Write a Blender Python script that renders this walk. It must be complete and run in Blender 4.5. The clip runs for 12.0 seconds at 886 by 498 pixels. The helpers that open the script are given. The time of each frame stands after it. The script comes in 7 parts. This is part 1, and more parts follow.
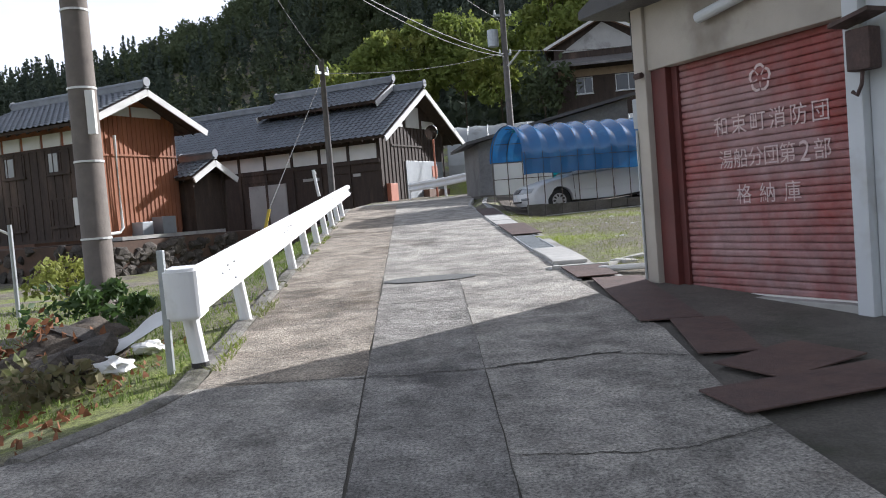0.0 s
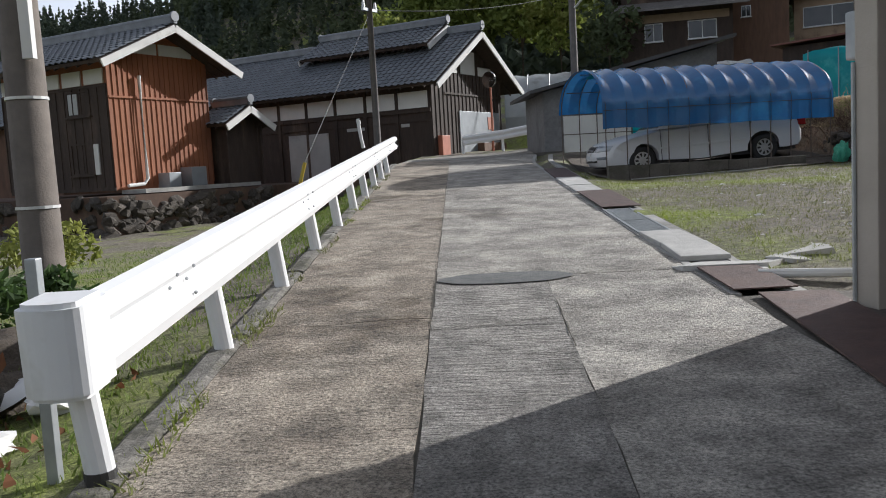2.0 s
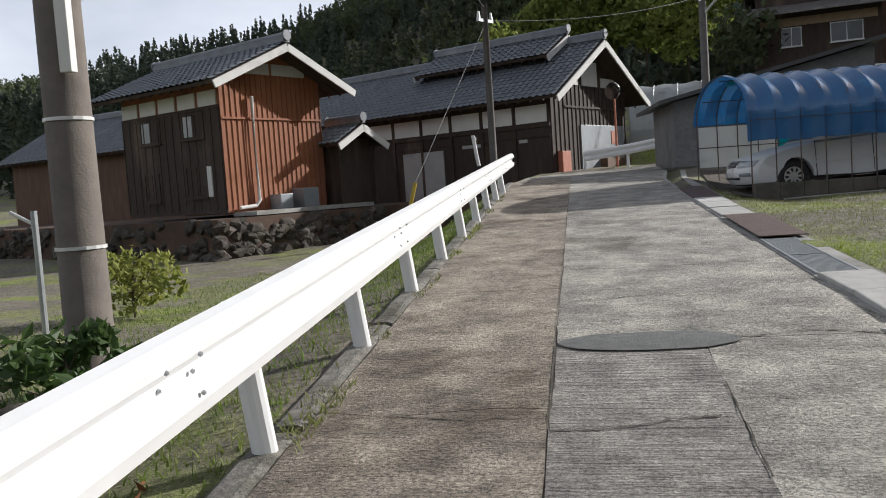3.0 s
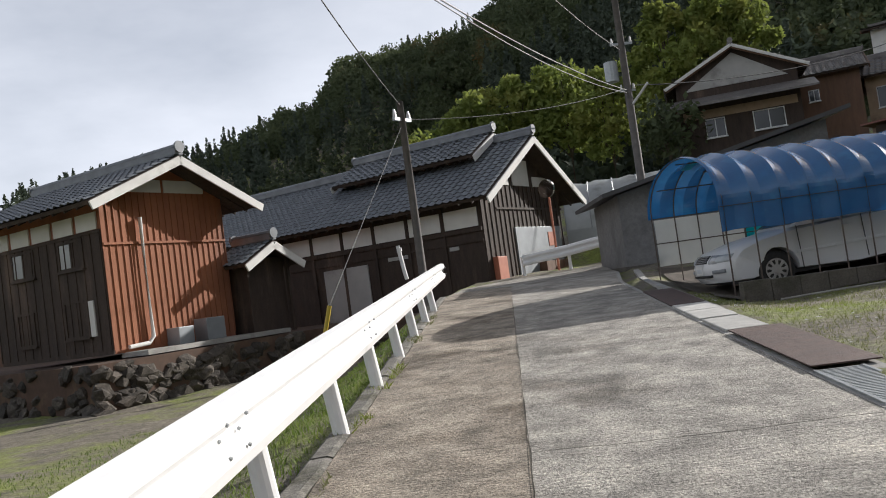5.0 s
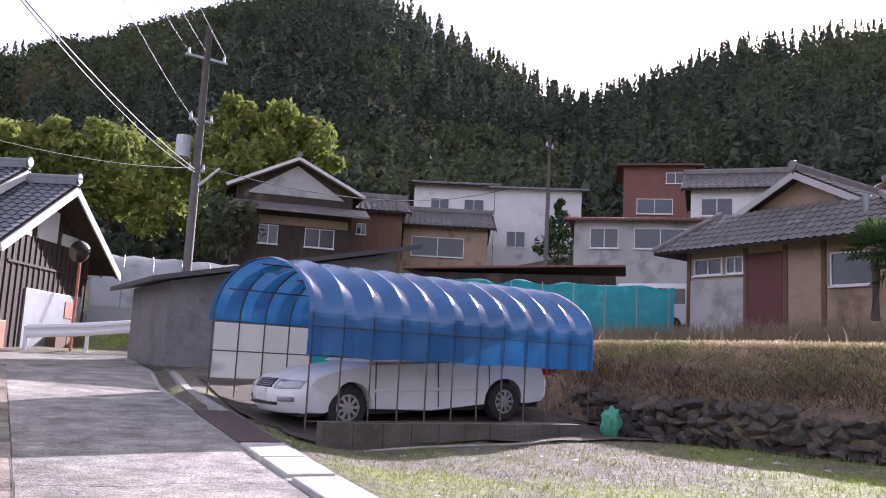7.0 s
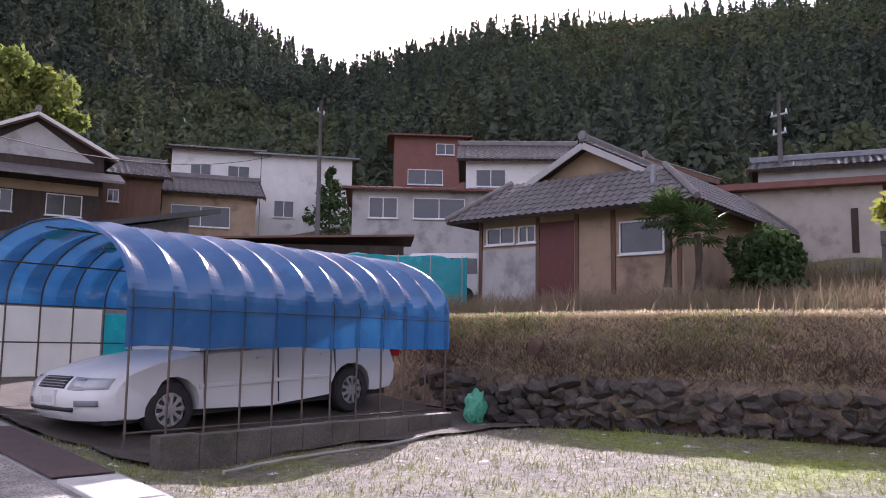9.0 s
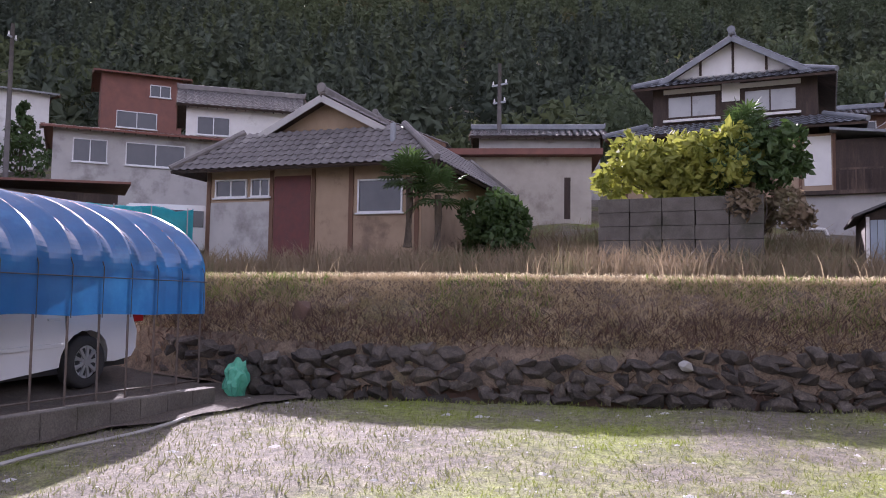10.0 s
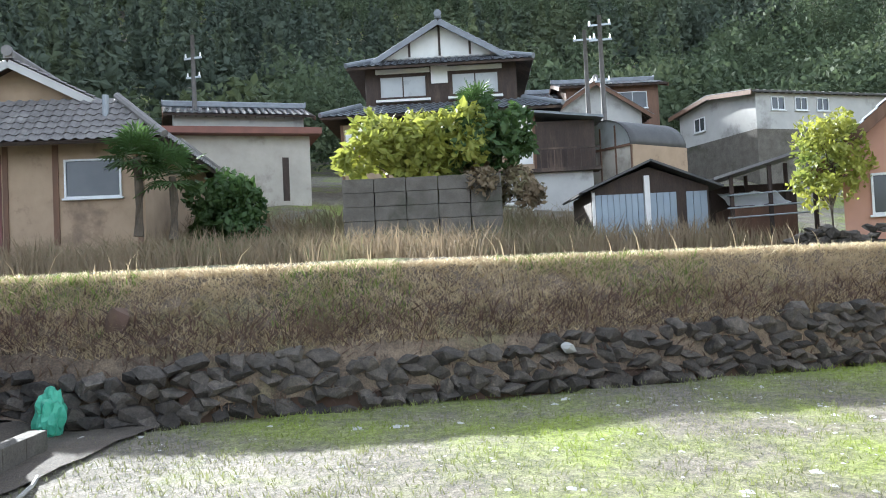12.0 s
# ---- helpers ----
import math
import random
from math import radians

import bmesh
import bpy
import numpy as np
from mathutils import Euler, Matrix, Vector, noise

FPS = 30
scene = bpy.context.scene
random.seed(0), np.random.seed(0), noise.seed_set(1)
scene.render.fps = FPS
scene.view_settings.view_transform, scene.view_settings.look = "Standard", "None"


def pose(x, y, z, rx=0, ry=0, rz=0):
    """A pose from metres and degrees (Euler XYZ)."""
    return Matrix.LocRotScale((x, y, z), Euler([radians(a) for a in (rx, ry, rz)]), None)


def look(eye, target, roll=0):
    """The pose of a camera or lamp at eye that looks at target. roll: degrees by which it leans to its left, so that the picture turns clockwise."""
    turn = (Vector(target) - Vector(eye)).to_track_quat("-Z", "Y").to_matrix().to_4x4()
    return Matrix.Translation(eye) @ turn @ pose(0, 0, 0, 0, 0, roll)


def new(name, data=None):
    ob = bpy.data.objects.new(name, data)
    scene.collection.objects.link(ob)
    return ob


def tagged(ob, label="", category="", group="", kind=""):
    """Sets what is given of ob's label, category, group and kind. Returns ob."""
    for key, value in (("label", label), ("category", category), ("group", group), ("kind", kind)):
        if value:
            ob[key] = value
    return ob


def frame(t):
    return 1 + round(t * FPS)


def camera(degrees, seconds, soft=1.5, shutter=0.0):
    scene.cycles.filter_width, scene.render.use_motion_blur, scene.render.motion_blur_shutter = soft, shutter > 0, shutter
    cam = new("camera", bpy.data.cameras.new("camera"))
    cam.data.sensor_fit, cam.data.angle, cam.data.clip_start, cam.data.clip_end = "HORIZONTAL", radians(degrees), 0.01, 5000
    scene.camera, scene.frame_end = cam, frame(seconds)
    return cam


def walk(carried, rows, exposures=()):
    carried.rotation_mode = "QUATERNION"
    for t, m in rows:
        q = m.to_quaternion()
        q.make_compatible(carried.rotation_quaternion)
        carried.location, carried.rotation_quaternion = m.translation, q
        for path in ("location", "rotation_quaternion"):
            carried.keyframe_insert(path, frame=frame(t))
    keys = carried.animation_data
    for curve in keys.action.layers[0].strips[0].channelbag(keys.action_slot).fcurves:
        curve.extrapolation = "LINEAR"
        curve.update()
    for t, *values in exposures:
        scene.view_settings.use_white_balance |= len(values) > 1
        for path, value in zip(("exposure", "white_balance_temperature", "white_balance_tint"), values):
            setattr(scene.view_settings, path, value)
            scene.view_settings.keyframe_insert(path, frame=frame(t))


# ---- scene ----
cam = camera(55.3, 12.0, soft=1.0)
METRES, EYE, TILT, LEAN, TURN = 16.5, 1.47, 0.0, 0.0, 0.0
ROWS = [
    (0.0, 0.0, 0.0, 0.0, -0.21, -2.69, 4.55),
    (0.5, -0.0063, 0.0456, 0.0004, -2.46, -4.69, 6.79),
    (1.0, -0.0124, 0.0915, 0.0014, 2.25, -7.47, 4.21),
    (1.5, -0.015, 0.1382, 0.0051, -0.4, -8.31, 7.3),
    (2.0, -0.0155, 0.184, 0.0087, 3.08, -5.69, 3.23),
    (2.5, -0.0191, 0.2309, 0.0112, 5.99, -4.33, 5.55),
    (3.0, -0.0211, 0.277, 0.0137, 11.14, -4.13, 3.91),
    (5.0, -0.0374, 0.4638, 0.0221, 6.77, 2.88, 7.78),
    (5.5, -0.0402, 0.5052, 0.0273, -3.92, 2.77, 4.48),
    (6.0, -0.044, 0.5468, 0.0351, -16.21, 5.76, 0.76),
    (6.5, -0.0511, 0.5844, 0.0368, -23.17, 10.02, -4.08),
    (7.0, -0.0594, 0.6222, 0.0382, -25.82, 7.9, -2.94),
    (9.0, -0.0657, 0.7665, 0.0438, -42.49, 6.57, -0.82),
    (9.5, -0.0633, 0.8044, 0.0465, -51.07, 4.05, -0.19),
    (10.0, -0.0513, 0.8395, 0.0492, -62.01, 3.91, -0.84),
    (10.5, -0.0468, 0.8758, 0.0503, -73.37, 4.85, 1.88),
    (11.0, -0.0403, 0.9132, 0.0501, -76.5, 3.69, 1.68),
    (11.5, -0.0351, 0.9503, 0.0553, -76.85, 3.71, 2.54),
    (12.0, -0.0315, 0.9876, 0.0584, -84.29, 2.27, 2.69),
]
PATH = [(t, pose(0, 0, EYE, TILT, LEAN, TURN) @ pose(METRES * x, METRES * y, METRES * z, 90 + pitch, roll, yaw)) for t, x, y, z, yaw, pitch, roll in ROWS]
walk(cam, PATH, exposures=[(0.0, 0.85, 5650, 13), (1.5, 0.45, 5700, 12), (2.5, 0.25, 5850, 11), (5.5, 0.45, 6050, 12), (6.5, 1.15, 5750, 28), (7.0, 1.35, 5700, 33), (9.5, 1.35, 5800, 35), (11.0, 1.8, 5600, 25), (12.0, 2.15, 5500, 7)])

# ---- sky and sun ----
SUN_AZ, SUN_EL = 51.3, 23.6
world = bpy.data.worlds.new("sky")
scene.world = world
world.use_nodes = True
wn = world.node_tree.nodes
sky = wn.new("ShaderNodeTexSky")
sky.sky_type, sky.sun_disc = "NISHITA", False
sky.sun_elevation, sky.sun_rotation = radians(SUN_EL), radians(SUN_AZ)
sky.dust_density, sky.air_density = 5.0, 1.0
wn["Background"].inputs["Strength"].default_value = 0.08
# thin bright cloud drifting over the blue
wl = world.node_tree.links
cloud = wn.new("ShaderNodeTexNoise")
cloud.inputs["Scale"].default_value, cloud.inputs["Detail"].default_value, cloud.inputs["Roughness"].default_value = 2.2, 6.0, 0.55
wco, wmap = wn.new("ShaderNodeTexCoord"), wn.new("ShaderNodeMapping")
wmap.inputs["Scale"].default_value = (1.0, 1.0, 2.6)
wl.new(wco.outputs["Generated"], wmap.inputs["Vector"])
wl.new(wmap.outputs["Vector"], cloud.inputs["Vector"])
veil = wn.new("ShaderNodeMapRange")
veil.inputs["From Min"].default_value, veil.inputs["From Max"].default_value = 0.30, 0.62
veil.inputs["To Min"].default_value, veil.inputs["To Max"].default_value = 0.5, 0.9
wl.new(cloud.outputs["Fac"], veil.inputs["Value"])
blend = wn.new("ShaderNodeMix")
blend.data_type = "RGBA"
# haze thickens evenly towards the horizon
wsep, haze, tint = wn.new("ShaderNodeSeparateXYZ"), wn.new("ShaderNodeMapRange"), wn.new("ShaderNodeVectorMath")
wl.new(wco.outputs["Generated"], wsep.inputs["Vector"])
haze.inputs["From Min"].default_value, haze.inputs["From Max"].default_value = 0.05, 0.75
haze.inputs["To Min"].default_value, haze.inputs["To Max"].default_value = 11.5, 3.2
wl.new(wsep.outputs["Z"], haze.inputs["Value"])
tint.operation = "SCALE"
tint.inputs[0].default_value = (1.0, 1.01, 1.04)
wl.new(haze.outputs["Result"], tint.inputs["Scale"])
wl.new(tint.outputs["Vector"], blend.inputs["B"])
wl.new(veil.outputs["Result"], blend.inputs["Factor"])
wl.new(sky.outputs["Color"], blend.inputs["A"])
wl.new(blend.outputs["Result"], wn["Background"].inputs["Color"])
sun = new("sun", bpy.data.lights.new("sun", "SUN"))
sun.data.energy, sun.data.angle, sun.data.color = 5.0, radians(0.5), (1.0, 0.93, 0.82)
az, el = radians(SUN_AZ), radians(SUN_EL)
SUN_DIR = Vector((math.sin(az) * math.cos(el), math.cos(az) * math.cos(el), math.sin(el)))
sun.matrix_world = look(SUN_DIR * 100, (0, 0, 0))

# ---- materials ----
def material(name, a, b, scale=4.0, rough=0.8, bump=0.3, metal=0.0, stain=None, stain_scale=0.6, stain_at=0.55,
             grooves=None, vary=0.0, translucent=None, fine=40.0, spec=None, stretch=(1, 1, 1), speckle=0.0, mottle=0.0, mottle_scale=9.0):
    """Two tones mixed by noise, a stain tone in larger patches, fine relief, optional grooves (axis, scale, depth)."""
    m = bpy.data.materials.new(name)
    m.use_nodes = True
    nt = m.node_tree
    N, K = nt.nodes, nt.links
    bsdf = N["Principled BSDF"]
    geo = N.new("ShaderNodeNewGeometry")
    mp = N.new("ShaderNodeMapping")
    mp.inputs["Scale"].default_value = stretch
    K.new(geo.outputs["Position"], mp.inputs["Vector"])
    pos = mp.outputs["Vector"]

    def tex(sc, detail=6.0, roughness=0.6):
        n = N.new("ShaderNodeTexNoise")
        n.inputs["Scale"].default_value, n.inputs["Detail"].default_value, n.inputs["Roughness"].default_value = sc, detail, roughness
        K.new(pos, n.inputs["Vector"])
        return n.outputs["Fac"]

    def ramp(src, lo, hi):
        r = N.new("ShaderNodeMapRange")
        r.inputs["From Min"].default_value, r.inputs["From Max"].default_value = lo, hi
        K.new(src, r.inputs["Value"])
        return r.outputs["Result"]

    def mix(f, c1, c2):
        x = N.new("ShaderNodeMix")
        x.data_type = "RGBA"
        K.new(f, x.inputs["Factor"])
        for sock, c in ((x.inputs["A"], c1), (x.inputs["B"], c2)):
            if isinstance(c, tuple):
                sock.default_value = (*c, 1)
            else:
                K.new(c, sock)
        return x.outputs["Result"]

    col = mix(ramp(tex(scale), 0.3, 0.7), a, b)
    if stain:
        col = mix(ramp(tex(stain_scale, 5.0, 0.65), stain_at, stain_at + 0.16), col, stain)
    if speckle:
        hs = N.new("ShaderNodeHueSaturation")
        sr = N.new("ShaderNodeMapRange")
        sr.inputs["From Min"].default_value, sr.inputs["From Max"].default_value = 0.35, 0.65
        sr.inputs["To Min"].default_value, sr.inputs["To Max"].default_value = 1 - speckle, 1 + speckle
        K.new(tex(fine * 1.3, 4.0, 0.8), sr.inputs["Value"])
        K.new(sr.outputs["Result"], hs.inputs["Value"])
        K.new(col, hs.inputs["Color"])
        col = hs.outputs["Color"]
    if mottle:
        hm = N.new("ShaderNodeHueSaturation")
        mr_ = N.new("ShaderNodeMapRange")
        mr_.inputs["From Min"].default_value, mr_.inputs["From Max"].default_value = 0.38, 0.62
        mr_.inputs["To Min"].default_value, mr_.inputs["To Max"].default_value = 1 - mottle, 1 + mottle
        K.new(tex(mottle_scale, 8.0, 0.75), mr_.inputs["Value"])
        K.new(mr_.outputs["Result"], hm.inputs["Value"])
        K.new(col, hm.inputs["Color"])
        col = hm.outputs["Color"]
    if vary:
        inf = N.new("ShaderNodeObjectInfo")
        hsv = N.new("ShaderNodeHueSaturation")
        K.new(ramp(inf.outputs["Random"], 0, 1), hsv.inputs["Value"])
        r = N.new("ShaderNodeMapRange")
        r.inputs["To Min"].default_value, r.inputs["To Max"].default_value = 1 - vary, 1 + vary
        K.new(inf.outputs["Random"], r.inputs["Value"])
        K.new(r.outputs["Result"], hsv.inputs["Value"])
        K.new(col, hsv.inputs["Color"])
        col = hsv.outputs["Color"]
    K.new(col, bsdf.inputs["Base Color"])
    bsdf.inputs["Metallic"].default_value = metal
    if spec is not None:
        bsdf.inputs["Specular IOR Level"].default_value = spec
    rr = N.new("ShaderNodeMapRange")
    rr.inputs["To Min"].default_value, rr.inputs["To Max"].default_value = max(0.02, rough - 0.1), min(1.0, rough + 0.1)
    K.new(tex(scale * 2.3), rr.inputs["Value"])
    K.new(rr.outputs["Result"], bsdf.inputs["Roughness"])
    if bump:
        h = tex(fine, 8.0, 0.7)
        b1 = N.new("ShaderNodeBump")
        b1.inputs["Strength"].default_value, b1.inputs["Distance"].default_value = bump, 0.02
        K.new(h, b1.inputs["Height"])
        out = b1.outputs["Normal"]
        if grooves:
            gm = N.new("ShaderNodeMapping")
            gm.inputs["Scale"].default_value = grooves[0]
            K.new(geo.outputs["Position"], gm.inputs["Vector"])
            w = N.new("ShaderNodeTexNoise")
            w.inputs["Scale"].default_value, w.inputs["Detail"].default_value, w.inputs["Roughness"].default_value = grooves[1], 3.0, 0.6
            K.new(gm.outputs["Vector"], w.inputs["Vector"])
            b2 = N.new("ShaderNodeBump")
            b2.inputs["Strength"].default_value, b2.inputs["Distance"].default_value = grooves[2], 0.03
            K.new(w.outputs["Fac"], b2.inputs["Height"])
            K.new(out, b2.inputs["Normal"])
            out = b2.outputs["Normal"]
        K.new(out, bsdf.inputs["Normal"])
    if translucent:
        tr = N.new("ShaderNodeBsdfTranslucent")
        ms = N.new("ShaderNodeMixShader")
        ms.inputs["Fac"].default_value = translucent
        K.new(col, tr.inputs["Color"])
        K.new(bsdf.outputs["BSDF"], ms.inputs[1])
        K.new(tr.outputs["BSDF"], ms.inputs[2])
        K.new(ms.outputs["Shader"], N["Material Output"].inputs["Surface"])
    return m


M_ROAD = material("road_concrete", (0.37, 0.345, 0.30), (0.25, 0.232, 0.205), 3.0, 0.85, 0.9, stain=(0.17, 0.15, 0.125), stain_scale=0.7, stain_at=0.55,
                  grooves=((7.0, 30.0, 1.0), 1.0, 0.4), fine=42, speckle=0.65, mottle=0.38, mottle_scale=2.2)
M_ROAD_RIB = material("ribbed_road_concrete", (0.32, 0.30, 0.27), (0.20, 0.188, 0.168), 3.5, 0.9, 0.9, stain=(0.13, 0.12, 0.11), stain_scale=0.9, stain_at=0.55,
                      grooves=((3.0, 34.0, 1.0), 1.0, 1.0), fine=48, speckle=0.65, mottle=0.36, mottle_scale=3.0)
M_ROAD_OLD = material("older_road_concrete", (0.35, 0.305, 0.245), (0.215, 0.18, 0.14), 2.2, 0.9, 1.0, stain=(0.10, 0.078, 0.055), stain_scale=0.75, stain_at=0.52,
                      grooves=((7.0, 30.0, 1.0), 1.0, 0.5), fine=42, speckle=0.7, mottle=0.4, mottle_scale=2.5)
M_JOINT = material("joint_dirt", (0.05, 0.045, 0.035), (0.09, 0.08, 0.06), 20, 0.95, 0.6)
M_JOINTDUST = material("joint_dust", (0.15, 0.135, 0.11), (0.10, 0.09, 0.07), 12, 0.95, 0.6)
M_PATCH = material("asphalt_patch", (0.10, 0.105, 0.10), (0.15, 0.15, 0.145), 12, 0.85, 0.6)
M_CONC = material("weathered_concrete", (0.42, 0.41, 0.38), (0.28, 0.27, 0.25), 2.5, 0.85, 0.5, stain=(0.14, 0.135, 0.12), stain_scale=0.9)
M_KERB = material("worn_kerb_concrete", (0.25, 0.235, 0.205), (0.15, 0.14, 0.12), 4.0, 0.9, 0.9, stain=(0.08, 0.075, 0.05), stain_scale=1.6, stain_at=0.5, speckle=0.4, mottle=0.3)
M_CONC_DARK = material("mossy_concrete", (0.14, 0.125, 0.105), (0.085, 0.075, 0.062), 2.5, 0.9, 0.7, speckle=0.3, stain=(0.055, 0.056, 0.036), stain_scale=0.9)
M_SLAB = material("pale_slab", (0.50, 0.49, 0.46), (0.38, 0.37, 0.35), 5, 0.8, 0.4, stain=(0.2, 0.19, 0.17), vary=0.12)
M_RUST = material("rusted_steel", (0.12, 0.075, 0.062), (0.075, 0.05, 0.044), 6, 0.7, 0.5, metal=0.2, stain=(0.15, 0.095, 0.075), vary=0.15, speckle=0.2)
M_GALV = material("galvanised_steel", (0.42, 0.44, 0.45), (0.32, 0.34, 0.35), 8, 0.45, 0.15, metal=0.6)
M_SOIL = material("ground_soil", (0.20, 0.175, 0.135), (0.12, 0.105, 0.078), 2.2, 0.95, 1.0, stain=(0.19, 0.22, 0.045), stain_scale=0.42, stain_at=0.46, speckle=0.5, mottle=0.4, mottle_scale=11.0)
M_DRY = material("dry_grass", (0.52, 0.42, 0.26), (0.31, 0.235, 0.14), 2.5, 0.9, 0, stain=(0.22, 0.21, 0.09), stain_scale=0.6, stain_at=0.56, translucent=0.3)
# paler copy of the dry grass: the crest's back-lit rim is in its colour
M_CREST = material("straw_paled_for_sun", (0.74, 0.65, 0.45), (0.58, 0.49, 0.31), 3.0, 0.9, 0, translucent=0.5)
M_STRAW = material("pale_straw", (0.42, 0.40, 0.33), (0.27, 0.25, 0.20), 3.0, 0.9, 0, translucent=0.2)
M_LAWNBLADE = material("lawn_blades", (0.25, 0.25, 0.13), (0.17, 0.18, 0.075), 3.0, 0.9, 0, stain=(0.25, 0.31, 0.05), stain_scale=0.42, stain_at=0.47, translucent=0.35)
M_GREENBLADE = material("green_blades", (0.12, 0.19, 0.035), (0.20, 0.24, 0.06), 2.0, 0.85, 0, translucent=0.4)
M_WHITE = material("white_paint", (0.80, 0.80, 0.80), (0.74, 0.74, 0.74), 3, 0.4, 0.08, stain=(0.60, 0.585, 0.55), stain_scale=1.6, stain_at=0.62)
M_RAILDIRT = material("bitumen_black", (0.03, 0.03, 0.03), (0.05, 0.045, 0.04), 8, 0.8, 0.3)
M_POLE = material("pole_concrete", (0.165, 0.14, 0.118), (0.115, 0.098, 0.083), 5, 0.85, 0.35, stain=(0.13, 0.115, 0.10), stain_scale=1.4)
M_POLE_FAR = material("pole_grey", (0.15, 0.135, 0.125), (0.10, 0.093, 0.088), 5, 0.8, 0.2)
M_SHUTTER = material("faded_red_shutter", (0.27, 0.060, 0.050), (0.22, 0.065, 0.058), 1.2, 0.6, 0.15, stain=(0.30, 0.18, 0.175), stain_scale=0.8, stain_at=0.44, mottle=0.2, mottle_scale=5.0)
M_REDPAINT = material("red_brown_paint", (0.13, 0.032, 0.026), (0.09, 0.028, 0.024), 4, 0.6, 0.2)
M_SIDING = material("grey_white_siding", (0.58, 0.60, 0.61), (0.50, 0.52, 0.53), 1.5, 0.55, 0.1, stain=(0.38, 0.36, 0.33), stain_scale=0.8, stain_at=0.6)
M_PLASTERTAN = material("tan_plaster", (0.46, 0.42, 0.36), (0.36, 0.325, 0.275), 1.4, 0.9, 0.3, stain=(0.24, 0.21, 0.175), stain_scale=0.7)
M_PLASTER = material("white_plaster", (0.72, 0.71, 0.68), (0.62, 0.61, 0.58), 1.5, 0.85, 0.2, stain=(0.42, 0.40, 0.36), stain_scale=0.8, stain_at=0.62)
M_PLASTERGREY = material("grey_plaster", (0.44, 0.43, 0.41), (0.36, 0.35, 0.335), 1.2, 0.9, 0.2, stain=(0.22, 0.21, 0.195), stain_scale=0.6)
M_EARTHWALL = material("earth_wall", (0.38, 0.28, 0.19), (0.29, 0.21, 0.14), 1.6, 0.9, 0.3, stain=(0.17, 0.12, 0.085), stain_scale=0.8)
M_REDWALL = material("red_board_wall", (0.33, 0.125, 0.055), (0.25, 0.09, 0.042), 2.5, 0.75, 0.3, stain=(0.16, 0.062, 0.035), stain_scale=0.5, stretch=(1, 1, 0.25))
M_DARKWOOD = material("dark_weathered_wood", (0.058, 0.038, 0.028), (0.032, 0.022, 0.017), 5, 0.8, 0.5, speckle=0.25, stain=(0.12, 0.082, 0.06), stain_scale=0.9, stretch=(1, 1, 0.2))
M_BROWNWOOD = material("brown_wood", (0.16, 0.085, 0.05), (0.10, 0.055, 0.034), 5, 0.75, 0.3, stretch=(1, 1, 0.2))
M_TILE = material("grey_roof_tile", (0.20, 0.215, 0.235), (0.13, 0.14, 0.155), 2.5, 0.42, 0.15, stain=(0.26, 0.27, 0.28), stain_scale=0.8, stain_at=0.6)
M_TILE_OLD = material("old_roof_tile", (0.19, 0.175, 0.165), (0.12, 0.11, 0.105), 2.5, 0.55, 0.25, stain=(0.27, 0.255, 0.235), stain_scale=0.9, stain_at=0.55)
M_SHEET = material("grey_sheet_metal", (0.30, 0.32, 0.34), (0.22, 0.235, 0.25), 1.5, 0.5, 0.1, metal=0.3, stain=(0.16, 0.12, 0.10), stain_scale=0.7, stain_at=0.62)
M_SHEETBLUE = material("blue_grey_sheet", (0.27, 0.32, 0.37), (0.22, 0.26, 0.30), 1.5, 0.5, 0.1, metal=0.2, stain=(0.17, 0.15, 0.14), stain_scale=0.9, stain_at=0.62)
M_RUSTROOF = material("rusty_sheet_roof", (0.21, 0.085, 0.06), (0.15, 0.065, 0.05), 2, 0.7, 0.2)
M_DARKROOF = material("dark_sheet_roof", (0.075, 0.072, 0.07), (0.05, 0.048, 0.047), 2, 0.6, 0.2)
M_GLASS = material("window_glass", (0.03, 0.035, 0.04), (0.05, 0.055, 0.06), 0.8, 0.12, 0)
M_GLASSPALE = material("frosted_pane", (0.40, 0.41, 0.41), (0.30, 0.31, 0.31), 0.8, 0.3, 0)
M_ALU = material("aluminium_frame", (0.66, 0.67, 0.67), (0.58, 0.59, 0.59), 6, 0.4, 0.05)
M_TARP = material("blue_tarpaulin", (0.025, 0.145, 0.36), (0.018, 0.105, 0.28), 2.2, 0.22, 0.02, stain=(0.035, 0.19, 0.42), stain_scale=1.2, translucent=0.17, fine=14, spec=1.0)
M_TARPTEAL = material("teal_tarpaulin", (0.03, 0.50, 0.54), (0.02, 0.38, 0.44), 2.2, 0.4, 0.3, stain=(0.10, 0.62, 0.64), stain_scale=1.4, translucent=0.45, fine=14)
M_PLASTIC = material("hazy_plastic_film", (0.62, 0.64, 0.64), (0.48, 0.50, 0.50), 1.2, 0.45, 0.3, stain=(0.35, 0.35, 0.33), stain_scale=0.8, translucent=0.4)
M_WHITESHEET = material("thin_white_sheet", (0.75, 0.76, 0.74), (0.66, 0.67, 0.65), 2.0, 0.5, 0.1, translucent=0.35)
M_PIPE = material("rusty_pipe", (0.10, 0.075, 0.06), (0.15, 0.12, 0.10), 12, 0.6, 0.2, metal=0.4)
M_CAR = material("white_car_paint", (0.74, 0.745, 0.74), (0.72, 0.72, 0.715), 2, 0.22, 0.0, stain=(0.63, 0.62, 0.60), stain_scale=1.1, stain_at=0.6)
M_TYRE = material("tyre_rubber", (0.022, 0.022, 0.022), (0.035, 0.033, 0.03), 20, 0.85, 0.3)
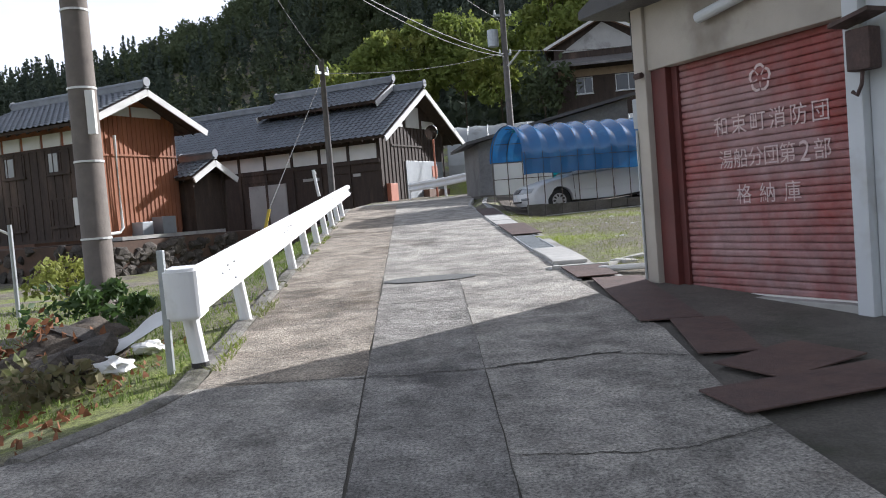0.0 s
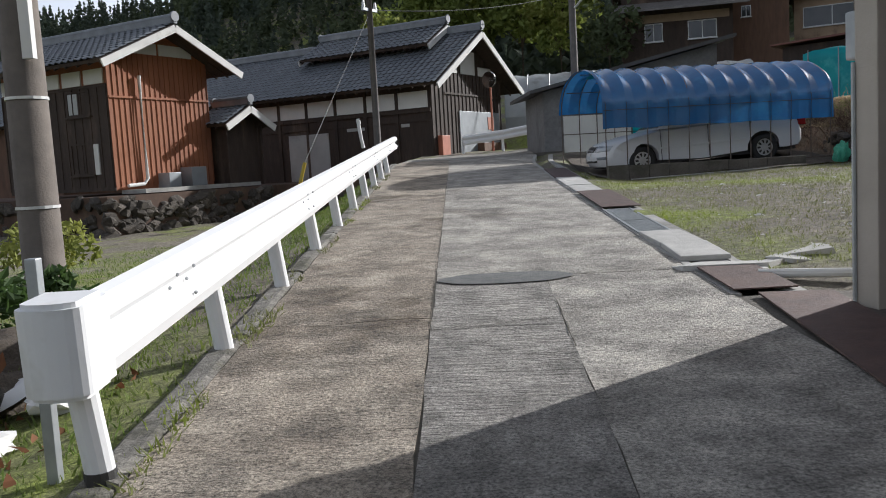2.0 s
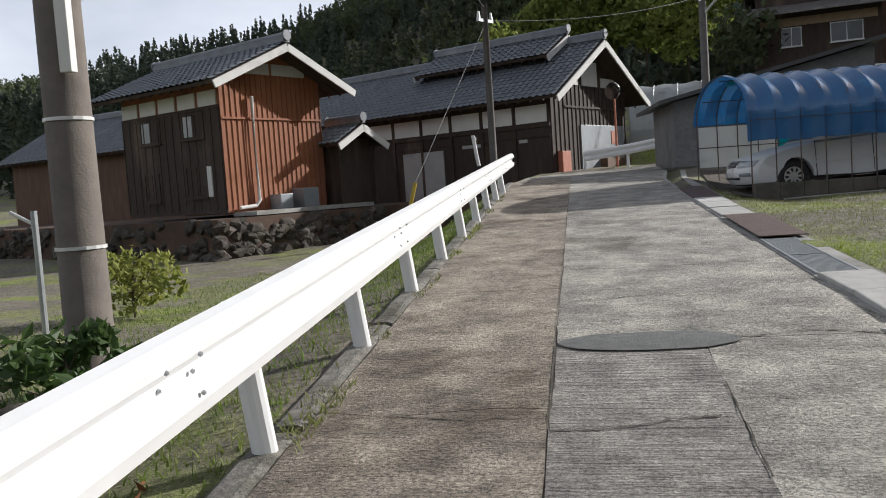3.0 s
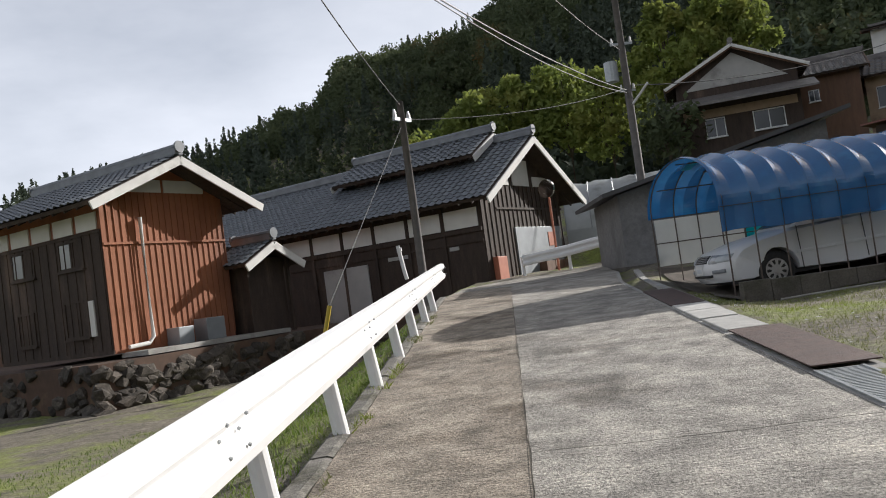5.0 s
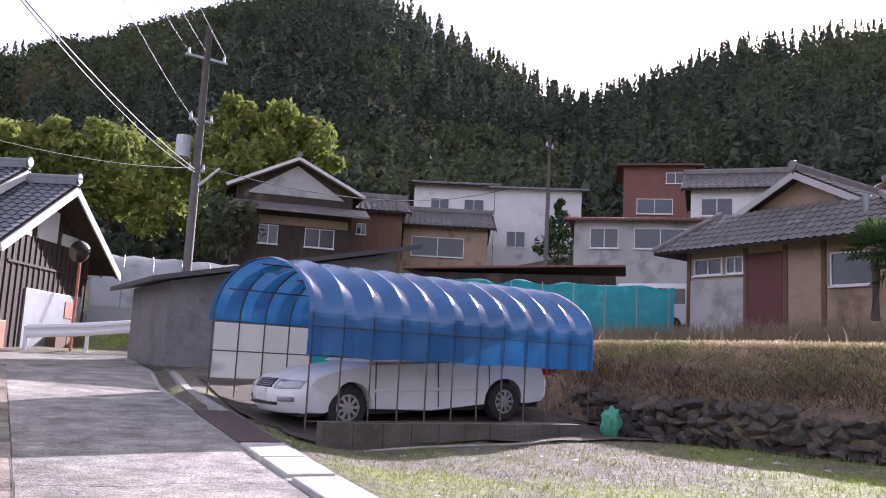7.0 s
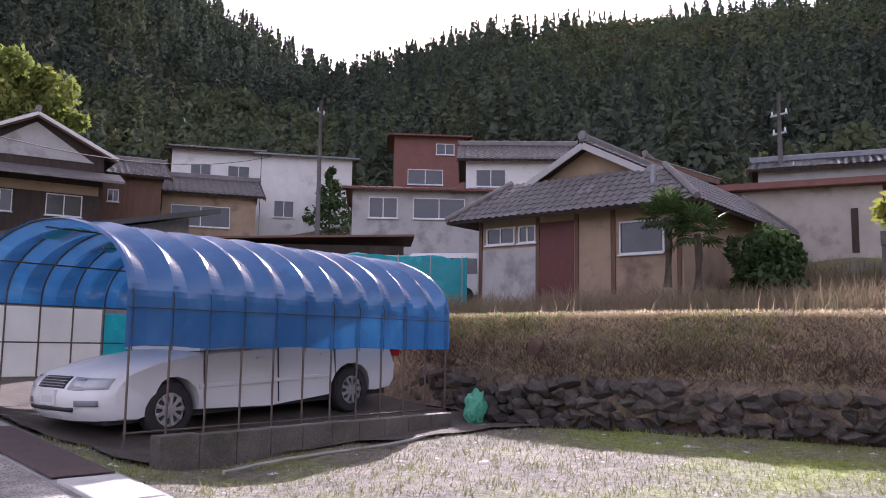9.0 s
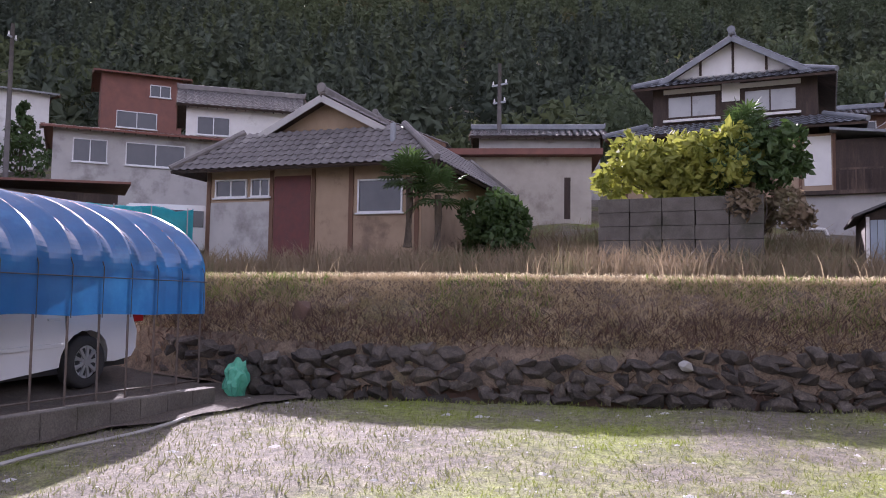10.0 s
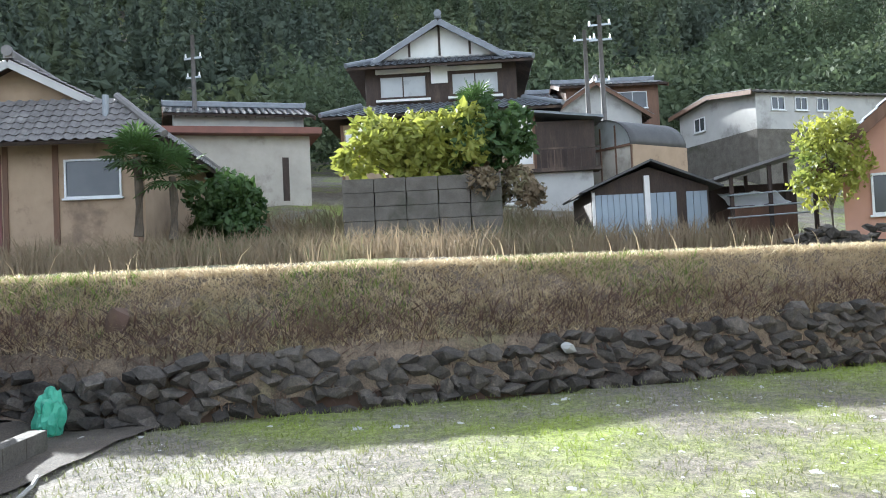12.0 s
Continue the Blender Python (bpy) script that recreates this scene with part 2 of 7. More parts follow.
M_RIM = material("silver_wheel", (0.55, 0.55, 0.56), (0.45, 0.45, 0.46), 8, 0.35, 0.05, metal=0.7)
M_BLACK = material("black_plastic", (0.02, 0.02, 0.022), (0.03, 0.03, 0.032), 8, 0.5, 0.1)
M_LAMP = material("lamp_lens", (0.55, 0.57, 0.58), (0.42, 0.44, 0.45), 9, 0.12, 0.05)
M_REDLAMP = material("red_lens", (0.45, 0.02, 0.02), (0.35, 0.02, 0.02), 9, 0.15, 0.05)
M_BAG = material("green_plastic_bag", (0.08, 0.42, 0.27), (0.16, 0.58, 0.40), 7, 0.35, 0.4, translucent=0.3, fine=18)
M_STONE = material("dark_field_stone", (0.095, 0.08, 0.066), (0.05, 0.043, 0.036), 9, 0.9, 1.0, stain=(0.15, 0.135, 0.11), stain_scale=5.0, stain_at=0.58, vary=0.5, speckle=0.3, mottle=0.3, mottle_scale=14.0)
M_BANK = material("bank_earth", (0.20, 0.15, 0.10), (0.11, 0.082, 0.06), 1.6, 0.95, 1.0, stain=(0.14, 0.135, 0.055), stain_scale=0.6, stain_at=0.55, speckle=0.4, mottle=0.35)
M_FOREST = material("cedar_foliage", (0.085, 0.105, 0.068), (0.052, 0.07, 0.052), 0.12, 0.9, 0, stain=(0.10, 0.12, 0.055), stain_scale=0.035, stain_at=0.5, translucent=0.2)
M_CANE = material("bamboo_wood_foliage", (0.09, 0.115, 0.058), (0.06, 0.085, 0.045), 0.15, 0.85, 0, stain=(0.14, 0.16, 0.08), stain_scale=0.06, translucent=0.3)
M_BROAD = material("broadleaf_foliage", (0.105, 0.125, 0.055), (0.07, 0.092, 0.045), 0.1, 0.9, 0, stain=(0.16, 0.10, 0.035), stain_scale=0.04, stain_at=0.58, translucent=0.3)
M_BAMBOO = material("bamboo_foliage", (0.25, 0.29, 0.065), (0.16, 0.21, 0.05), 0.3, 0.85, 0, stain=(0.32, 0.32, 0.08), stain_scale=0.2, stain_at=0.52, translucent=0.4)
M_SHRUB = material("shrub_leaves", (0.07, 0.12, 0.03), (0.045, 0.085, 0.025), 1.2, 0.6, 0, stain=(0.11, 0.15, 0.04), stain_scale=0.8, translucent=0.35)
M_YELLOW = material("yellow_shrub_leaves", (0.36, 0.36, 0.06), (0.22, 0.25, 0.05), 1.2, 0.6, 0, stain=(0.14, 0.19, 0.045), stain_scale=0.6, stain_at=0.55, translucent=0.4)
M_WEED = material("dry_weeds", (0.28, 0.21, 0.14), (0.19, 0.15, 0.09), 1.2, 0.9, 0, stain=(0.13, 0.15, 0.06), stain_scale=0.4, stain_at=0.52, translucent=0.3)
M_LITTER = material("bank_litter", (0.14, 0.085, 0.06), (0.09, 0.06, 0.045), 3.0, 0.9, 0, stain=(0.2, 0.14, 0.085), stain_scale=1.0, translucent=0.2)
M_BARK = material("bark", (0.11, 0.085, 0.06), (0.07, 0.055, 0.04), 8, 0.9, 0.6)
M_WIRE = material("cable_black", (0.03, 0.03, 0.03), (0.05, 0.05, 0.05), 8, 0.6, 0)
M_CERAMIC = material("white_ceramic", (0.7, 0.7, 0.68), (0.6, 0.6, 0.58), 8, 0.3, 0)
M_ORANGE = material("faded_orange", (0.45, 0.16, 0.09), (0.36, 0.12, 0.07), 4, 0.6, 0.1)
M_MIRROR = material("convex_mirror_glass", (0.75, 0.78, 0.8), (0.7, 0.73, 0.75), 2, 0.08, 0, metal=1.0)
M_YELLOWPAINT = material("yellow_plastic", (0.55, 0.40, 0.04), (0.45, 0.33, 0.04), 4, 0.5, 0.05)
M_DEADLEAF = material("dead_leaves", (0.25, 0.10, 0.045), (0.15, 0.075, 0.035), 5, 0.9, 0, translucent=0.2)
M_RENDER = material("dull_grey_render", (0.20, 0.195, 0.19), (0.155, 0.15, 0.145), 1.2, 0.9, 0.3, stain=(0.11, 0.105, 0.10), stain_scale=0.7, mottle=0.15)
M_PEACH = material("peach_wall", (0.48, 0.27, 0.19), (0.42, 0.23, 0.165), 1.5, 0.8, 0.2)

# ---- geometry helpers ----
rng = random.Random(7)
nrg = np.random.default_rng(11)


def thing(name, x, y, z, rz=0.0, label="", category="", group="", kind=""):
    ob = new(name)
    ob.matrix_basis = pose(x, y, z, 0, 0, rz)
    return tagged(ob, label, category, group, kind)


def part(name, bm, mat, parent=None, label="", smooth=False):
    me = bpy.data.meshes.new(name)
    bm.normal_update()
    bm.to_mesh(me)
    bm.free()
    return mesh_part(name, me, mat, parent, label, smooth)


def mesh_part(name, me, mat, parent=None, label="", smooth=False):
    if mat and not me.materials:
        me.materials.append(mat)
    if smooth:
        me.polygons.foreach_set("use_smooth", [True] * len(me.polygons))
    ob = new(name, me)
    if parent:
        ob.parent = parent
    return tagged(ob, label)


def arrays(name, verts, faces, mat, parent=None, label="", smooth=False):
    me = bpy.data.meshes.new(name)
    me.from_pydata([tuple(v) for v in verts], [], [tuple(f) for f in faces])
    me.update()
    return mesh_part(name, me, mat, parent, label, smooth)


def box(bm, x0, y0, z0, x1, y1, z1, bevel=0.0):
    vs = [bm.verts.new(p) for p in ((x0, y0, z0), (x1, y0, z0), (x1, y1, z0), (x0, y1, z0), (x0, y0, z1), (x1, y0, z1), (x1, y1, z1), (x0, y1, z1))]
    fs = [bm.faces.new([vs[i] for i in f]) for f in ((3, 2, 1, 0), (4, 5, 6, 7), (0, 1, 5, 4), (1, 2, 6, 5), (2, 3, 7, 6), (3, 0, 4, 7))]
    if bevel:
        es = list({e for f in fs for e in f.edges})
        bmesh.ops.bevel(bm, geom=es, offset=bevel, segments=2, affect="EDGES", profile=0.6)
    return bm


def boxed(x0, y0, z0, x1, y1, z1, bevel=0.0):
    return box(bmesh.new(), x0, y0, z0, x1, y1, z1, bevel)


def beam(bm, p, q, w, h, up=(0, 0, 1)):
    """A squared beam from p to q."""
    p, q = Vector(p), Vector(q)
    d = (q - p).normalized()
    s = d.cross(Vector(up))
    s = s.normalized() if s.length > 1e-4 else Vector((1, 0, 0))
    u = s.cross(d)
    vs = []
    for c in (p, q):
        for a, b in ((-1, -1), (1, -1), (1, 1), (-1, 1)):
            vs.append(bm.verts.new(c + s * (a * w / 2) + u * (b * h / 2)))
    for f in ((3, 2, 1, 0), (4, 5, 6, 7), (0, 1, 5, 4), (1, 2, 6, 5), (2, 3, 7, 6), (3, 0, 4, 7)):
        bm.faces.new([vs[i] for i in f])
    return bm


def tube(bm, pts, r, seg=8, caps=True, r1=None):
    pts = [Vector(p) for p in pts]
    n, rings = len(pts), []
    for i, p in enumerate(pts):
        d = (pts[min(i + 1, n - 1)] - pts[max(i - 1, 0)]).normalized()
        s = d.cross(Vector((0, 0, 1)))
        s = s.normalized() if s.length > 1e-3 else Vector((1, 0, 0))
        u = s.cross(d)
        rad = r if r1 is None else r + (r1 - r) * i / max(1, n - 1)
        rings.append([bm.verts.new(p + s * (rad * math.cos(2 * math.pi * k / seg)) + u * (rad * math.sin(2 * math.pi * k / seg))) for k in range(seg)])
    for a, b in zip(rings, rings[1:]):
        for k in range(seg):
            bm.faces.new((a[k], a[(k + 1) % seg], b[(k + 1) % seg], b[k]))
    if caps and seg > 2:
        bm.faces.new(rings[0])
        bm.faces.new(rings[-1][::-1])
    return bm


def tubed(pts, r, seg=8, r1=None):
    return tube(bmesh.new(), pts, r, seg, True, r1)


def sweep(bm, profile, path, normals_flat=True):
    """Sweep a closed profile of (side, up) along a path; side points to the right of the way."""
    rings = []
    n = len(path)
    for i, p in enumerate(path):
        p = Vector(p)
        d = Vector(path[min(i + 1, n - 1)]) - Vector(path[max(i - 1, 0)])
        d.z = 0
        d.normalize()
        s = Vector((d.y, -d.x, 0))
        rings.append([bm.verts.new(p + s * a + Vector((0, 0, b))) for a, b in profile])
    m = len(profile)
    for a, b in zip(rings, rings[1:]):
        for k in range(m):
            bm.faces.new((a[k], b[k], b[(k + 1) % m], a[(k + 1) % m]))
    bm.faces.new(rings[0])
    bm.faces.new(rings[-1][::-1])
    bmesh.ops.recalc_face_normals(bm, faces=bm.faces)
    return bm


def prism(bm, outline, y0, y1):
    """A closed x-z outline pushed from y0 to y1."""
    a = [bm.verts.new((x, y0, z)) for x, z in outline]
    b = [bm.verts.new((x, y1, z)) for x, z in outline]
    bm.faces.new(a)
    bm.faces.new(b[::-1])
    n = len(a)
    for i in range(n):
        bm.faces.new((a[i], b[i], b[(i + 1) % n], a[(i + 1) % n]))
    bmesh.ops.recalc_face_normals(bm, faces=bm.faces)
    return bm


def smooth(x, a, b):
    t = min(1.0, max(0.0, (x - a) / (b - a)))
    return t * t * (3 - 2 * t)


def lerp(x, xs, ys):
    return float(np.interp(x, xs, ys))


# ---- the lie of the land ----
def road_z(y):
    return 0.05 + 0.063 * y if y < 26 else 1.688 + 0.033 * (y - 26)


def road_left(y):
    return lerp(y, [2.0, 3.4, 4.4, 5.0, 5.6, 26], [-5.0, -3.6, -2.25, -1.92, -1.74, -2.78])


def road_right(y):
    return lerp(y, [-2, 4.6, 6.4, 9, 12, 18, 24, 28], [1.9, 1.5, 1.6, 1.36, 1.2, 0.95, 0.8, 1.1])


def lot_z(x, y):
    return lerp(y, [7.5, 9, 12, 16, 20, 22, 25, 28, 34, 42, 60], [0.55, 0.66, 0.95, 1.08, 1.12, 1.22, 1.5, 1.85, 2.3, 3.0, 6.0]) + 0.05 * (x - 4.3) * smooth(y, 20.3, 21.3) * (1 - smooth(y, 23, 25))


def inland(x, y):
    """Distance past the foot of the field bank; negative on the lot."""
    return min(0.923 * x + 0.385 * y - 14.2, x - 7.2 + 0.08 * (y - 21.0))


HILL_AZ = [-120, -40, -27, -22, -19, -16.5, -13.7, -12, -8.7, -3.3, 0, 3.3, 6, 9.5, 14, 17, 20, 22, 24, 26, 28, 30, 32, 33.5, 35.2, 38, 41, 45, 55, 95, 170]
HILL_EL = [4.0, 7.0, 9.2, 10.2, 11.4, 12.8, 13.6, 15.8, 16.3, 16.9, 17.9, 19.0, 20.2, 21.6, 23.0, 23.4, 23.2, 22.7, 21.4, 20.3, 19.3, 18.3, 17.4, 16.7, 16.6, 17.1, 18.3, 19.6, 20.0, 20.2, 16.5]


def hill(az):
    """Height of the skyline above the walk, in degrees, by bearing in degrees."""
    return lerp(az, HILL_AZ, HILL_EL)


def ground(x, y):
    r = math.hypot(x, y - 14)
    a = math.degrees(math.atan2(x, y - 14))
    edge = road_left(y)
    # the low side of the road
    low = lerp(y, [-40, 4, 8, 10, 14, 20, 30, 60], [-0.5, -0.1, 0.3, 0.45, 0.3, 0.1, 0.2, 0.8])
    dx = edge - x
    left = road_z(min(y, 32)) - 0.04 + (low - road_z(min(y, 32)) + 0.04) * smooth(dx, 0.02, 2.6)
    # the lot, the bank and the fields behind it
    k = inland(x, y)
    lot = lot_z(x, y)
    near = road_z(y) + (lot - road_z(y)) * smooth(x, road_right(y) + 0.3, road_right(y) + (3.5 if y < 16 else 1.5)) if y < 40 else lot
    near += (1.2 - near) * smooth(k, -5.5, -0.2) * (1 - smooth(y, 20.3, 21.3)) * smooth(y, 8.5, 10)
    rise = lerp(k, [0.0, 0.22, 1.4, 1.75], [0, 0.40, 0.95, 1.0])
    back = lerp(k, [1.75, 7.0, 7.6, 12, 14.5, 18, 22, 30, 50, 75], [0, 0.02, 0.25, 0.3, 0.45, 1.2, 2.3, 4.5, 7.3, 11.3])
    right = near if k <= 0 else near + max(0.0, 2.68 - near) * rise + back
    w = smooth(x, edge - 0.01, edge + 0.01)
    z = left * (1 - w) + right * w
    if y > 34 and x < 6:
        z = max(z, 0.5 + 0.05 * (y - 34)) if x < -2 else z
    # hills all round
    if r > 62:
        if a > -100:
            top = math.tan(radians(hill(a))) * 250
            z = z + (top - z) * smooth(r, 62 if a > -2 else 95, 265) ** (1.0 if a > -2 else 1.3)
        else:
            z = z + 30 * smooth(r, 120, 300)
    return z


def land_patch(name, xs, ys, mat, fn, label, keep=None):
    """A sheet of ground over a grid of xs and ys."""
    verts, faces = [], []
    nx, ny = len(xs), len(ys)
    for y in ys:
        for x in xs:
            verts.append((x, y, fn(x, y)))
    for j in range(ny - 1):
        for i in range(nx - 1):
            if keep is None or keep((xs[i] + xs[i + 1]) / 2, (ys[j] + ys[j + 1]) / 2):
                q = j * nx + i
                faces.append((q, q + 1, q + nx + 1, q + nx))
    return tagged(arrays(name, verts, faces, mat, smooth=True), label, "ground", kind="structure")


def rough(x, y, s=1.0):
    return noise.noise(Vector((x * s, y * s, 3.1)))


def land(x, y):
    z = ground(x, y)
    if -0.1 < inland(x, y) < 2.2:
        z = min(z, ground(x - 0.46, y - 0.19)) - 0.03
    on_road = road_left(y) - 0.02 < x < (road_right(y) + 0.35 if y < 29 else 1.5 + 5 * smooth(y, 31.2, 33)) and y < 34
    if on_road:
        return z - 0.12 if x > road_left(y) + 0.1 else z - 0.03
    if road_right(y) < x < 5.7 and y < 8.95:
        return min(z, road_z(y)) - 0.15
    r = math.hypot(x, y - 14)
    return z + 0.03 * rough(x, y, 2.3) + 0.05 * rough(x, y, 0.6) + (0.4 * rough(x, y, 0.12) if r > 30 else 0) + (3.5 * rough(x, y, 0.03) if r > 90 else 0)


xs = sorted(set(np.round(np.concatenate([np.arange(-600, -60, 30), np.arange(-60, -12, 3), np.arange(-12, 18, 0.3), np.arange(18, 40, 0.8), np.arange(40, 90, 3), np.arange(90, 700, 14)]), 2)))
ys = sorted(set(np.round(np.concatenate([np.arange(-600, -40, 40), np.arange(-40, 0, 3), np.arange(0, 32, 0.3), np.arange(32, 70, 1.0), np.arange(70, 120, 4), np.arange(120, 700, 14)]), 2)))
land_patch("ground", [float(v) for v in xs], [float(v) for v in ys], M_SOIL, land, "earth and dry grass ground rising to wooded hills")

# ---- road ----
road = thing("road", 0, 0, 0, label="cracked grey concrete village road climbing gently", category="road", kind="structure")


def road_piece(x0, x1, y0, y1, name="slab", mat=None, lift=0.0, step=0.35, jag=0.05):
    """A slab of the road between two joints, with ragged edges; x0, x1 are functions of y."""
    ny = max(2, int((y1 - y0) / step) + 1)
    nx = 9
    verts, faces = [], []
    for j in range(ny):
        v = j / (ny - 1)
        for i in range(nx):
            u = i / (nx - 1)
            ya = y0 + (y1 - y0) * v
            x = x0(ya) + (x1(ya) - x0(ya)) * u
            y = ya
            if j in (0, ny - 1):
                y += jag * noise.noise(Vector((x * 1.7, ya * 0.7, 0))) * 2
            if i in (0, nx - 1):
                x += 0.4 * jag * noise.noise(Vector((ya * 2.1, x0(ya), 5)))
            verts.append((x, y, road_z(y) + lift + 0.004 * noise.noise(Vector((x * 0.8, y * 0.8, 9)))))
    for j in range(ny - 1):
        for i in range(nx - 1):
            q = j * nx + i
            faces.append((q, q + 1, q + nx + 1, q + nx))
    ring = [i for i in range(nx)] + [j * nx + nx - 1 for j in range(1, ny)] + [(ny - 1) * nx + i for i in range(nx - 2, -1, -1)] + [j * nx for j in range(ny - 2, 0, -1)]
    base = len(verts)
    for i in ring:
        x, y, z = verts[i]
        verts.append((x, y, z - 0.10))
    m = len(ring)
    for k in range(m):
        faces.append((ring[k], base + k, base + (k + 1) % m, ring[(k + 1) % m]))
    return arrays(name, verts, faces, mat or M_ROAD, road)


J1 = lambda y: -0.38 - 0.036 * y
J2 = lambda y: 0.28 - 0.012 * y if y < 9 else 0.17 - 0.02 * (y - 9)
GAP = 0.003
lanes = [(lambda y: road_left(y) + 0.02, lambda y: J1(y) - GAP, [-4, 1.8, 5.62, 8.6, 11.7, 16.5, 21.0, 27.5]),
         (lambda y: J1(y) + GAP, lambda y: J2(y) - GAP, [-4, 1.5, 5.45, 8.32, 9.9]),
         (lambda y: J2(y) + GAP, lambda y: road_right(y) + 0.01, [-4, 3.9, 5.62, 9.9]),
         (lambda y: J1(y) + GAP, lambda y: road_right(y) + 0.01, [9.9, 12.6, 17.0, 22.0, 27.5])]
for a, b, cuts in lanes:
    for y0, y1 in zip(cuts, cuts[1:]):
        road_piece(a, b, y0 + GAP, y1 - GAP, mat=M_ROAD_OLD if a is lanes[0][0] and y0 > 5 else (M_ROAD_RIB if a is lanes[1][0] and y0 < 9 else M_ROAD))
# dirt bed that shows in the joints
bed = bmesh.new()
rows_ = []
for j in range(64):
    y = -4 + j * 0.5
    rows_.append([bed.verts.new((x, y, road_z(y) - 0.008)) for x in (road_left(y) + 0.05, road_right(y) - 0.03)])
for p, q in zip(rows_, rows_[1:]):
    bed.faces.new((p[0], p[1], q[1], q[0]))
part("joint_bed", bed, M_JOINTDUST, road, "brown dust in the joints")
# the bend behind the shed
bend = bmesh.new()
ring = []
for k in range(16):
    y = 27.5 + 6.4 * k / 15
    xa, xb = -2.75 + 1.5 * smooth(y, 30, 34), 1.15 + 6.0 * smooth(y, 31.4, 33.0)
    ring.append([bend.verts.new((xa + (xb - xa) * u, y, road_z(27.5) + 0.002 + 0.03 * (y - 27.5) + 0.10 * max(0, xa + (xb - xa) * u - 0.5) * smooth(y, 29, 32))) for u in np.linspace(0, 1, 8)])
for p, q in zip(ring, ring[1:]):
    for i in range(7):
        bend.faces.new((p[i], p[i + 1], q[i + 1], q[i]))
bmesh.ops.recalc_face_normals(bend, faces=bend.faces)
part("bend_slab", bend, M_ROAD, road)
# lens-shaped repair
pt = bmesh.new()
ctr = pt.verts.new((-0.16, 9.83, road_z(9.83) + 0.016))
loop = []
for k in range(28):
    a = 2 * math.pi * k / 28
    x, y = -0.17 + 0.55 * math.cos(a), 9.84 + 0.22 * math.sin(a) * (1 + 0.25 * noise.noise(Vector((math.cos(a) * 2, math.sin(a) * 2, 1))))
    loop.append(pt.verts.new((x, y, road_z(y) + 0.010)))
for k in range(28):
    pt.faces.new((ctr, loop[k], loop[(k + 1) % 28]))
part("repair_patch", pt, M_PATCH, road, "dark asphalt repair patch")
# long cracks as shallow dark strips of broken edge
def crack(pts, w=0.012):
    bm = bmesh.new()
    prev = None
    n = 70
    for k in range(n + 1):
        f = k / n * (len(pts) - 1)
        i = min(int(f), len(pts) - 2)
        x = pts[i][0] + (pts[i + 1][0] - pts[i][0]) * (f - i)
        y = pts[i][1] + (pts[i + 1][1] - pts[i][1]) * (f - i)
        y += 0.05 * noise.noise(Vector((x * 5, y * 5, 2))) + 0.022 * noise.noise(Vector((x * 23, y * 23, 2)))
        x += 0.03 * noise.noise(Vector((x * 6, y * 6, 8)))
        ww = w * (0.5 + abs(noise.noise(Vector((x * 9, y * 9, 4)))) * 2.2)
        cur = [bm.verts.new((x, y - ww, road_z(y) + 0.0055)), bm.verts.new((x, y + ww, road_z(y) + 0.0055))]
        if prev:
            bm.faces.new((prev[0], cur[0], cur[1], prev[1]))
        prev = cur
    return part("crack", bm, M_JOINT, road)


crack([(-1.6, 5.68), (-0.64, 5.55), (0.3, 5.54), (1.1, 5.7), (1.6, 5.45)], 0.007)
crack([(0.3, 5.56), (0.7, 5.64), (1.15, 5.72)], 0.018)
crack([(0.3, 3.9), (0.9, 3.8), (1.7, 4.1)], 0.006)
def long_crack(fx, y0, y1, w):
    bm = bmesh.new()
    prev = None
    for y in np.linspace(y0, y1, 24):
        x = fx(y) + 0.012 * noise.noise(Vector((y * 5, 0, 0)))
        ww = w * (0.4 + 1.6 * abs(noise.noise(Vector((y * 7, 3, 0)))))
        cur = [bm.verts.new((x - ww, y, road_z(y) + 0.0055)), bm.verts.new((x + ww, y, road_z(y) + 0.0055))]
        if prev:
            bm.faces.new((prev[0], prev[1], cur[1], cur[0]))
        prev = cur
    return part("crack", bm, M_JOINT, road)


long_crack(J1, 1.0, 5.4, 0.005)
long_crack(J2, 1.5, 5.45, 0.005)
long_crack(J1, 8.3, 10.4, 0.006)
long_crack(J2, 7.8, 9.0, 0.005)
long_crack(J1, 10.4, 20.0, 0.004)
crack([(J1(8.3), 8.3), (-0.3, 8.36), (0.1, 8.5)], 0.007)
crack([(J1(10.9) - 0.4, 11.6), (J1(10.9) - 0.1, 11.5), (J1(10.9), 11.5)], 0.007)
crack([(-1.7, 8.5), (-1.2, 8.52), (-0.75, 8.45)], 0.005)
crack([(0.4, 9.9), (0.8, 10.0), (1.2, 9.9)], 0.008)
crack([(-0.7, 11.1), (-0.2, 11.25), (0.4, 11.15)], 0.008)
crack([(0.2, 18.0), (0.3, 16.5), (0.4, 15.2)], 0.008)
# ragged concrete lip along the low edge
for y0, y1 in ((4.4, 6.1), (6.15, 8.3), (8.4, 10.5), (10.6, 13.0), (13.05, 16.0), (16.1, 20.0), (20.1, 26.4)):
    path = [(road_left(y) - 0.09 + 0.02 * rough(0, y, 2), y, road_z(y) - 0.06 + 0.015 * rough(3, y, 1.7)) for y in np.linspace(y0, y1, 8)]
    k = part("kerb_stone", sweep(bmesh.new(), [(-0.09, -0.35), (0.1, -0.35), (0.1, 0.06), (0.06, 0.075), (-0.05, 0.07), (-0.09, 0.04)], path), M_KERB, road)

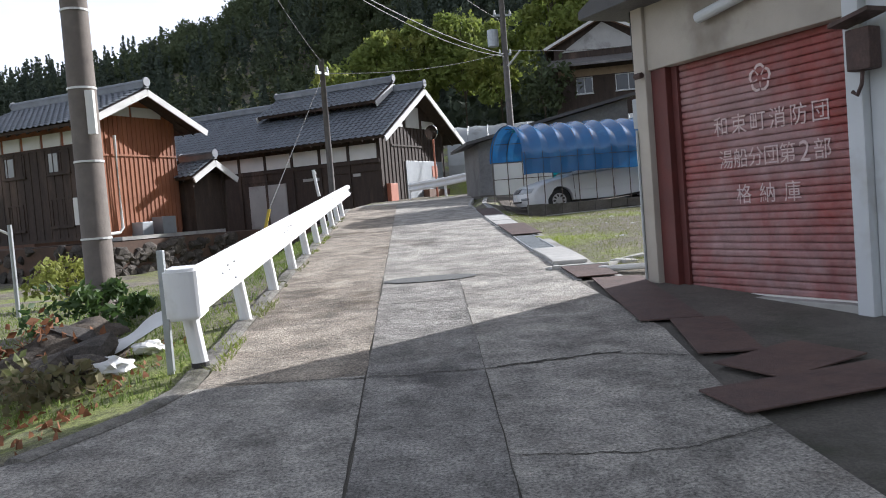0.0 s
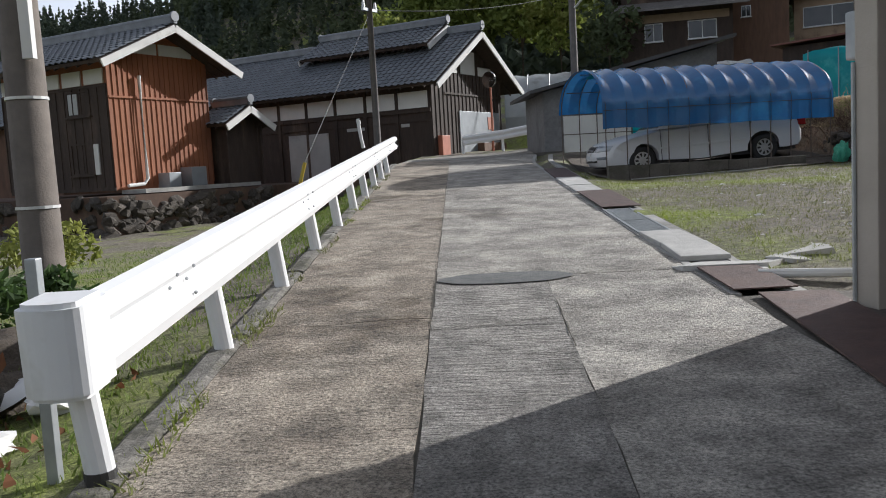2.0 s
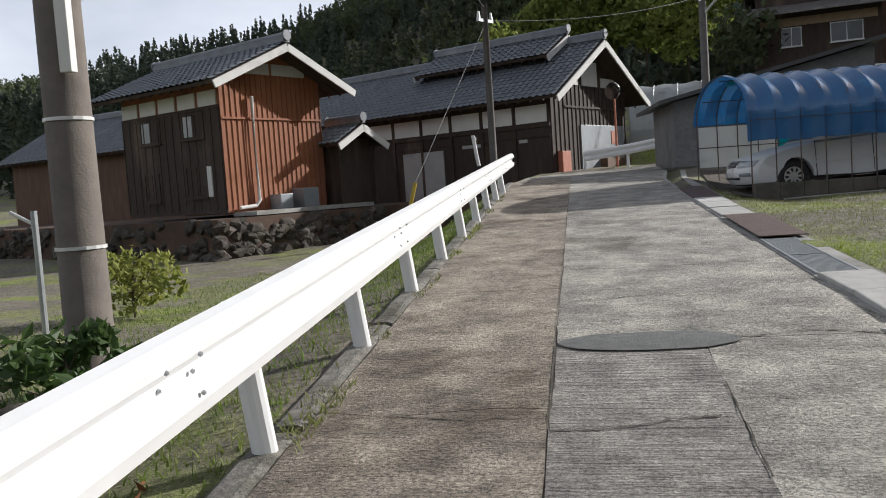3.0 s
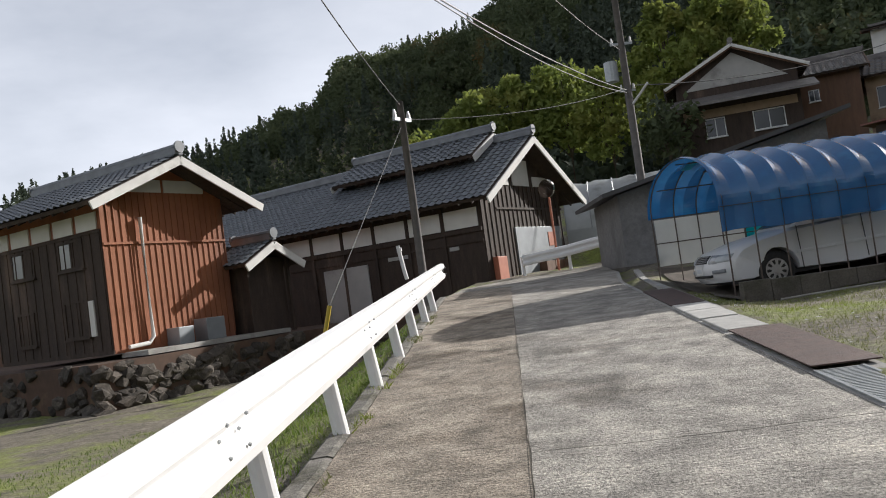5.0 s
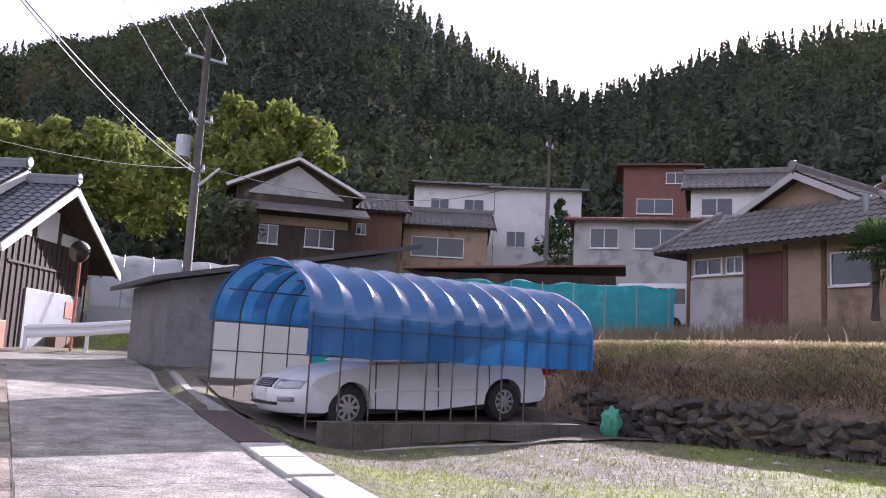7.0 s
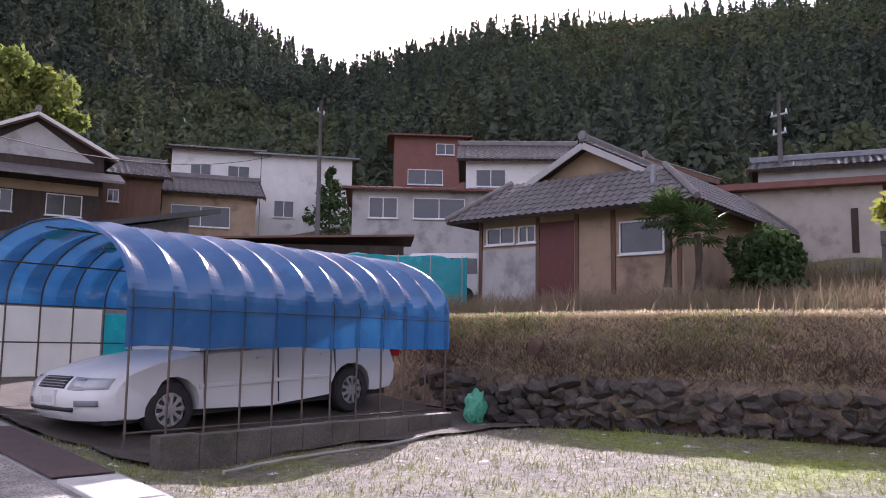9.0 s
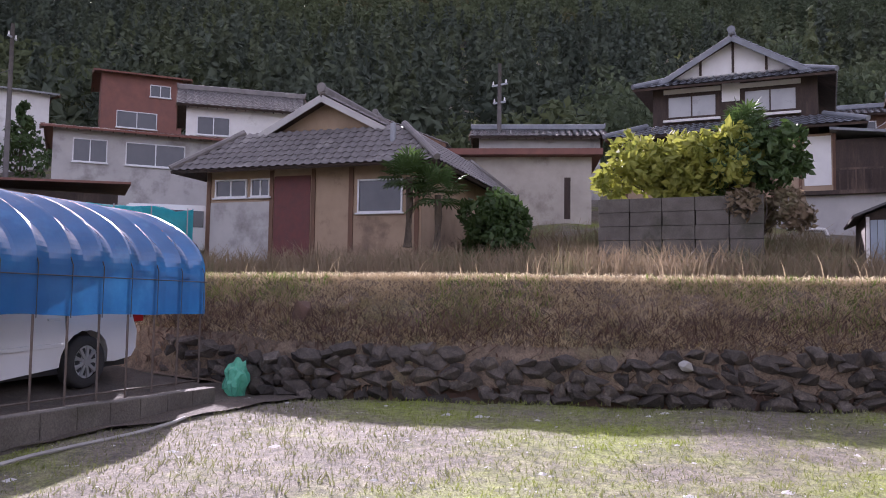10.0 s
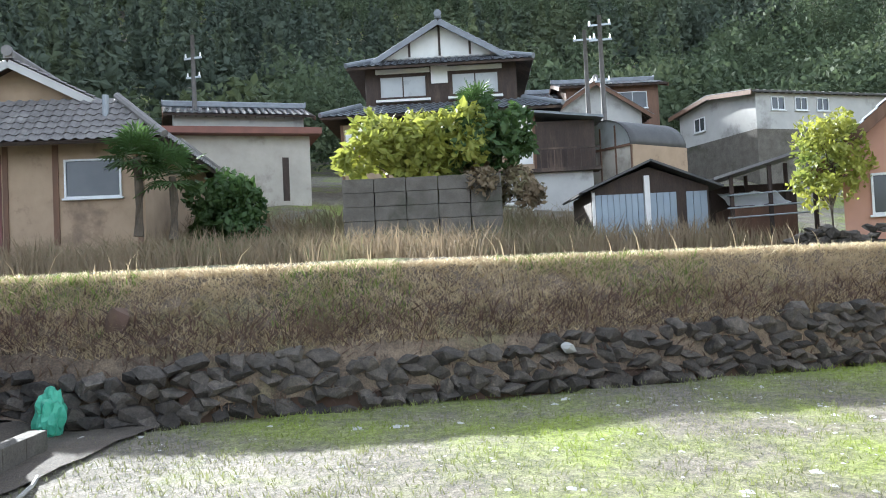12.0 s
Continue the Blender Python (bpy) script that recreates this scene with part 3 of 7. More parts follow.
# ---- drain along the right edge ----
drain = thing("drain_channel", 0, 0, 0, label="concrete roadside drain with mixed covers", category="drain", kind="structure")
for side, (o0, o1) in (("channel_wall", (0.0, 0.07)), ("channel_wall", (0.40, 0.52))):
    path = [(road_right(y) + (o0 + o1) / 2, y, road_z(y)) for y in np.linspace(8.9, 27.5, 30)]
    w = (o1 - o0) / 2
    part(side, sweep(bmesh.new(), [(-w, -0.4), (w, -0.4), (w, 0.004), (-w, 0.004)], path), M_CONC, drain)


def cover(y0, y1, mat, name="drain_cover", lift=0.02, th=0.05, skew=0.0, x_off=0.03, w=0.42, label="", cat="drain cover"):
    x0 = road_right((y0 + y1) / 2) + x_off
    ang = math.degrees(math.atan((road_right(y1) - road_right(y0)) / (y1 - y0)))
    t = new(name)
    t.matrix_basis = pose(x0 + w / 2, (y0 + y1) / 2, road_z((y0 + y1) / 2) + lift, math.degrees(math.atan(0.063)), 0, -ang + skew)
    tagged(t, label, cat, "covers along the drain")
    L = (y1 - y0) / 2
    part("plate", boxed(-w / 2, -L, 0, w / 2, L, th, min(0.012, th / 3)), mat, t)
    return t


for y0, y1 in ((18.0, 18.75), (17.2, 17.97), (16.15, 17.1)):
    cover(y0, y1, M_SLAB, label="pale concrete slab over the drain", skew=rng.uniform(-1, 1), lift=-0.018)
cover(13.9, 16.05, M_RUST, label="brown rusted steel plate over the drain", th=0.012, lift=0.03, w=0.5)
cover(11.0, 11.75, M_SLAB, label="pale concrete slab over the drain", lift=-0.012, skew=2)
cover(10.2, 10.97, M_SLAB, label="pale concrete slab over the drain", lift=-0.005, skew=-2)
cover(18.85, 21.2, M_RUST, label="brown rusted steel plate over the drain", th=0.012, lift=0.012, w=0.45)


def grating(y0, y1, mat, label):
    x0 = road_right((y0 + y1) / 2) + 0.05
    t = new("drain_grating")
    t.matrix_basis = pose(x0, y0, road_z(y0) - 0.01, math.degrees(math.atan(0.063)), 0, math.degrees(-math.atan((road_right(y1) - road_right(y0)) / (y1 - y0))))
    tagged(t, label, "grating", "covers along the drain")
    L = y1 - y0
    for x in (0.0, 0.33):
        part("side_bar", boxed(x, 0, 0, x + 0.025, L, 0.03), mat, t)
    n = int(L / 0.042)
    me = None
    for i in range(n):
        if me is None:
            b = part("bar", boxed(0.025, 0, 0.004, 0.33, 0.022, 0.026), mat, t)
            me = b.data
        else:
            b = mesh_part("bar", me, mat, t)
        b.location = (0, 0.02 + i * L / n, 0)
    return t


grating(12.75, 13.85, M_GALV, "grey steel grating in the drain")
grating(11.8, 12.72, M_GALV, "grey steel grating in the drain")
cover(8.95, 9.8, M_RUST, label="rusted steel plate over the drain at the garage corner", th=0.012, lift=0.02, w=0.45)
# broken concrete pieces at the garage corner
for i, (x, y, sx, sy, rz) in enumerate(((1.72, 10.05, 0.52, 0.32, 20), (2.2, 10.35, 0.5, 0.34, -15), (1.75, 9.72, 0.2, 0.16, 60), (2.25, 10.1, 0.3, 0.22, 10))):
    t = new("broken_slab")
    t.matrix_basis = pose(x, y, max(road_z(y), ground(x, y)) - 0.02, rng.uniform(-4, 6), rng.uniform(-6, 4), rz)
    tagged(t, "broken piece of pale concrete on the drain edge", "concrete piece", "broken concrete pieces")
    bm = bmesh.new()
    n = 9
    top = [bm.verts.new((sx * math.cos(2 * math.pi * k / n) * rng.uniform(0.7, 1.1), sy * math.sin(2 * math.pi * k / n) * rng.uniform(0.7, 1.1), 0.03 + rng.uniform(-0.012, 0.02))) for k in range(n)]
    bot = [bm.verts.new((v.co.x * 1.05, v.co.y * 1.05, -0.05)) for v in top]
    bm.faces.new(top)
    bm.faces.new(bot[::-1])
    for k in range(n):
        bm.faces.new((bot[k], bot[(k + 1) % n], top[(k + 1) % n], top[k]))
    part("lump", bm, M_SLAB, t)
pv = thing("plastic_pipe", 2.05, 9.35, 0.66, -28, "short white plastic pipe lying at the garage corner", "pipe")
part("pipe_length", tubed([(-0.35, 0, 0), (0.35, 0, 0.02)], 0.035, 10), M_PLASTER, pv)
# steel plates before the garage
for x, y, w, l, rz, dz in ((1.76, 7.7, 0.5, 2.3, -1, 0.02), (1.86, 5.95, 0.42, 1.1, -6, 0.03), (2.05, 5.1, 0.52, 0.75, -60, 0.05), (1.95, 4.52, 0.45, 1.15, -76, 0.06)):
    t = new("steel_plate")
    t.matrix_basis = pose(x, y, road_z(y) + dz * 0.5, math.degrees(math.atan(0.063)), rng.uniform(-1, 1), 0) @ pose(0, 0, 0, 0, 0, rz)
    tagged(t, "dark rusted steel plate lying before the shutter", "steel plate", "plates before the garage")
    part("plate", boxed(-w / 2, -l / 2, 0, w / 2, l / 2, 0.012, 0.003), M_RUST, t)
# concrete apron before the garage
ap = bmesh.new()
g = []
for y in np.linspace(-4, 8.9, 27):
    g.append([ap.verts.new((road_right(y) + 0.012 + u * (5.4 - road_right(y)), y, road_z(y) - 0.012 + 0.012 * rough(u * 4, y, 0.9))) for u in np.linspace(0, 1, 9)])
for p, q in zip(g, g[1:]):
    for i in range(8):
        ap.faces.new((p[i], p[i + 1], q[i + 1], q[i]))
tagged(part("apron", ap, M_CONC_DARK, None), "dark concrete apron before the garage", "pavement", kind="structure")

# ---- guardrails ----
W_PROFILE = [(0.0, -0.175), (0.055, -0.16), (0.075, -0.10), (0.07, -0.07), (0.012, -0.02), (0.012, 0.02), (0.07, 0.07), (0.075, 0.10), (0.055, 0.16), (0.0, 0.175),
             (-0.006, 0.172), (0.045, 0.152), (0.062, 0.10), (0.0, 0.02), (0.0, -0.02), (0.062, -0.10), (0.045, -0.152), (-0.006, -0.172)]


def guardrail(name, path, posts, label, end_box=True, height=0.585, lean=0.09):
    """A W-beam on posts. path: places of the ground under the beam; the beam faces the right of the way."""
    t = thing(name, 0, 0, 0, label=label, category="guardrail")
    top = [(x, y, z + height) for x, y, z in path]
    for a, b in zip(range(0, len(top) - 1, 2), range(2, len(top) + 1, 2)):
        seg = top[a:b + 1]
        if len(seg) > 1:
            part("beam", sweep(bmesh.new(), W_PROFILE, seg), M_WHITE, t)
    for (x, y, z) in posts:
        bm = tubed([(x + 0.05, y, z - 0.3), (x, y, z), (x - lean, y, z + height + 0.12)], 0.06, 14)
        p = part("post", bm, M_WHITE, t, smooth=False)
        if (x, y, z) == posts[0]:
            part("collar", tubed([(x + 0.01, y, z - 0.31), (x - lean * 0.07, y, z + 0.05)], 0.065, 14), M_RAILDIRT, p, "dark dirty foot")
        part("bracket", boxed(x - lean - 0.02, y - 0.05, z + height - 0.05, x - lean + 0.10, y + 0.05, z + height + 0.05, 0.01), M_WHITE, p)
    if end_box:
        x, y, z = top[0]
        d = (Vector(top[1]) - Vector(top[0]))
        yaw = math.degrees(math.atan2(d.y, d.x)) - 90
        bm = bmesh.new()
        n = 10
        outline = []
        for k in range(n + 1):
            a = math.pi * k / n
            outline.append((-0.045 + 0.125 * math.cos(a), -0.06 * math.sin(a)))
        lo = [bm.verts.new((ox, oy, -0.185)) for ox, oy in outline]
        hi = [bm.verts.new((ox, oy, 0.185)) for ox, oy in outline]
        bl = [bm.verts.new((0.08, 0.22, -0.185)), bm.verts.new((-0.17, 0.22, -0.185))]
        bh = [bm.verts.new((0.08, 0.22, 0.185)), bm.verts.new((-0.17, 0.22, 0.185))]
        L, Hh = [bl[0]] + lo + [bl[1]], [bh[0]] + hi + [bh[1]]
        for k in range(len(L) - 1):
            bm.faces.new((L[k], L[k + 1], Hh[k + 1], Hh[k]))
        bm.faces.new((L[-1], L[0], Hh[0], Hh[-1]))
        bm.faces.new(L)
        bm.faces.new(Hh[::-1])
        bmesh.ops.recalc_face_normals(bm, faces=bm.faces)
        bmesh.ops.bevel(bm, geom=[e for e in bm.edges if abs(e.verts[0].co.z - e.verts[1].co.z) < 1e-4], offset=0.02, segments=2, affect="EDGES")
        e = part("end_sleeve", bm, M_WHITE, t, "rounded white end sleeve")
        e.matrix_basis = pose(x, y, z, math.degrees(math.atan(0.063)), 0, yaw)
    bolt = None
    for i in range(1, len(top), 2):
        for dy in (-0.12, 0.12):
            for dz in (-0.07, 0.07, 0.0):
                p = Vector(top[i]) + Vector((0.078 if dz else 0.02, dy + (0.04 if dz == 0 else 0), dz + 0.063 * dy))
                if bolt is None:
                    bm = bmesh.new()
                    bmesh.ops.create_icosphere(bm, subdivisions=1, radius=0.011)
                    bolt = part("bolt", bm, M_GALV, t).data
                    t.children[-1].location = p
                else:
                    mesh_part("bolt", bolt, M_GALV, t).location = p
    return t


def rail_x(y):
    return -1.84 - 0.048 * (y - 6.2)


ys_ = [6.0] + [6.2 + 2.0 * k + 1.0 for k in range(10)] + [26.4]
rail_path = [(rail_x(y), y, road_z(y)) for y in ys_]
posts = [(rail_x(6.2 + 1.87 * k) - 0.005, 6.2 + 1.87 * k, road_z(6.2 + 1.87 * k)) for k in range(11)]
guardrail("guardrail", rail_path, posts, "white painted steel guardrail along the road edge")
R2 = [(-1.15, 34.2, 1.86), (0.3, 34.3, 2.0), (1.8, 34.5, 2.2), (3.4, 34.9, 2.45), (5.0, 35.4, 2.7)]
guardrail("guardrail", R2, [(x, y + 0.08, z) for x, y, z in R2], "white painted steel guardrail below the barn gable", end_box=False, lean=0.0)

# ---- fire brigade garage ----
GA = thing("garage", 2.07, 8.47, 0.0, -65.2, "storehouse garage with faded red roller shutter and pale siding", "garage")
gz = 0.42
wall = bmesh.new()
box(wall, 0.0, 0.14, gz, 0.12, 5.2, 3.2)                       # far side wall
box(wall, 2.40, 0.14, gz, 5.6, 0.26, 3.3)                      # wall past the shutter
box(wall, 5.48, 0.14, gz, 5.6, 5.2, 3.2)
box(wall, 0.0, 5.08, gz, 5.6, 5.2, 3.2)
part("wall", wall, M_PLASTERTAN, GA)
part("lintel", boxed(-0.03, 0.02, 2.66, 2.40, 0.16, 3.35, 0.01), M_PLASTERTAN, GA, "stained tan plaster lintel")
part("corner_post", boxed(-0.04, -0.02, gz, 0.13, 0.14, 3.3, 0.012), M_PLASTERTAN, GA, "weathered tan corner post")
part("jamb", boxed(0.13, 0.05, gz, 0.34, 0.30, 2.68, 0.008), M_REDPAINT, GA, "dark red painted jamb")
part("guide_rail", boxed(0.34, 0.12, gz, 0.42, 0.22, 2.68, 0.004), M_REDPAINT, GA)
sh = part("sill", boxed(0.1, 0.02, gz - 0.05, 2.40, 0.3, 0.50, 0.01), M_CONC, GA, "pale concrete sill")
slats = thing("shutter", 0, 0, 0)
slats.parent = GA
tagged(slats, "faded red steel roller shutter")
slat_me = None
pitch_ = 0.0655
for k in range(33):
    z = 0.505 + k * pitch_
    if slat_me is None:
        bm = bmesh.new()
        prof = [(0.0, 0.0), (-0.012, 0.006), (-0.018, 0.02), (-0.018, 0.045), (-0.012, 0.058), (0.0, 0.0645)]
        a = [bm.verts.new((0.40, 0.17 + y, zz)) for y, zz in prof]
        b = [bm.verts.new((2.38, 0.17 + y, zz)) for y, zz in prof]
        for i in range(len(prof) - 1):
            bm.faces.new((a[i], b[i], b[i + 1], a[i + 1]))
        bm.faces.new((a[0], a[-1], b[-1], b[0]))
        bmesh.ops.recalc_face_normals(bm, faces=bm.faces)
        s = part("slat", bm, M_SHUTTER, slats)
        slat_me = s.data
    else:
        s = mesh_part("slat", slat_me, M_SHUTTER, slats)
    s.location = (0, 0, z)
part("bottom_rail", boxed(0.40, 0.13, 0.478, 2.38, 0.19, 0.512, 0.006), M_PLASTER, slats, "pale bottom rail")
part("siding_post", boxed(2.38, 0.0, gz, 2.52, 0.15, 3.3, 0.01), M_SIDING, GA, "pale grey siding")
for k in range(15):
    x = 2.525 + k * 0.2
    part("siding_board", boxed(x, 0.08, gz, x + 0.194, 0.138, 3.3, 0.006), M_SIDING, GA)
rf = bmesh.new()
prism(rf, [(-0.45, 3.28), (6.0, 3.28), (6.0, 3.36), (2.8, 4.5), (-0.45, 3.36)], -0.35, 5.6)
part("roof", rf, M_DARKROOF, GA, "dark sheet roof with overhang")
part("conduit", tubed([(0.95, -0.06, 2.98), (1.75, -0.06, 3.08), (2.6, -0.06, 3.12)], 0.05, 12), M_SIDING, GA, "pale plastic conduit")
mb = part("meter_box", boxed(-0.13, 0.0, 2.12, -0.02, 0.2, 2.42, 0.015), M_GALV, GA, "grey meter box")
part("cable", tubed([(-0.06, 0.02, 2.42), (-0.05, 0.0, 2.9), (-0.06, 0.0, 3.3)], 0.015, 6), M_WIRE, GA)
part("conduit", tubed([(-0.04, -0.03, 0.6), (-0.04, -0.03, 2.1)], 0.014, 6), M_GALV, GA)
part("bell_box", boxed(2.50, -0.13, 2.22, 2.70, 0.0, 2.52, 0.02), M_RUST, GA, "brown rusted alarm box")
part("box_hood", prism(bmesh.new(), [(2.42, 2.55), (2.75, 2.61), (2.75, 2.64), (2.42, 2.58)], -0.2, 0.02), M_RUST, GA)
part("hook", tubed([(2.6, -0.08, 2.23), (2.6, -0.1, 2.12), (2.56, -0.1, 2.05), (2.52, -0.1, 2.08)], 0.015, 6), M_RUST, GA)
part("corner_lamp", tubed([(0.03, -0.06, 2.62), (0.13, -0.06, 2.62)], 0.03, 8), M_RUST, GA)


def lettering(text, x, z, size, parent, squeeze=1.0):
    cu = bpy.data.curves.new("lettering", "FONT")
    cu.body, cu.size, cu.align_x, cu.align_y, cu.extrude = text, size, "CENTER", "CENTER", 0.001
    tmp = bpy.data.objects.new("lettering", cu)
    scene.collection.objects.link(tmp)
    me = bpy.data.meshes.new_from_object(tmp.evaluated_get(bpy.context.evaluated_depsgraph_get()))
    bpy.data.objects.remove(tmp)
    me.materials.clear()
    ob = mesh_part("painted_character", me, M_WHITE_FADED, parent, "faded white painted character")
    ob.matrix_basis = pose(x, 0.148, z, 90, 0, 0) @ Matrix.Diagonal((squeeze, 1, 1, 1))
    return ob


M_WHITE_FADED = material("faded_white_paint", (0.62, 0.52, 0.51), (0.50, 0.36, 0.34), 30, 0.7, 0.1, stain=(0.42, 0.18, 0.16), stain_scale=9, stain_at=0.56)
for text, z, x0, x1, size in (("和束町消防団", 2.00, 0.93, 2.02, 0.19), ("湯船分団第2部", 1.70, 0.97, 2.02, 0.18), ("格納庫", 1.38, 1.16, 1.70, 0.185)):
    for i, ch in enumerate(text):
        lettering(ch, x0 + (x1 - x0) * i / (len(text) - 1), z, size * (1.35 if ch == "2" else 1.0), slats)
# the painted blossom badge
bm = bmesh.new()
for k in range(5):
    a0 = math.pi / 2 + 2 * math.pi * k / 5
    pts_o = [(0.135 * math.cos(a0 + t) * (1.0 - 0.35 * abs(t)), 0.135 * math.sin(a0 + t) * (1.0 - 0.35 * abs(t))) for t in (-0.55, -0.2, 0.2, 0.55)]
    pts_i = [(x * 0.78, z * 0.78) for x, z in pts_o]
    vo = [bm.verts.new((x, 0, z)) for x, z in pts_o]
    vi = [bm.verts.new((x, 0, z)) for x, z in pts_i]
    for i in range(3):
        bm.faces.new((vo[i], vo[i + 1], vi[i + 1], vi[i]))
    c0 = [bm.verts.new((0.1 * math.cos(a0 + 0.63 + t) * s_, 0, 0.1 * math.sin(a0 + 0.63 + t) * s_)) for t, s_ in ((0, 0.95), (-0.3, 0.3), (0.3, 0.3))]
    bm.faces.new(c0)
b = part("badge", bm, M_WHITE_FADED, slats, "faded white blossom badge")
b.matrix_basis = pose(1.42, 0.148, 2.37)

M_PAD = material("dark_earth_and_shade", (0.10, 0.08, 0.06), (0.065, 0.052, 0.04), 4, 0.95, 1.0, stain=(0.15, 0.12, 0.085), stain_scale=1.2, speckle=0.4)
# ---- tent garage ----
TX, TY, TANG = 2.15, 20.55, 9.5
TZ = 1.22
TENT = thing("tent_garage", TX, TY, TZ, TANG, "pipe-framed car shelter under a worn blue tarpaulin", "car shelter")
TL, TW = 4.85, 3.5
NH = 12
SPRING, RISE = 1.42, 0.86


def hoop_pts(x, n=22):
    """The arch over the width: upright legs, then a flat round."""
    pts = [(x, 0.0, -0.05), (x, 0.0, 0.8)]
    for k in range(n + 1):
        a = math.pi * k / n
        pts.append((x, TW / 2 - TW / 2 * math.cos(a), SPRING + RISE * math.sin(a) ** 0.9))
    pts += [(x, TW, 0.8), (x, TW, -0.05)]
    return pts


for k in range(NH):
    part("hoop", tubed(hoop_pts(TL * k / (NH - 1)), 0.0125, 6), M_PIPE, TENT)
for y, z in ((0.035, 0.12), (0.035, 0.95), (0.06, 1.42), (0.55, 1.90), (TW / 2, 2.20), (TW - 0.55, 1.90), (TW - 0.06, 1.42), (TW - 0.035, 0.95), (TW - 0.035, 0.12)):
    part("purlin", tubed([(0, y, z), (TL, y, z)], 0.011, 6), M_PIPE, TENT)
# tarpaulin: sags between the hoops
verts, faces = [], []
nx, na = (NH - 1) * 10 + 1, 72
for i in range(nx):
    x = -0.06 + (TL + 0.12) * i / (nx - 1)
    ph = ((x / (TL / (NH - 1))) % 1.0)
    for j in range(na):
        v = j / (na - 1)
        if v < 0.2:
            y, z, ny, nz = -0.02, 0.93 + (SPRING - 0.93) * v / 0.2, -1, 0
        else:
            a = math.pi * (v - 0.2) / 0.8
            y, z = TW / 2 - (TW / 2 + 0.02) * math.cos(a), SPRING + (RISE + 0.018) * math.sin(a) ** 0.9
            ny, nz = -math.cos(a), math.sin(a)
        sag = 0.105 * (ph / 0.4 if ph < 0.4 else (1 - ph) / 0.6) * min(1.0, 0.12 + 1.4 * max(0.0, nz)) + 0.012 * noise.noise(Vector((x * 2.5, y * 2.5, z * 2.5)))
        drop = 0.03 * noise.noise(Vector((x * 1.7, 0, 0))) if j == 0 else 0.0
        verts.append((x, y - ny * sag, z - nz * sag + drop))
for i in range(nx - 1):
    for j in range(na - 1):
        q = i * na + j
        faces.append((q, q + na, q + na + 1, q + 1))
arrays("tarpaulin", verts, faces, M_TARP, TENT, "worn blue tarpaulin cover")
# hold-down ropes outside the cover
for k in range(NH):
    x = TL * k / (NH - 1)
    part("tie_rope", tubed([(x, -0.035, 0.90), (x, -0.04, SPRING), (x, 0.06, SPRING + 0.22)], 0.006, 5), M_WIRE, TENT)
part("tie_rope", tubed([(-0.05, -0.045, 1.30), (TL + 0.05, -0.045, 1.32)], 0.006, 5), M_WIRE, TENT)
# bare dark earth where the car stands, the shelter's shade deepened in its colour
pad_x, pad_y = np.arange(1.75, 7.21, 0.28), np.arange(19.75, 26.4, 0.28)
land_patch("parking_pad", [float(v) for v in pad_x], [float(v) for v in pad_y], M_PAD, lambda x, y: land(x, y) + 0.035 + 0.02 * rough(x, y, 3.0), "bare dark earth under the shelter, shade deepened in its colour")
# back and far-side sheets
# pale teal quads added for the bright spots where sun comes through the cover
for k in range(3):
    a0 = 0.55 + 0.42 * k
    bm = bmesh.new()
    grid = [[bm.verts.new((0.35 + 0.75 * k + 0.3 * i / 3, TW / 2 - (TW / 2 - 0.03) * math.cos(math.pi * (0.52 + 0.05 * k + 0.13 * j / 4)), SPRING + (RISE - 0.03) * math.sin(math.pi * (0.52 + 0.05 * k + 0.13 * j / 4)) ** 0.9)) for j in range(5)] for i in range(4)]
    for i in range(3):
        for j in range(4):
            bm.faces.new((grid[i][j], grid[i + 1][j], grid[i + 1][j + 1], grid[i][j + 1]))
    part("mended_patch", bm, M_TARPTEAL, TENT, "thin spot of the cover, its glow put into pale teal")
part("far_panel", boxed(0.05, TW + 0.03, 0.52, 1.75, TW + 0.05, 1.40, 0.004), M_WHITESHEET, TENT, "white board panel")
part("far_panel", boxed(2.3, TW + 0.03, 0.0, TL, TW + 0.05, 1.1, 0.004), M_TARP, TENT, "hanging blue sheet")
part("far_panel", boxed(1.78, TW + 0.03, 0.75, 2.28, TW + 0.045, 1.35, 0.004), M_TARPTEAL, TENT, "pale teal sheet")
# low block wall before the shelter
lw = thing("block_wall", 2.05, 19.55, 1.08, 9.5, "low mossy concrete block wall beside the shelter", "low wall")
for k in range(10):
    part("block", boxed(k * 0.402, 0, -0.1, k * 0.402 + 0.395, 0.15, 0.33 + rng.uniform(-0.015, 0.01), 0.01), M_CONC_DARK, lw)
tb = thing("timber", 2.3, 20.15, 1.13, 8.0, "weathered timber lying along the block wall", "timber")
part("board", boxed(0, 0, 0, 4.3, 0.12, 0.05, 0.008), M_BROWNWOOD, tb)
ho = thing("hose", 0, 0, 0, label="grey garden hose trailing on the ground", category="hose")
part("hose_line", tubed([(2.4 + 0.42 * k, 19.1 + 0.11 * k + 0.1 * math.sin(k * 0.9), ground(2.4 + 0.42 * k, 19.1 + 0.11 * k) + 0.025) for k in range(11)], 0.016, 6), M_CONC, ho)

# ---- car ----
CAR = thing("car", 4.32, 22.56, 1.235, 187.0, "white estate car parked under the blue shelter", "car")
CAR.matrix_basis = pose(4.32, 22.56, 1.235, 0, 0, 187.0) @ pose(0, 0, 0, 0, 3.0, 0)


def arc(cx, cz, r, a0, a1, n=9):
    return [(cx + r * math.cos(radians(a0 + (a1 - a0) * k / n)), cz + r * math.sin(radians(a0 + (a1 - a0) * k / n))) for k in range(n + 1)]


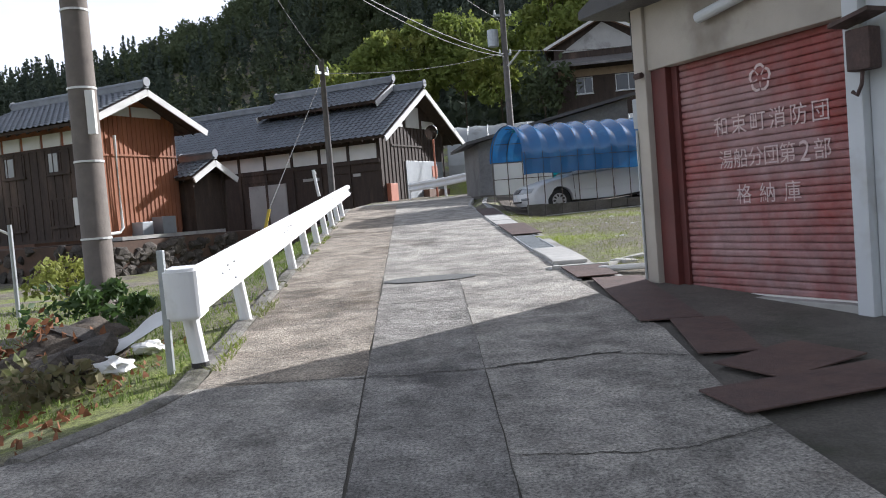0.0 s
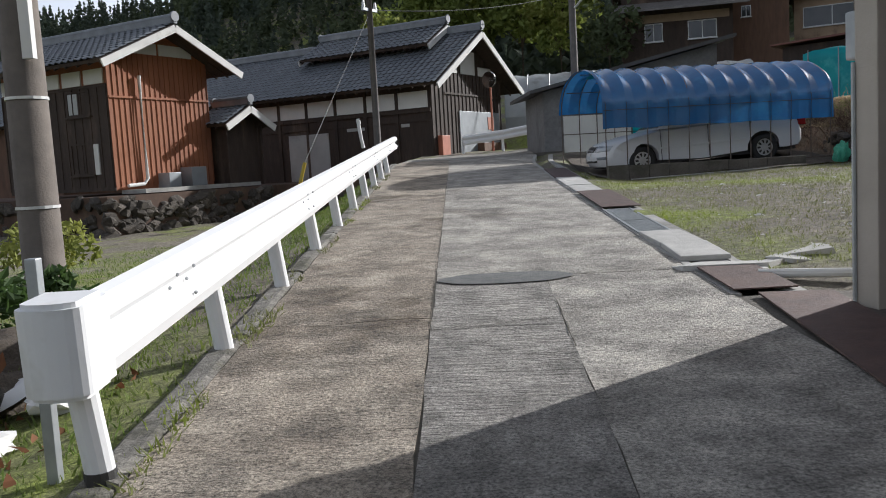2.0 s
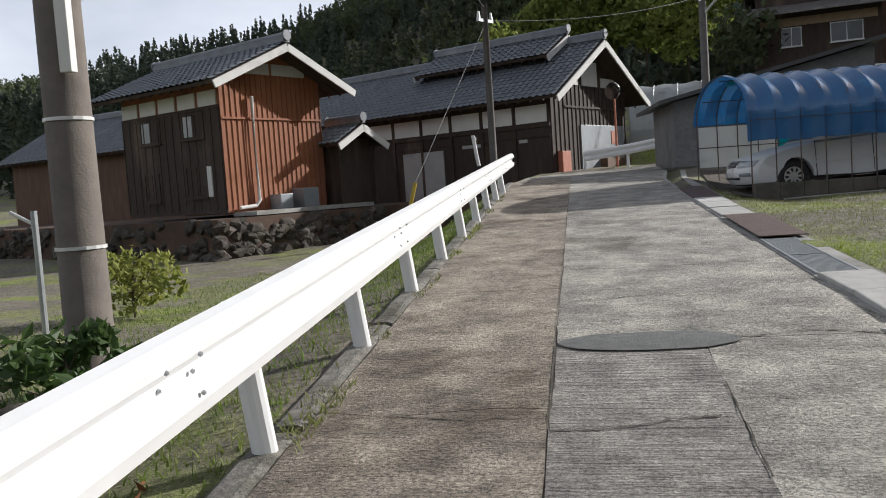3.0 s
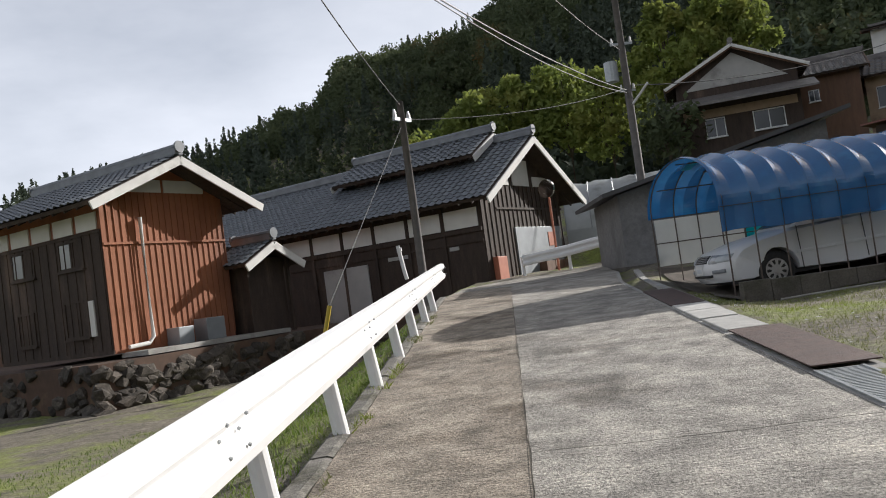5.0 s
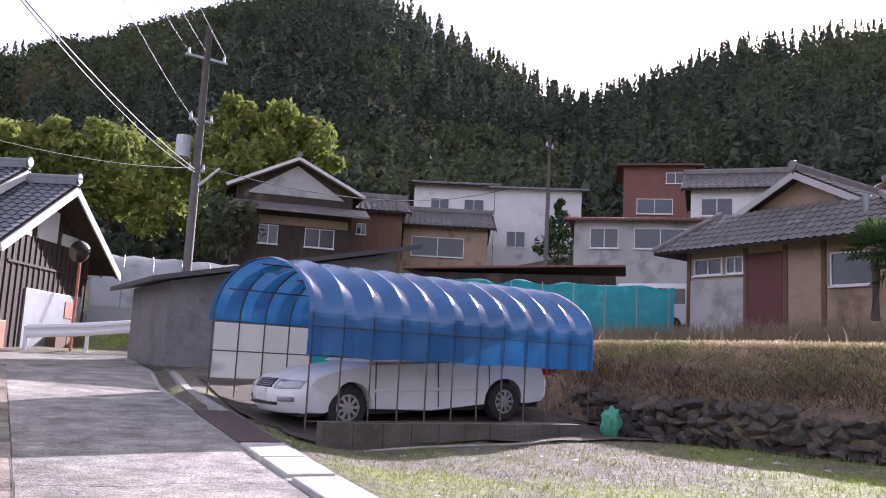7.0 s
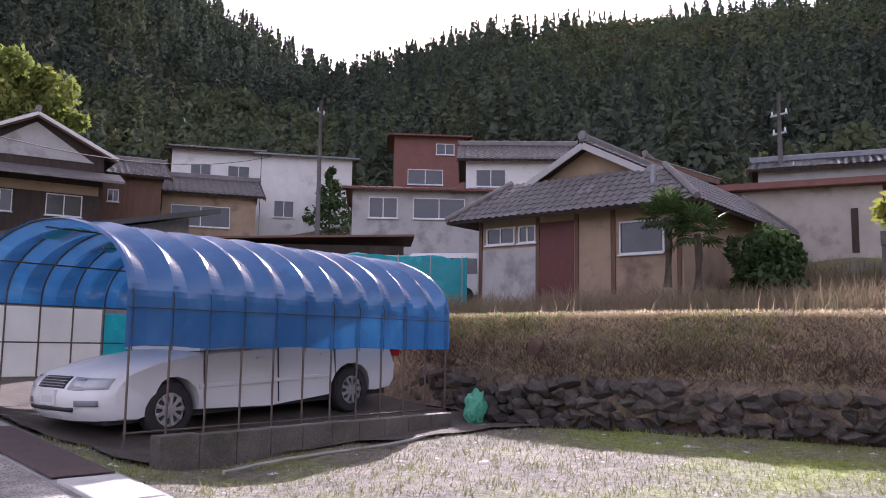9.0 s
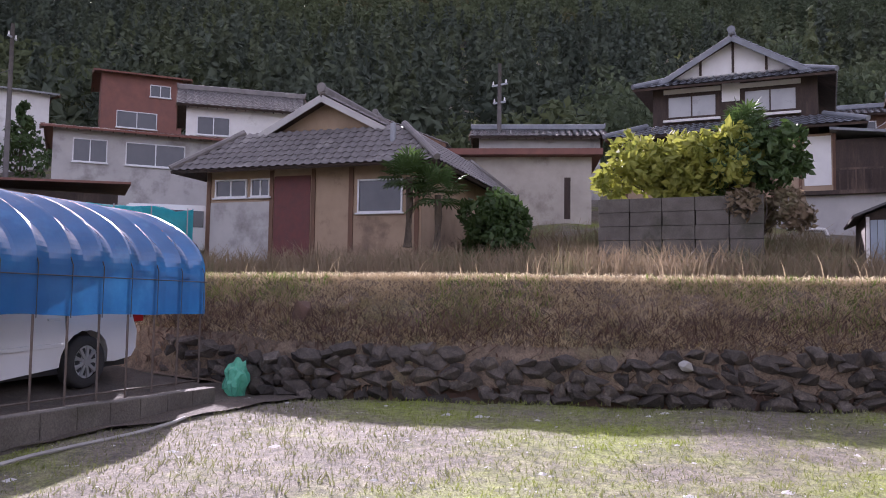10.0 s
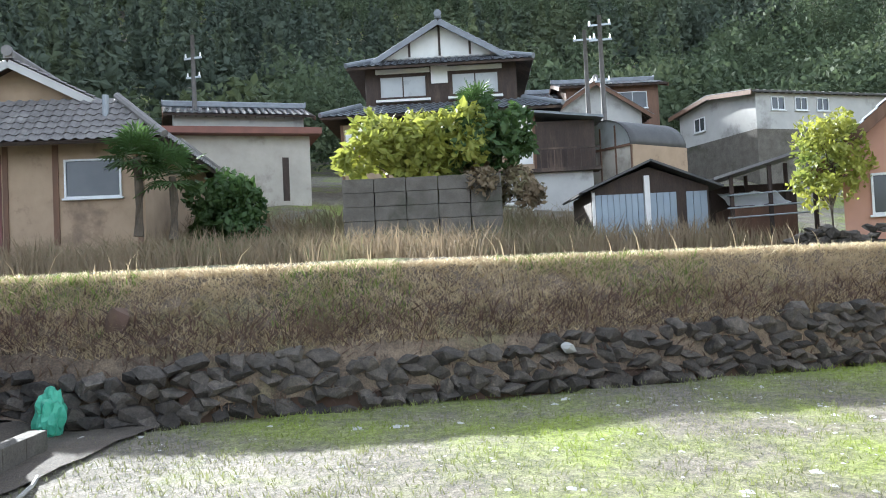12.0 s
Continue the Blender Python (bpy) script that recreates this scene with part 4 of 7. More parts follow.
FW, RW = 1.36, -1.35
outline = [(2.22, 0.24), (2.30, 0.34), (2.31, 0.50), (2.27, 0.60), (2.22, 0.66), (2.12, 0.74), (1.6, 0.86), (1.02, 0.93), (0.0, 0.96), (-1.2, 0.98), (-2.1, 0.98), (-2.24, 0.90), (-2.30, 0.68),
           (-2.33, 0.60), (-2.33, 0.38), (-2.26, 0.28)] + [(-1.9, 0.25)] + arc(RW, 0.30, 0.37, 186, -6)[0:] + [(0.0, 0.20)] + arc(FW, 0.30, 0.37, 186, -6) + [(2.0, 0.22)]
HW = 0.85
verts, faces = [], []
slices = [-1.0, -0.985, -0.94, -0.75, -0.4, 0.0, 0.4, 0.75, 0.94, 0.985, 1.0]
m_ = len(outline)
for s_ in slices:
    for x, z in outline:
        e = abs(s_)
        inset = 0.035 * smooth(e, 0.93, 1.0)
        cx_, cz_ = 0.0, 0.6
        xx = x - (0.30 * e ** 4 * smooth(x, 1.2, 2.3)) + (0.16 * e ** 4 * smooth(-x, 1.6, 2.33))
        zz = z - 0.05 * e ** 3 * smooth(z, 0.55, 0.95)
        bulge = 1.0 - 0.05 * (1 - smooth(z, 0.2, 0.55)) - 0.03 * smooth(z, 0.75, 0.98)
        verts.append((xx * (1 - inset * 0.3), s_ * HW * bulge, cz_ + (zz - cz_) * (1 - inset)))
for i in range(len(slices) - 1):
    for k in range(m_):
        a, b = i * m_ + k, i * m_ + (k + 1) % m_
        faces.append((a, b, b + m_, a + m_))
faces.append(tuple(range(m_ - 1, -1, -1)))
faces.append(tuple((len(slices) - 1) * m_ + k for k in range(m_)))
me = bpy.data.meshes.new("body")
me.from_pydata(verts, [], faces)
bm = bmesh.new()
bm.from_mesh(me)
bmesh.ops.recalc_face_normals(bm, faces=bm.faces)
bmesh.ops.triangulate(bm, faces=[f for f in bm.faces if len(f.verts) > 4])
for e_ in bm.edges:
    e_.smooth = e_.calc_face_angle(0.0) < 0.65
bm.to_mesh(me)
bm.free()
body = mesh_part("body", me, M_CAR, CAR, "white painted body", smooth=True)
# cabin
cab = [(1.0, 0.92), (0.25, 1.36), (-0.1, 1.43), (-1.2, 1.44), (-1.85, 1.38), (-2.22, 0.94)]
verts, faces = [], []
for s_ in (-1, -0.9, 0, 0.9, 1):
    for x, z in cab:
        h = (z - 0.92) / 0.5
        wy = (0.80 - 0.17 * h) * (1.0 if abs(s_) == 1 else 1.0)
        verts.append((x * (0.985 if abs(s_) == 1 else 1.0), s_ * wy, z - (0.03 if abs(s_) == 1 and z > 1 else 0)))
for i in range(4):
    for k in range(6):
        a, b = i * 6 + k, i * 6 + (k + 1) % 6
        faces.append((a, b, b + 6, a + 6))
faces += [(5, 4, 3, 2, 1, 0), (24, 25, 26, 27, 28, 29)]
arrays("cabin", verts, faces, M_CAR, CAR, "white roof and pillars")


def side_glass(pts, s):
    bm = bmesh.new()
    vs = [bm.verts.new((x, s * (0.80 - 0.17 * (z - 0.92) / 0.5 + 0.006), z)) for x, z in pts]
    vi = [bm.verts.new((x, s * (0.80 - 0.17 * (z - 0.92) / 0.5 - 0.01), z)) for x, z in pts]
    bm.faces.new(vs)
    bm.faces.new(vi[::-1])
    n = len(vs)
    for k in range(n):
        bm.faces.new((vs[k], vs[(k + 1) % n], vi[(k + 1) % n], vi[k]))
    bmesh.ops.recalc_face_normals(bm, faces=bm.faces)
    return part("side_window", bm, M_GLASS, CAR, "dark side window")


for s in (-1, 1):
    side_glass([(0.72, 0.98), (0.22, 1.29), (-0.08, 1.33), (-0.08, 0.98)], s)
    side_glass([(-0.16, 0.98), (-0.16, 1.34), (-1.0, 1.35), (-1.12, 0.99)], s)
    side_glass([(-1.22, 0.99), (-1.1, 1.35), (-1.75, 1.31), (-2.02, 1.0)], s)
ws = bmesh.new()
a = [ws.verts.new(p) for p in ((0.94, -0.70, 0.965), (0.94, 0.70, 0.965), (0.30, 0.58, 1.342), (0.30, -0.58, 1.342))]
b = [ws.verts.new(v.co + Vector((0.012, 0, 0.012))) for v in a]
ws.faces.new(b)
for k in range(4):
    ws.faces.new((a[k], a[(k + 1) % 4], b[(k + 1) % 4], b[k]))
part("windscreen", ws, M_GLASS, CAR, "dark windscreen")
wheel_meshes = []


def wheel(x, s):
    w = new("wheel")
    w.parent = CAR
    w.matrix_basis = pose(x, s * 0.74, 0.30, 0, 0, 0 if s < 0 else 180)
    bm = bmesh.new()
    n = 28
    prof = [(0.185, -0.10), (0.26, -0.105), (0.292, -0.085), (0.30, -0.05), (0.30, 0.05), (0.292, 0.085), (0.185, 0.09)]
    rings = [[bm.verts.new((r_ * math.cos(2 * math.pi * k / n), y_, r_ * math.sin(2 * math.pi * k / n))) for k in range(n)] for r_, y_ in prof]
    for p, q in zip(rings, rings[1:]):
        for k in range(n):
            bm.faces.new((p[k], p[(k + 1) % n], q[(k + 1) % n], q[k]))
    bmesh.ops.recalc_face_normals(bm, faces=bm.faces)
    part("tyre", bm, M_TYRE, w, "black tyre", smooth=True)
    bm = bmesh.new()
    tube(bm, [(0, -0.075, 0), (0, -0.06, 0)], 0.186, 28)
    for k in range(9):
        a_ = 2 * math.pi * k / 9
        beam(bm, (0.04 * math.cos(a_), -0.086, 0.04 * math.sin(a_)), (0.178 * math.cos(a_), -0.086, 0.178 * math.sin(a_)), 0.035, 0.022, (0, 1, 0))
    tube(bm, [(0, -0.105, 0), (0, -0.07, 0)], 0.045, 14)
    part("rim", bm, M_RIM, w, "silver spoked wheel cover")
    bm = bmesh.new()
    for k in range(9):
        a_ = 2 * math.pi * (k + 0.5) / 9
        beam(bm, (0.085 * math.cos(a_), -0.076, 0.085 * math.sin(a_)), (0.155 * math.cos(a_), -0.076, 0.155 * math.sin(a_)), 0.045, 0.004, (0, 1, 0))
    part("rim_holes", bm, M_BLACK, w, "dark openings of the wheel cover")


for x in (FW, RW):
    for s in (-1, 1):
        wheel(x, s)
for x in (FW, RW):
    part("wheel_well", prism(bmesh.new(), arc(x, 0.30, 0.365, 180, 0) + [(x + 0.36, 0.18), (x - 0.36, 0.18)], -0.66, 0.66), M_BLACK, CAR, "dark wheel well")
part("underbody", boxed(-2.1, -0.7, 0.19, 2.05, 0.7, 0.3), M_BLACK, CAR)


def nose_x(z, y):
    """Front of the body at height z, y off the middle."""
    zs, xs_ = [0.34, 0.50, 0.60, 0.66, 0.74, 0.86], [2.30, 2.31, 2.27, 2.22, 2.12, 1.6]
    x = float(np.interp(z, zs, xs_))
    e = abs(y) / 0.85
    return x - 0.30 * e ** 4 * smooth(x, 1.2, 2.3)


def nose_panel(name, y0, y1, z0, z1, mat, label="", out=0.010, z1b=None):
    """A panel laid on the nose between two widths and heights."""
    bm = bmesh.new()
    n, mrow = 7, 4
    g_ = []
    for i in range(n):
        y = y0 + (y1 - y0) * i / (n - 1)
        zt = z1 + ((z1b if z1b is not None else z1) - z1) * i / (n - 1)
        g_.append([bm.verts.new((nose_x(z0 + (zt - z0) * j_ / (mrow - 1), y) + out, y * 1.0, z0 + (zt - z0) * j_ / (mrow - 1))) for j_ in range(mrow)])
    for p, q in zip(g_, g_[1:]):
        for j_ in range(mrow - 1):
            bm.faces.new((p[j_], q[j_], q[j_ + 1], p[j_ + 1]))
    bmesh.ops.recalc_face_normals(bm, faces=bm.faces)
    ob = part(name, bm, mat, CAR, label, smooth=True)
    so = ob.modifiers.new("thickness", "SOLIDIFY")
    so.thickness, so.offset = 0.03, -1
    return ob


for s in (-1, 1):
    nose_panel("headlight", s * 0.36, s * 0.80, 0.575, 0.70, M_LAMP, "clear headlight", 0.010, 0.68)
    nose_panel("lamp_reflector", s * 0.42, s * 0.56, 0.60, 0.68, M_RIM, "silver lamp reflector", 0.014)
    part("tail_light", boxed(-2.31, s * 0.60, 0.70, -2.14, s * 0.815, 0.92, 0.015), M_REDLAMP, CAR, "red tail light")
    nose_panel("bumper_insert", s * 0.50, s * 0.74, 0.40, 0.46, M_SHEET, "grey bumper insert", 0.008)
    part("side_moulding", boxed(-1.0, s * 0.838, 0.50, 1.0, s * 0.858, 0.545, 0.006), M_CAR, CAR)
    for x in (0.93, -0.12, -1.05):
        part("door_seam", boxed(x, s * 0.835, 0.26, x + 0.008, s * 0.8535, 0.93), M_BLACK, CAR)
    for x in (0.05, -0.95):
        part("door_handle", boxed(x, s * 0.835, 0.79, x + 0.16, s * 0.862, 0.815, 0.006), M_CAR, CAR)
    part("wing_mirror", boxed(0.62, s * 0.82, 0.98, 0.76, s * 1.0, 1.10, 0.03), M_CAR, CAR)
gr = nose_panel("grille", -0.29, 0.29, 0.585, 0.70, M_BLACK, "black slatted grille", 0.012)
for k in range(4):
    z = 0.60 + k * 0.027
    part("grille_bar", boxed(nose_x(z, 0.1) - 0.01, -0.27, z, nose_x(z, 0.1) + 0.024, 0.27, z + 0.007), M_RIM, gr)
part("number_plate", boxed(2.29, -0.165, 0.40, 2.325, 0.165, 0.565, 0.004), M_PLASTER, CAR, "white number plate")
nose_panel("lower_grille", -0.46, 0.46, 0.345, 0.385, M_BLACK, "dark lower grille", 0.008)
part("plate_mark", boxed(2.322, -0.12, 0.43, 2.328, 0.12, 0.50, 0.001), M_SIDING, CAR)
# green bag at the bank foot
bag = thing("plastic_bag", 6.9, 20.72, 1.19, 20, "crumpled green plastic bag standing by the bank", "plastic bag")
bm = bmesh.new()
bmesh.ops.create_icosphere(bm, subdivisions=4, radius=0.25)
for v in bm.verts:
    n1 = noise.noise(v.co * 8) * 0.10 + noise.noise(v.co * 19) * 0.035
    v.co += v.co.normalized() * n1
    v.co.x *= 0.66
    v.co.y *= 0.5
    v.co.z = v.co.z * 0.95 + 0.20
    if v.co.z > 0.34:
        v.co.x *= 0.75 + 0.5 * abs(noise.noise(v.co * 9))
    v.co.z = max(v.co.z, 0.0)
part("bag_body", bm, M_BAG, bag)

# ---- houses ----
def tile_slope(bm, ox, oy, oz, along, down, nrm, width_top, width_bot, length, pitch=0.28, course=0.28, amp=0.035, shift=0.0):
    """Rows of curved tiles on a slope. (ox, oy, oz): middle of the top edge; widths may differ for hips."""
    o, along, down, nrm = Vector((ox, oy, oz)), Vector(along).normalized(), Vector(down).normalized(), Vector(nrm).normalized()
    rows = max(2, int(round(length / course)))
    wmax = max(width_top, width_bot)
    cols = max(2, int(round(wmax / pitch)))
    pr = [(0.0, -0.5), (0.2, 0.55), (0.36, 1.0), (0.52, 0.55), (0.72, -0.35)]
    for r in range(rows):
        d0, d1 = length * r / rows, length * (r + 1) / rows
        f = (r + 0.5) / rows
        half = (width_top + (width_bot - width_top) * f) / 2
        sh = shift * f
        c0, c1 = [], []
        prev = None
        for c in range(cols):
            for u, h in pr:
                x = -wmax / 2 + wmax * (c + u) / cols
                if abs(x - 0) > half + 0.01:
                    prev = None
                    continue
                a = bm.verts.new(o + along * x + down * d0 + nrm * (amp * h))
                b = bm.verts.new(o + along * x + down * (d1 + 0.015) + nrm * (amp * h + 0.028))
                if prev:
                    bm.faces.new((prev[0], a, b, prev[1]))
                prev = (a, b)


def ridge_bar(bm, p, q, w=0.26, h=0.26):
    p, q = Vector(p), Vector(q)
    beam(bm, p + Vector((0, 0, h * 0.35)), q + Vector((0, 0, h * 0.35)), w, h * 0.7)
    tube(bm, [p + Vector((0, 0, h * 0.8)), q + Vector((0, 0, h * 0.8))], w * 0.36, 8)
    d = (q - p).normalized()
    tube(bm, [q + Vector((0, 0, h * 0.75)), q + d * 0.06 + Vector((0, 0, h * 0.75))], w * 0.62, 10)


def slab(bm, a, b, c, d, th):
    """A plate under the four corners a, b, c, d."""
    n = (Vector(b) - Vector(a)).cross(Vector(d) - Vector(a)).normalized()
    if n.z < 0:
        n = -n
    top = [bm.verts.new(Vector(p)) for p in (a, b, c, d)]
    bot = [bm.verts.new(Vector(p) - n * th) for p in (a, b, c, d)]
    bm.faces.new(top)
    bm.faces.new(bot[::-1])
    for k in range(4):
        bm.faces.new((top[k], bot[k], bot[(k + 1) % 4], top[(k + 1) % 4]))


def gable_roof(t, x0, x1, y0, y1, z, rise, mat=None, over=0.7, gable_over=0.6, tiled=True, pitch=0.28, barge=None, name="roof", amp=0.035):
    """Ridge along x between x0 and x1; eaves at the walls' height z, thrown out by over."""
    mat = mat or M_TILE
    ym, half = (y0 + y1) / 2, (y1 - y0) / 2
    g = rise / half
    ze, zr = z - g * over, z + rise
    xa, xb = x0 - gable_over, x1 + gable_over
    bm = bmesh.new()
    for s in (-1, 1):
        ye = ym + s * (half + over)
        slab(bm, (xa, ym, zr), (xb, ym, zr), (xb, ye, ze), (xa, ye, ze), 0.10)
    bmesh.ops.recalc_face_normals(bm, faces=bm.faces)
    r = part(name, bm, M_DARKWOOD if tiled else mat, t, "dark boarded roof" if tiled else "")
    L = math.hypot(half + over, zr - ze)
    if tiled:
        for s in (-1, 1):
            bm = bmesh.new()
            dn = Vector((0, s * (half + over), ze - zr)).normalized()
            nr = Vector((0, -dn.z * s, dn.y * s)).normalized()
            if nr.z < 0:
                nr = -nr
            tile_slope(bm, (xa + xb) / 2, ym, zr + 0.035, (1, 0, 0), dn, nr, xb - xa, xb - xa, L + 0.05, pitch, pitch, amp)
            part("tiles", bm, mat, r, "grey curved roof tiles")
        bm = bmesh.new()
        ridge_bar(bm, (xa, ym, zr + 0.02), (xb, ym, zr + 0.02))
        tube(bm, [(xa + 0.02, ym, zr + 0.2), (xa - 0.05, ym, zr + 0.2)], 0.16, 10)
        part("ridge", bm, mat, r, "grey tiled ridge")
    else:
        bm = bmesh.new()
        n = int((xb - xa) / 0.45)
        for k in range(n + 1):
            x = xa + (xb - xa) * k / n
            for s in (-1, 1):
                beam(bm, (x, ym, zr + 0.015), (x, ym + s * (half + over), ze + 0.015), 0.035, 0.03)
        part("seams", bm, mat, r)
    for x in (xa, xb):
        sx = 1 if x == xb else -1
        for s in (-1, 1):
            bm = bmesh.new()
            beam(bm, (x + sx * 0.02, ym, zr - 0.14), (x + sx * 0.02, ym + s * (half + over), ze - 0.14), 0.05, 0.22, (0, 0, 1))
            part("bargeboard", bm, barge or M_PLASTER, r, "pale bargeboard")
    for s in (-1, 1):
        n = int((xb - xa) / 0.5)
        bm = bmesh.new()
        for k in range(n + 1):
            x = xa + 0.1 + (xb - xa - 0.2) * k / n
            beam(bm, (x, ym + s * (half - 0.1), z - 0.06), (x, ym + s * (half + over - 0.03), ze - 0.12), 0.05, 0.07)
        part("rafters", bm, M_DARKWOOD, r)
    return r


def gable_wall(t, x0, x1, y0, y1, z0, z1, rise, mat, name="wall", label=""):
    bm = bmesh.new()
    ym = (y0 + y1) / 2
    a = [bm.verts.new((x0, y, z)) for y, z in ((y0, z0), (y1, z0), (y1, z1), (ym, z1 + rise), (y0, z1))]
    b = [bm.verts.new((x1, v.co.y, v.co.z)) for v in a]
    bm.faces.new(a)
    bm.faces.new(b[::-1])
    for k in range(5):
        bm.faces.new((a[k], b[k], b[(k + 1) % 5], a[(k + 1) % 5]))
    bmesh.ops.recalc_face_normals(bm, faces=bm.faces)
    return part(name, bm, mat, t, label)


def on_face(t, face, at, u0, u1, z0, z1, depth=0.03, mat=None, name="panel", label="", parent=None, bevel=0.0):
    """A board lying on a wall. face: 'x+', 'x-', 'y+', 'y-' of the house; at: the wall's place; u along the wall."""
    lo, hi = (at - 0.02, at + depth) if face[1] == "+" else (at - depth, at + 0.02)
    bm = boxed(lo, u0, z0, hi, u1, z1, bevel) if face[0] == "x" else boxed(u0, lo, z0, u1, hi, z1, bevel)
    return part(name, bm, mat, parent or t, label)


def window(t, face, at, u0, u1, z0, z1, frame_mat=None, glass=None, bars=1, label="window", sill=True):
    fm = frame_mat or M_ALU
    w = on_face(t, face, at, u0, u1, z0, z1, 0.012, glass or M_GLASS, "window", label)
    fr = 0.05
    for a, b, c, d in ((u0 - fr, u1 + fr, z0 - fr, z0), (u0 - fr, u1 + fr, z1, z1 + fr), (u0 - fr, u0, z0, z1), (u1, u1 + fr, z0, z1)):
        on_face(t, face, at, a, b, c, d, 0.06, fm, "frame", "", w)
    for k in range(bars):
        u = u0 + (u1 - u0) * (k + 1) / (bars + 1)
        on_face(t, face, at, u - 0.025, u + 0.025, z0, z1, 0.045, fm, "mullion", "", w)
    if sill:
        on_face(t, face, at, u0 - 0.1, u1 + 0.1, z0 - fr - 0.05, z0 - fr, 0.12, fm, "sill", "", w)
    return w


def battens(t, face, at, u0, u1, z0, z1, step, w=0.03, depth=0.03, mat=None, name="batten"):
    me = None
    n = int((u1 - u0) / step)
    for k in range(n + 1):
        u = u0 + (u1 - u0) * k / max(1, n)
        if me is None:
            b = on_face(t, face, at, -w / 2, w / 2, z0, z1, depth, mat, name)
            me = b.data
        else:
            b = mesh_part(name, me, mat, t)
        b.location = (0, u, 0) if face[0] == "x" else (u, 0, 0)


# -- the barn --
BARN = thing("barn", -2.26, 34.2, 1.2, -26.5, "long dark wooden barn with grey tiled roof", "barn")
BL, BW, BH, BR = 13.0, 5.9, 3.78, 1.72
gable_wall(BARN, -BL, 0, 0, BW, -2.2, BH, BR, M_DARKWOOD, label="dark board walls")
gable_roof(BARN, -BL, 0, 0, BW, BH, BR, M_TILE, 0.75, 0.75)
battens(BARN, "x+", 0, 0.05, BW - 0.05, -1.0, BH + 0.1, 0.3, 0.03, 0.03, M_DARKWOOD)
# white plaster band under the eave, between dark posts
for k in range(9):
    x1 = -0.12 - k * 1.42
    on_face(BARN, "y-", 0, x1 - 1.26, x1, 2.55, 3.15, 0.04, M_PLASTER, "plaster_panel", "white plaster panel")
    on_face(BARN, "y-", 0, x1 - 1.40, x1 - 1.28, -0.9, 3.3, 0.06, M_DARKWOOD, "post")
on_face(BARN, "y-", 0, -BL, 0.0, 2.38, 2.52, 0.07, M_DARKWOOD, "beam")
on_face(BARN, "y-", 0, -BL, 0.0, 2.05, 2.12, 0.05, M_DARKWOOD, "beam")
on_face(BARN, "y-", 0, -6.7, -4.7, -0.15, 1.9, 0.05, M_PLASTERGREY, "sliding_door", "pale grey sliding door", bevel=0.01)
for a, b in ((-3.8, -3.3), (-3.2, -2.85), (-1.3, -0.95), (-10.2, -9.6), (-9.5, -9.0)):
    on_face(BARN, "y-", 0, a, b, 1.88, 2.0, 0.03, M_PLASTERGREY, "vent_panel", "pale vent slot")
for k in range(3):
    on_face(BARN, "x+", 0, 0.9 + k * 1.5, 2.1 + k * 1.5, BH + 0.1, BH + 0.45 + (0.55 if k == 1 else 0), 0.03, M_PLASTER, "gable_panel", "white plaster gable panel")
on_face(BARN, "x+", 0, 2.1, 5.6, 0.2, 2.45, 0.05, M_SHEET, "sheet_panel", "pale grey sheet cladding", bevel=0.01)
on_face(BARN, "x+", 0, 1.0, 5.9, 3.05, 3.12, 0.05, M_DARKWOOD, "beam")
on_face(BARN, "x+", 0, 4.5, 5.0, 1.75, 2.25, 0.07, M_ORANGE, "notice_board", "faded orange notice board")
for k in range(3):
    on_face(BARN, "x+", 0, 3.5 + 0.7 * k, 4.15 + 0.7 * k, 0.3, 1.2, 0.35, M_BROWNWOOD, "crate", "brown stacked crates")
on_face(BARN, "x+", 0, 0.35, 0.95, 0.5, 1.5, 0.22, M_ORANGE, "cabinet", "faded orange box on the wall", bevel=0.02)
# raised smoke roof
SM = thing("roof_vent", 0, 0, 0)
SM.parent = BARN
tagged(SM, "raised vent roof astride the ridge")
gable_wall(SM, -6.4, -1.35, BW / 2 - 1.0, BW / 2 + 1.0, BH + 0.9, BH + 1.6, 0.4, M_DARKWOOD)
gable_roof(SM, -6.4, -1.35, BW / 2 - 1.0, BW / 2 + 1.0, BH + 1.6, 0.55, M_TILE, 0.6, 0.6)

# -- the red house --
RED = thing("red_house", -11.24, 27.48, 1.5, -26.0, "two-storey house clad in red-brown boards with tiled roof", "house")
RL, RWD, RH, RR = 4.9, 4.0, 3.96, 0.886
gable_wall(RED, -RL, 0, 0, RWD, -0.1, RH, RR, M_REDWALL, label="red-brown board walls")
gable_roof(RED, -RL, 0, 0, RWD, RH, RR, M_TILE, 0.82, 0.85)
battens(RED, "x+", 0, 0.0, RWD, 0.0, RH + 0.05, 0.2, 0.02, 0.025, M_REDWALL)
on_face(RED, "y-", 0, -RL, 0.0, -0.1, 2.98, 0.03, M_DARKWOOD, "board_wall", "dark board front")
battens(RED, "y-", 0.0, -RL, -0.05, 0.0, 2.98, 0.35, 0.03, 0.05, M_DARKWOOD)
for k in range(5):
    on_face(RED, "y-", 0, -0.95 - 0.98 * k, -0.12 - 0.98 * k, 3.05, 3.48, 0.04, M_PLASTER, "plaster_panel", "white plaster panel")
on_face(RED, "y-", 0, -RL, 0.0, 2.95, 3.03, 0.06, M_DARKWOOD, "beam")
for u0 in (-1.75, -3.9):
    window(RED, "y-", 0, u0, u0 + 0.95, 2.2, 2.85, M_DARKWOOD, M_GLASS, 1)
    on_face(RED, "y-", 0, u0, u0 + 0.42, 2.22, 2.83, 0.035, M_GLASSPALE, "sliding_pane", "pale frosted pane")
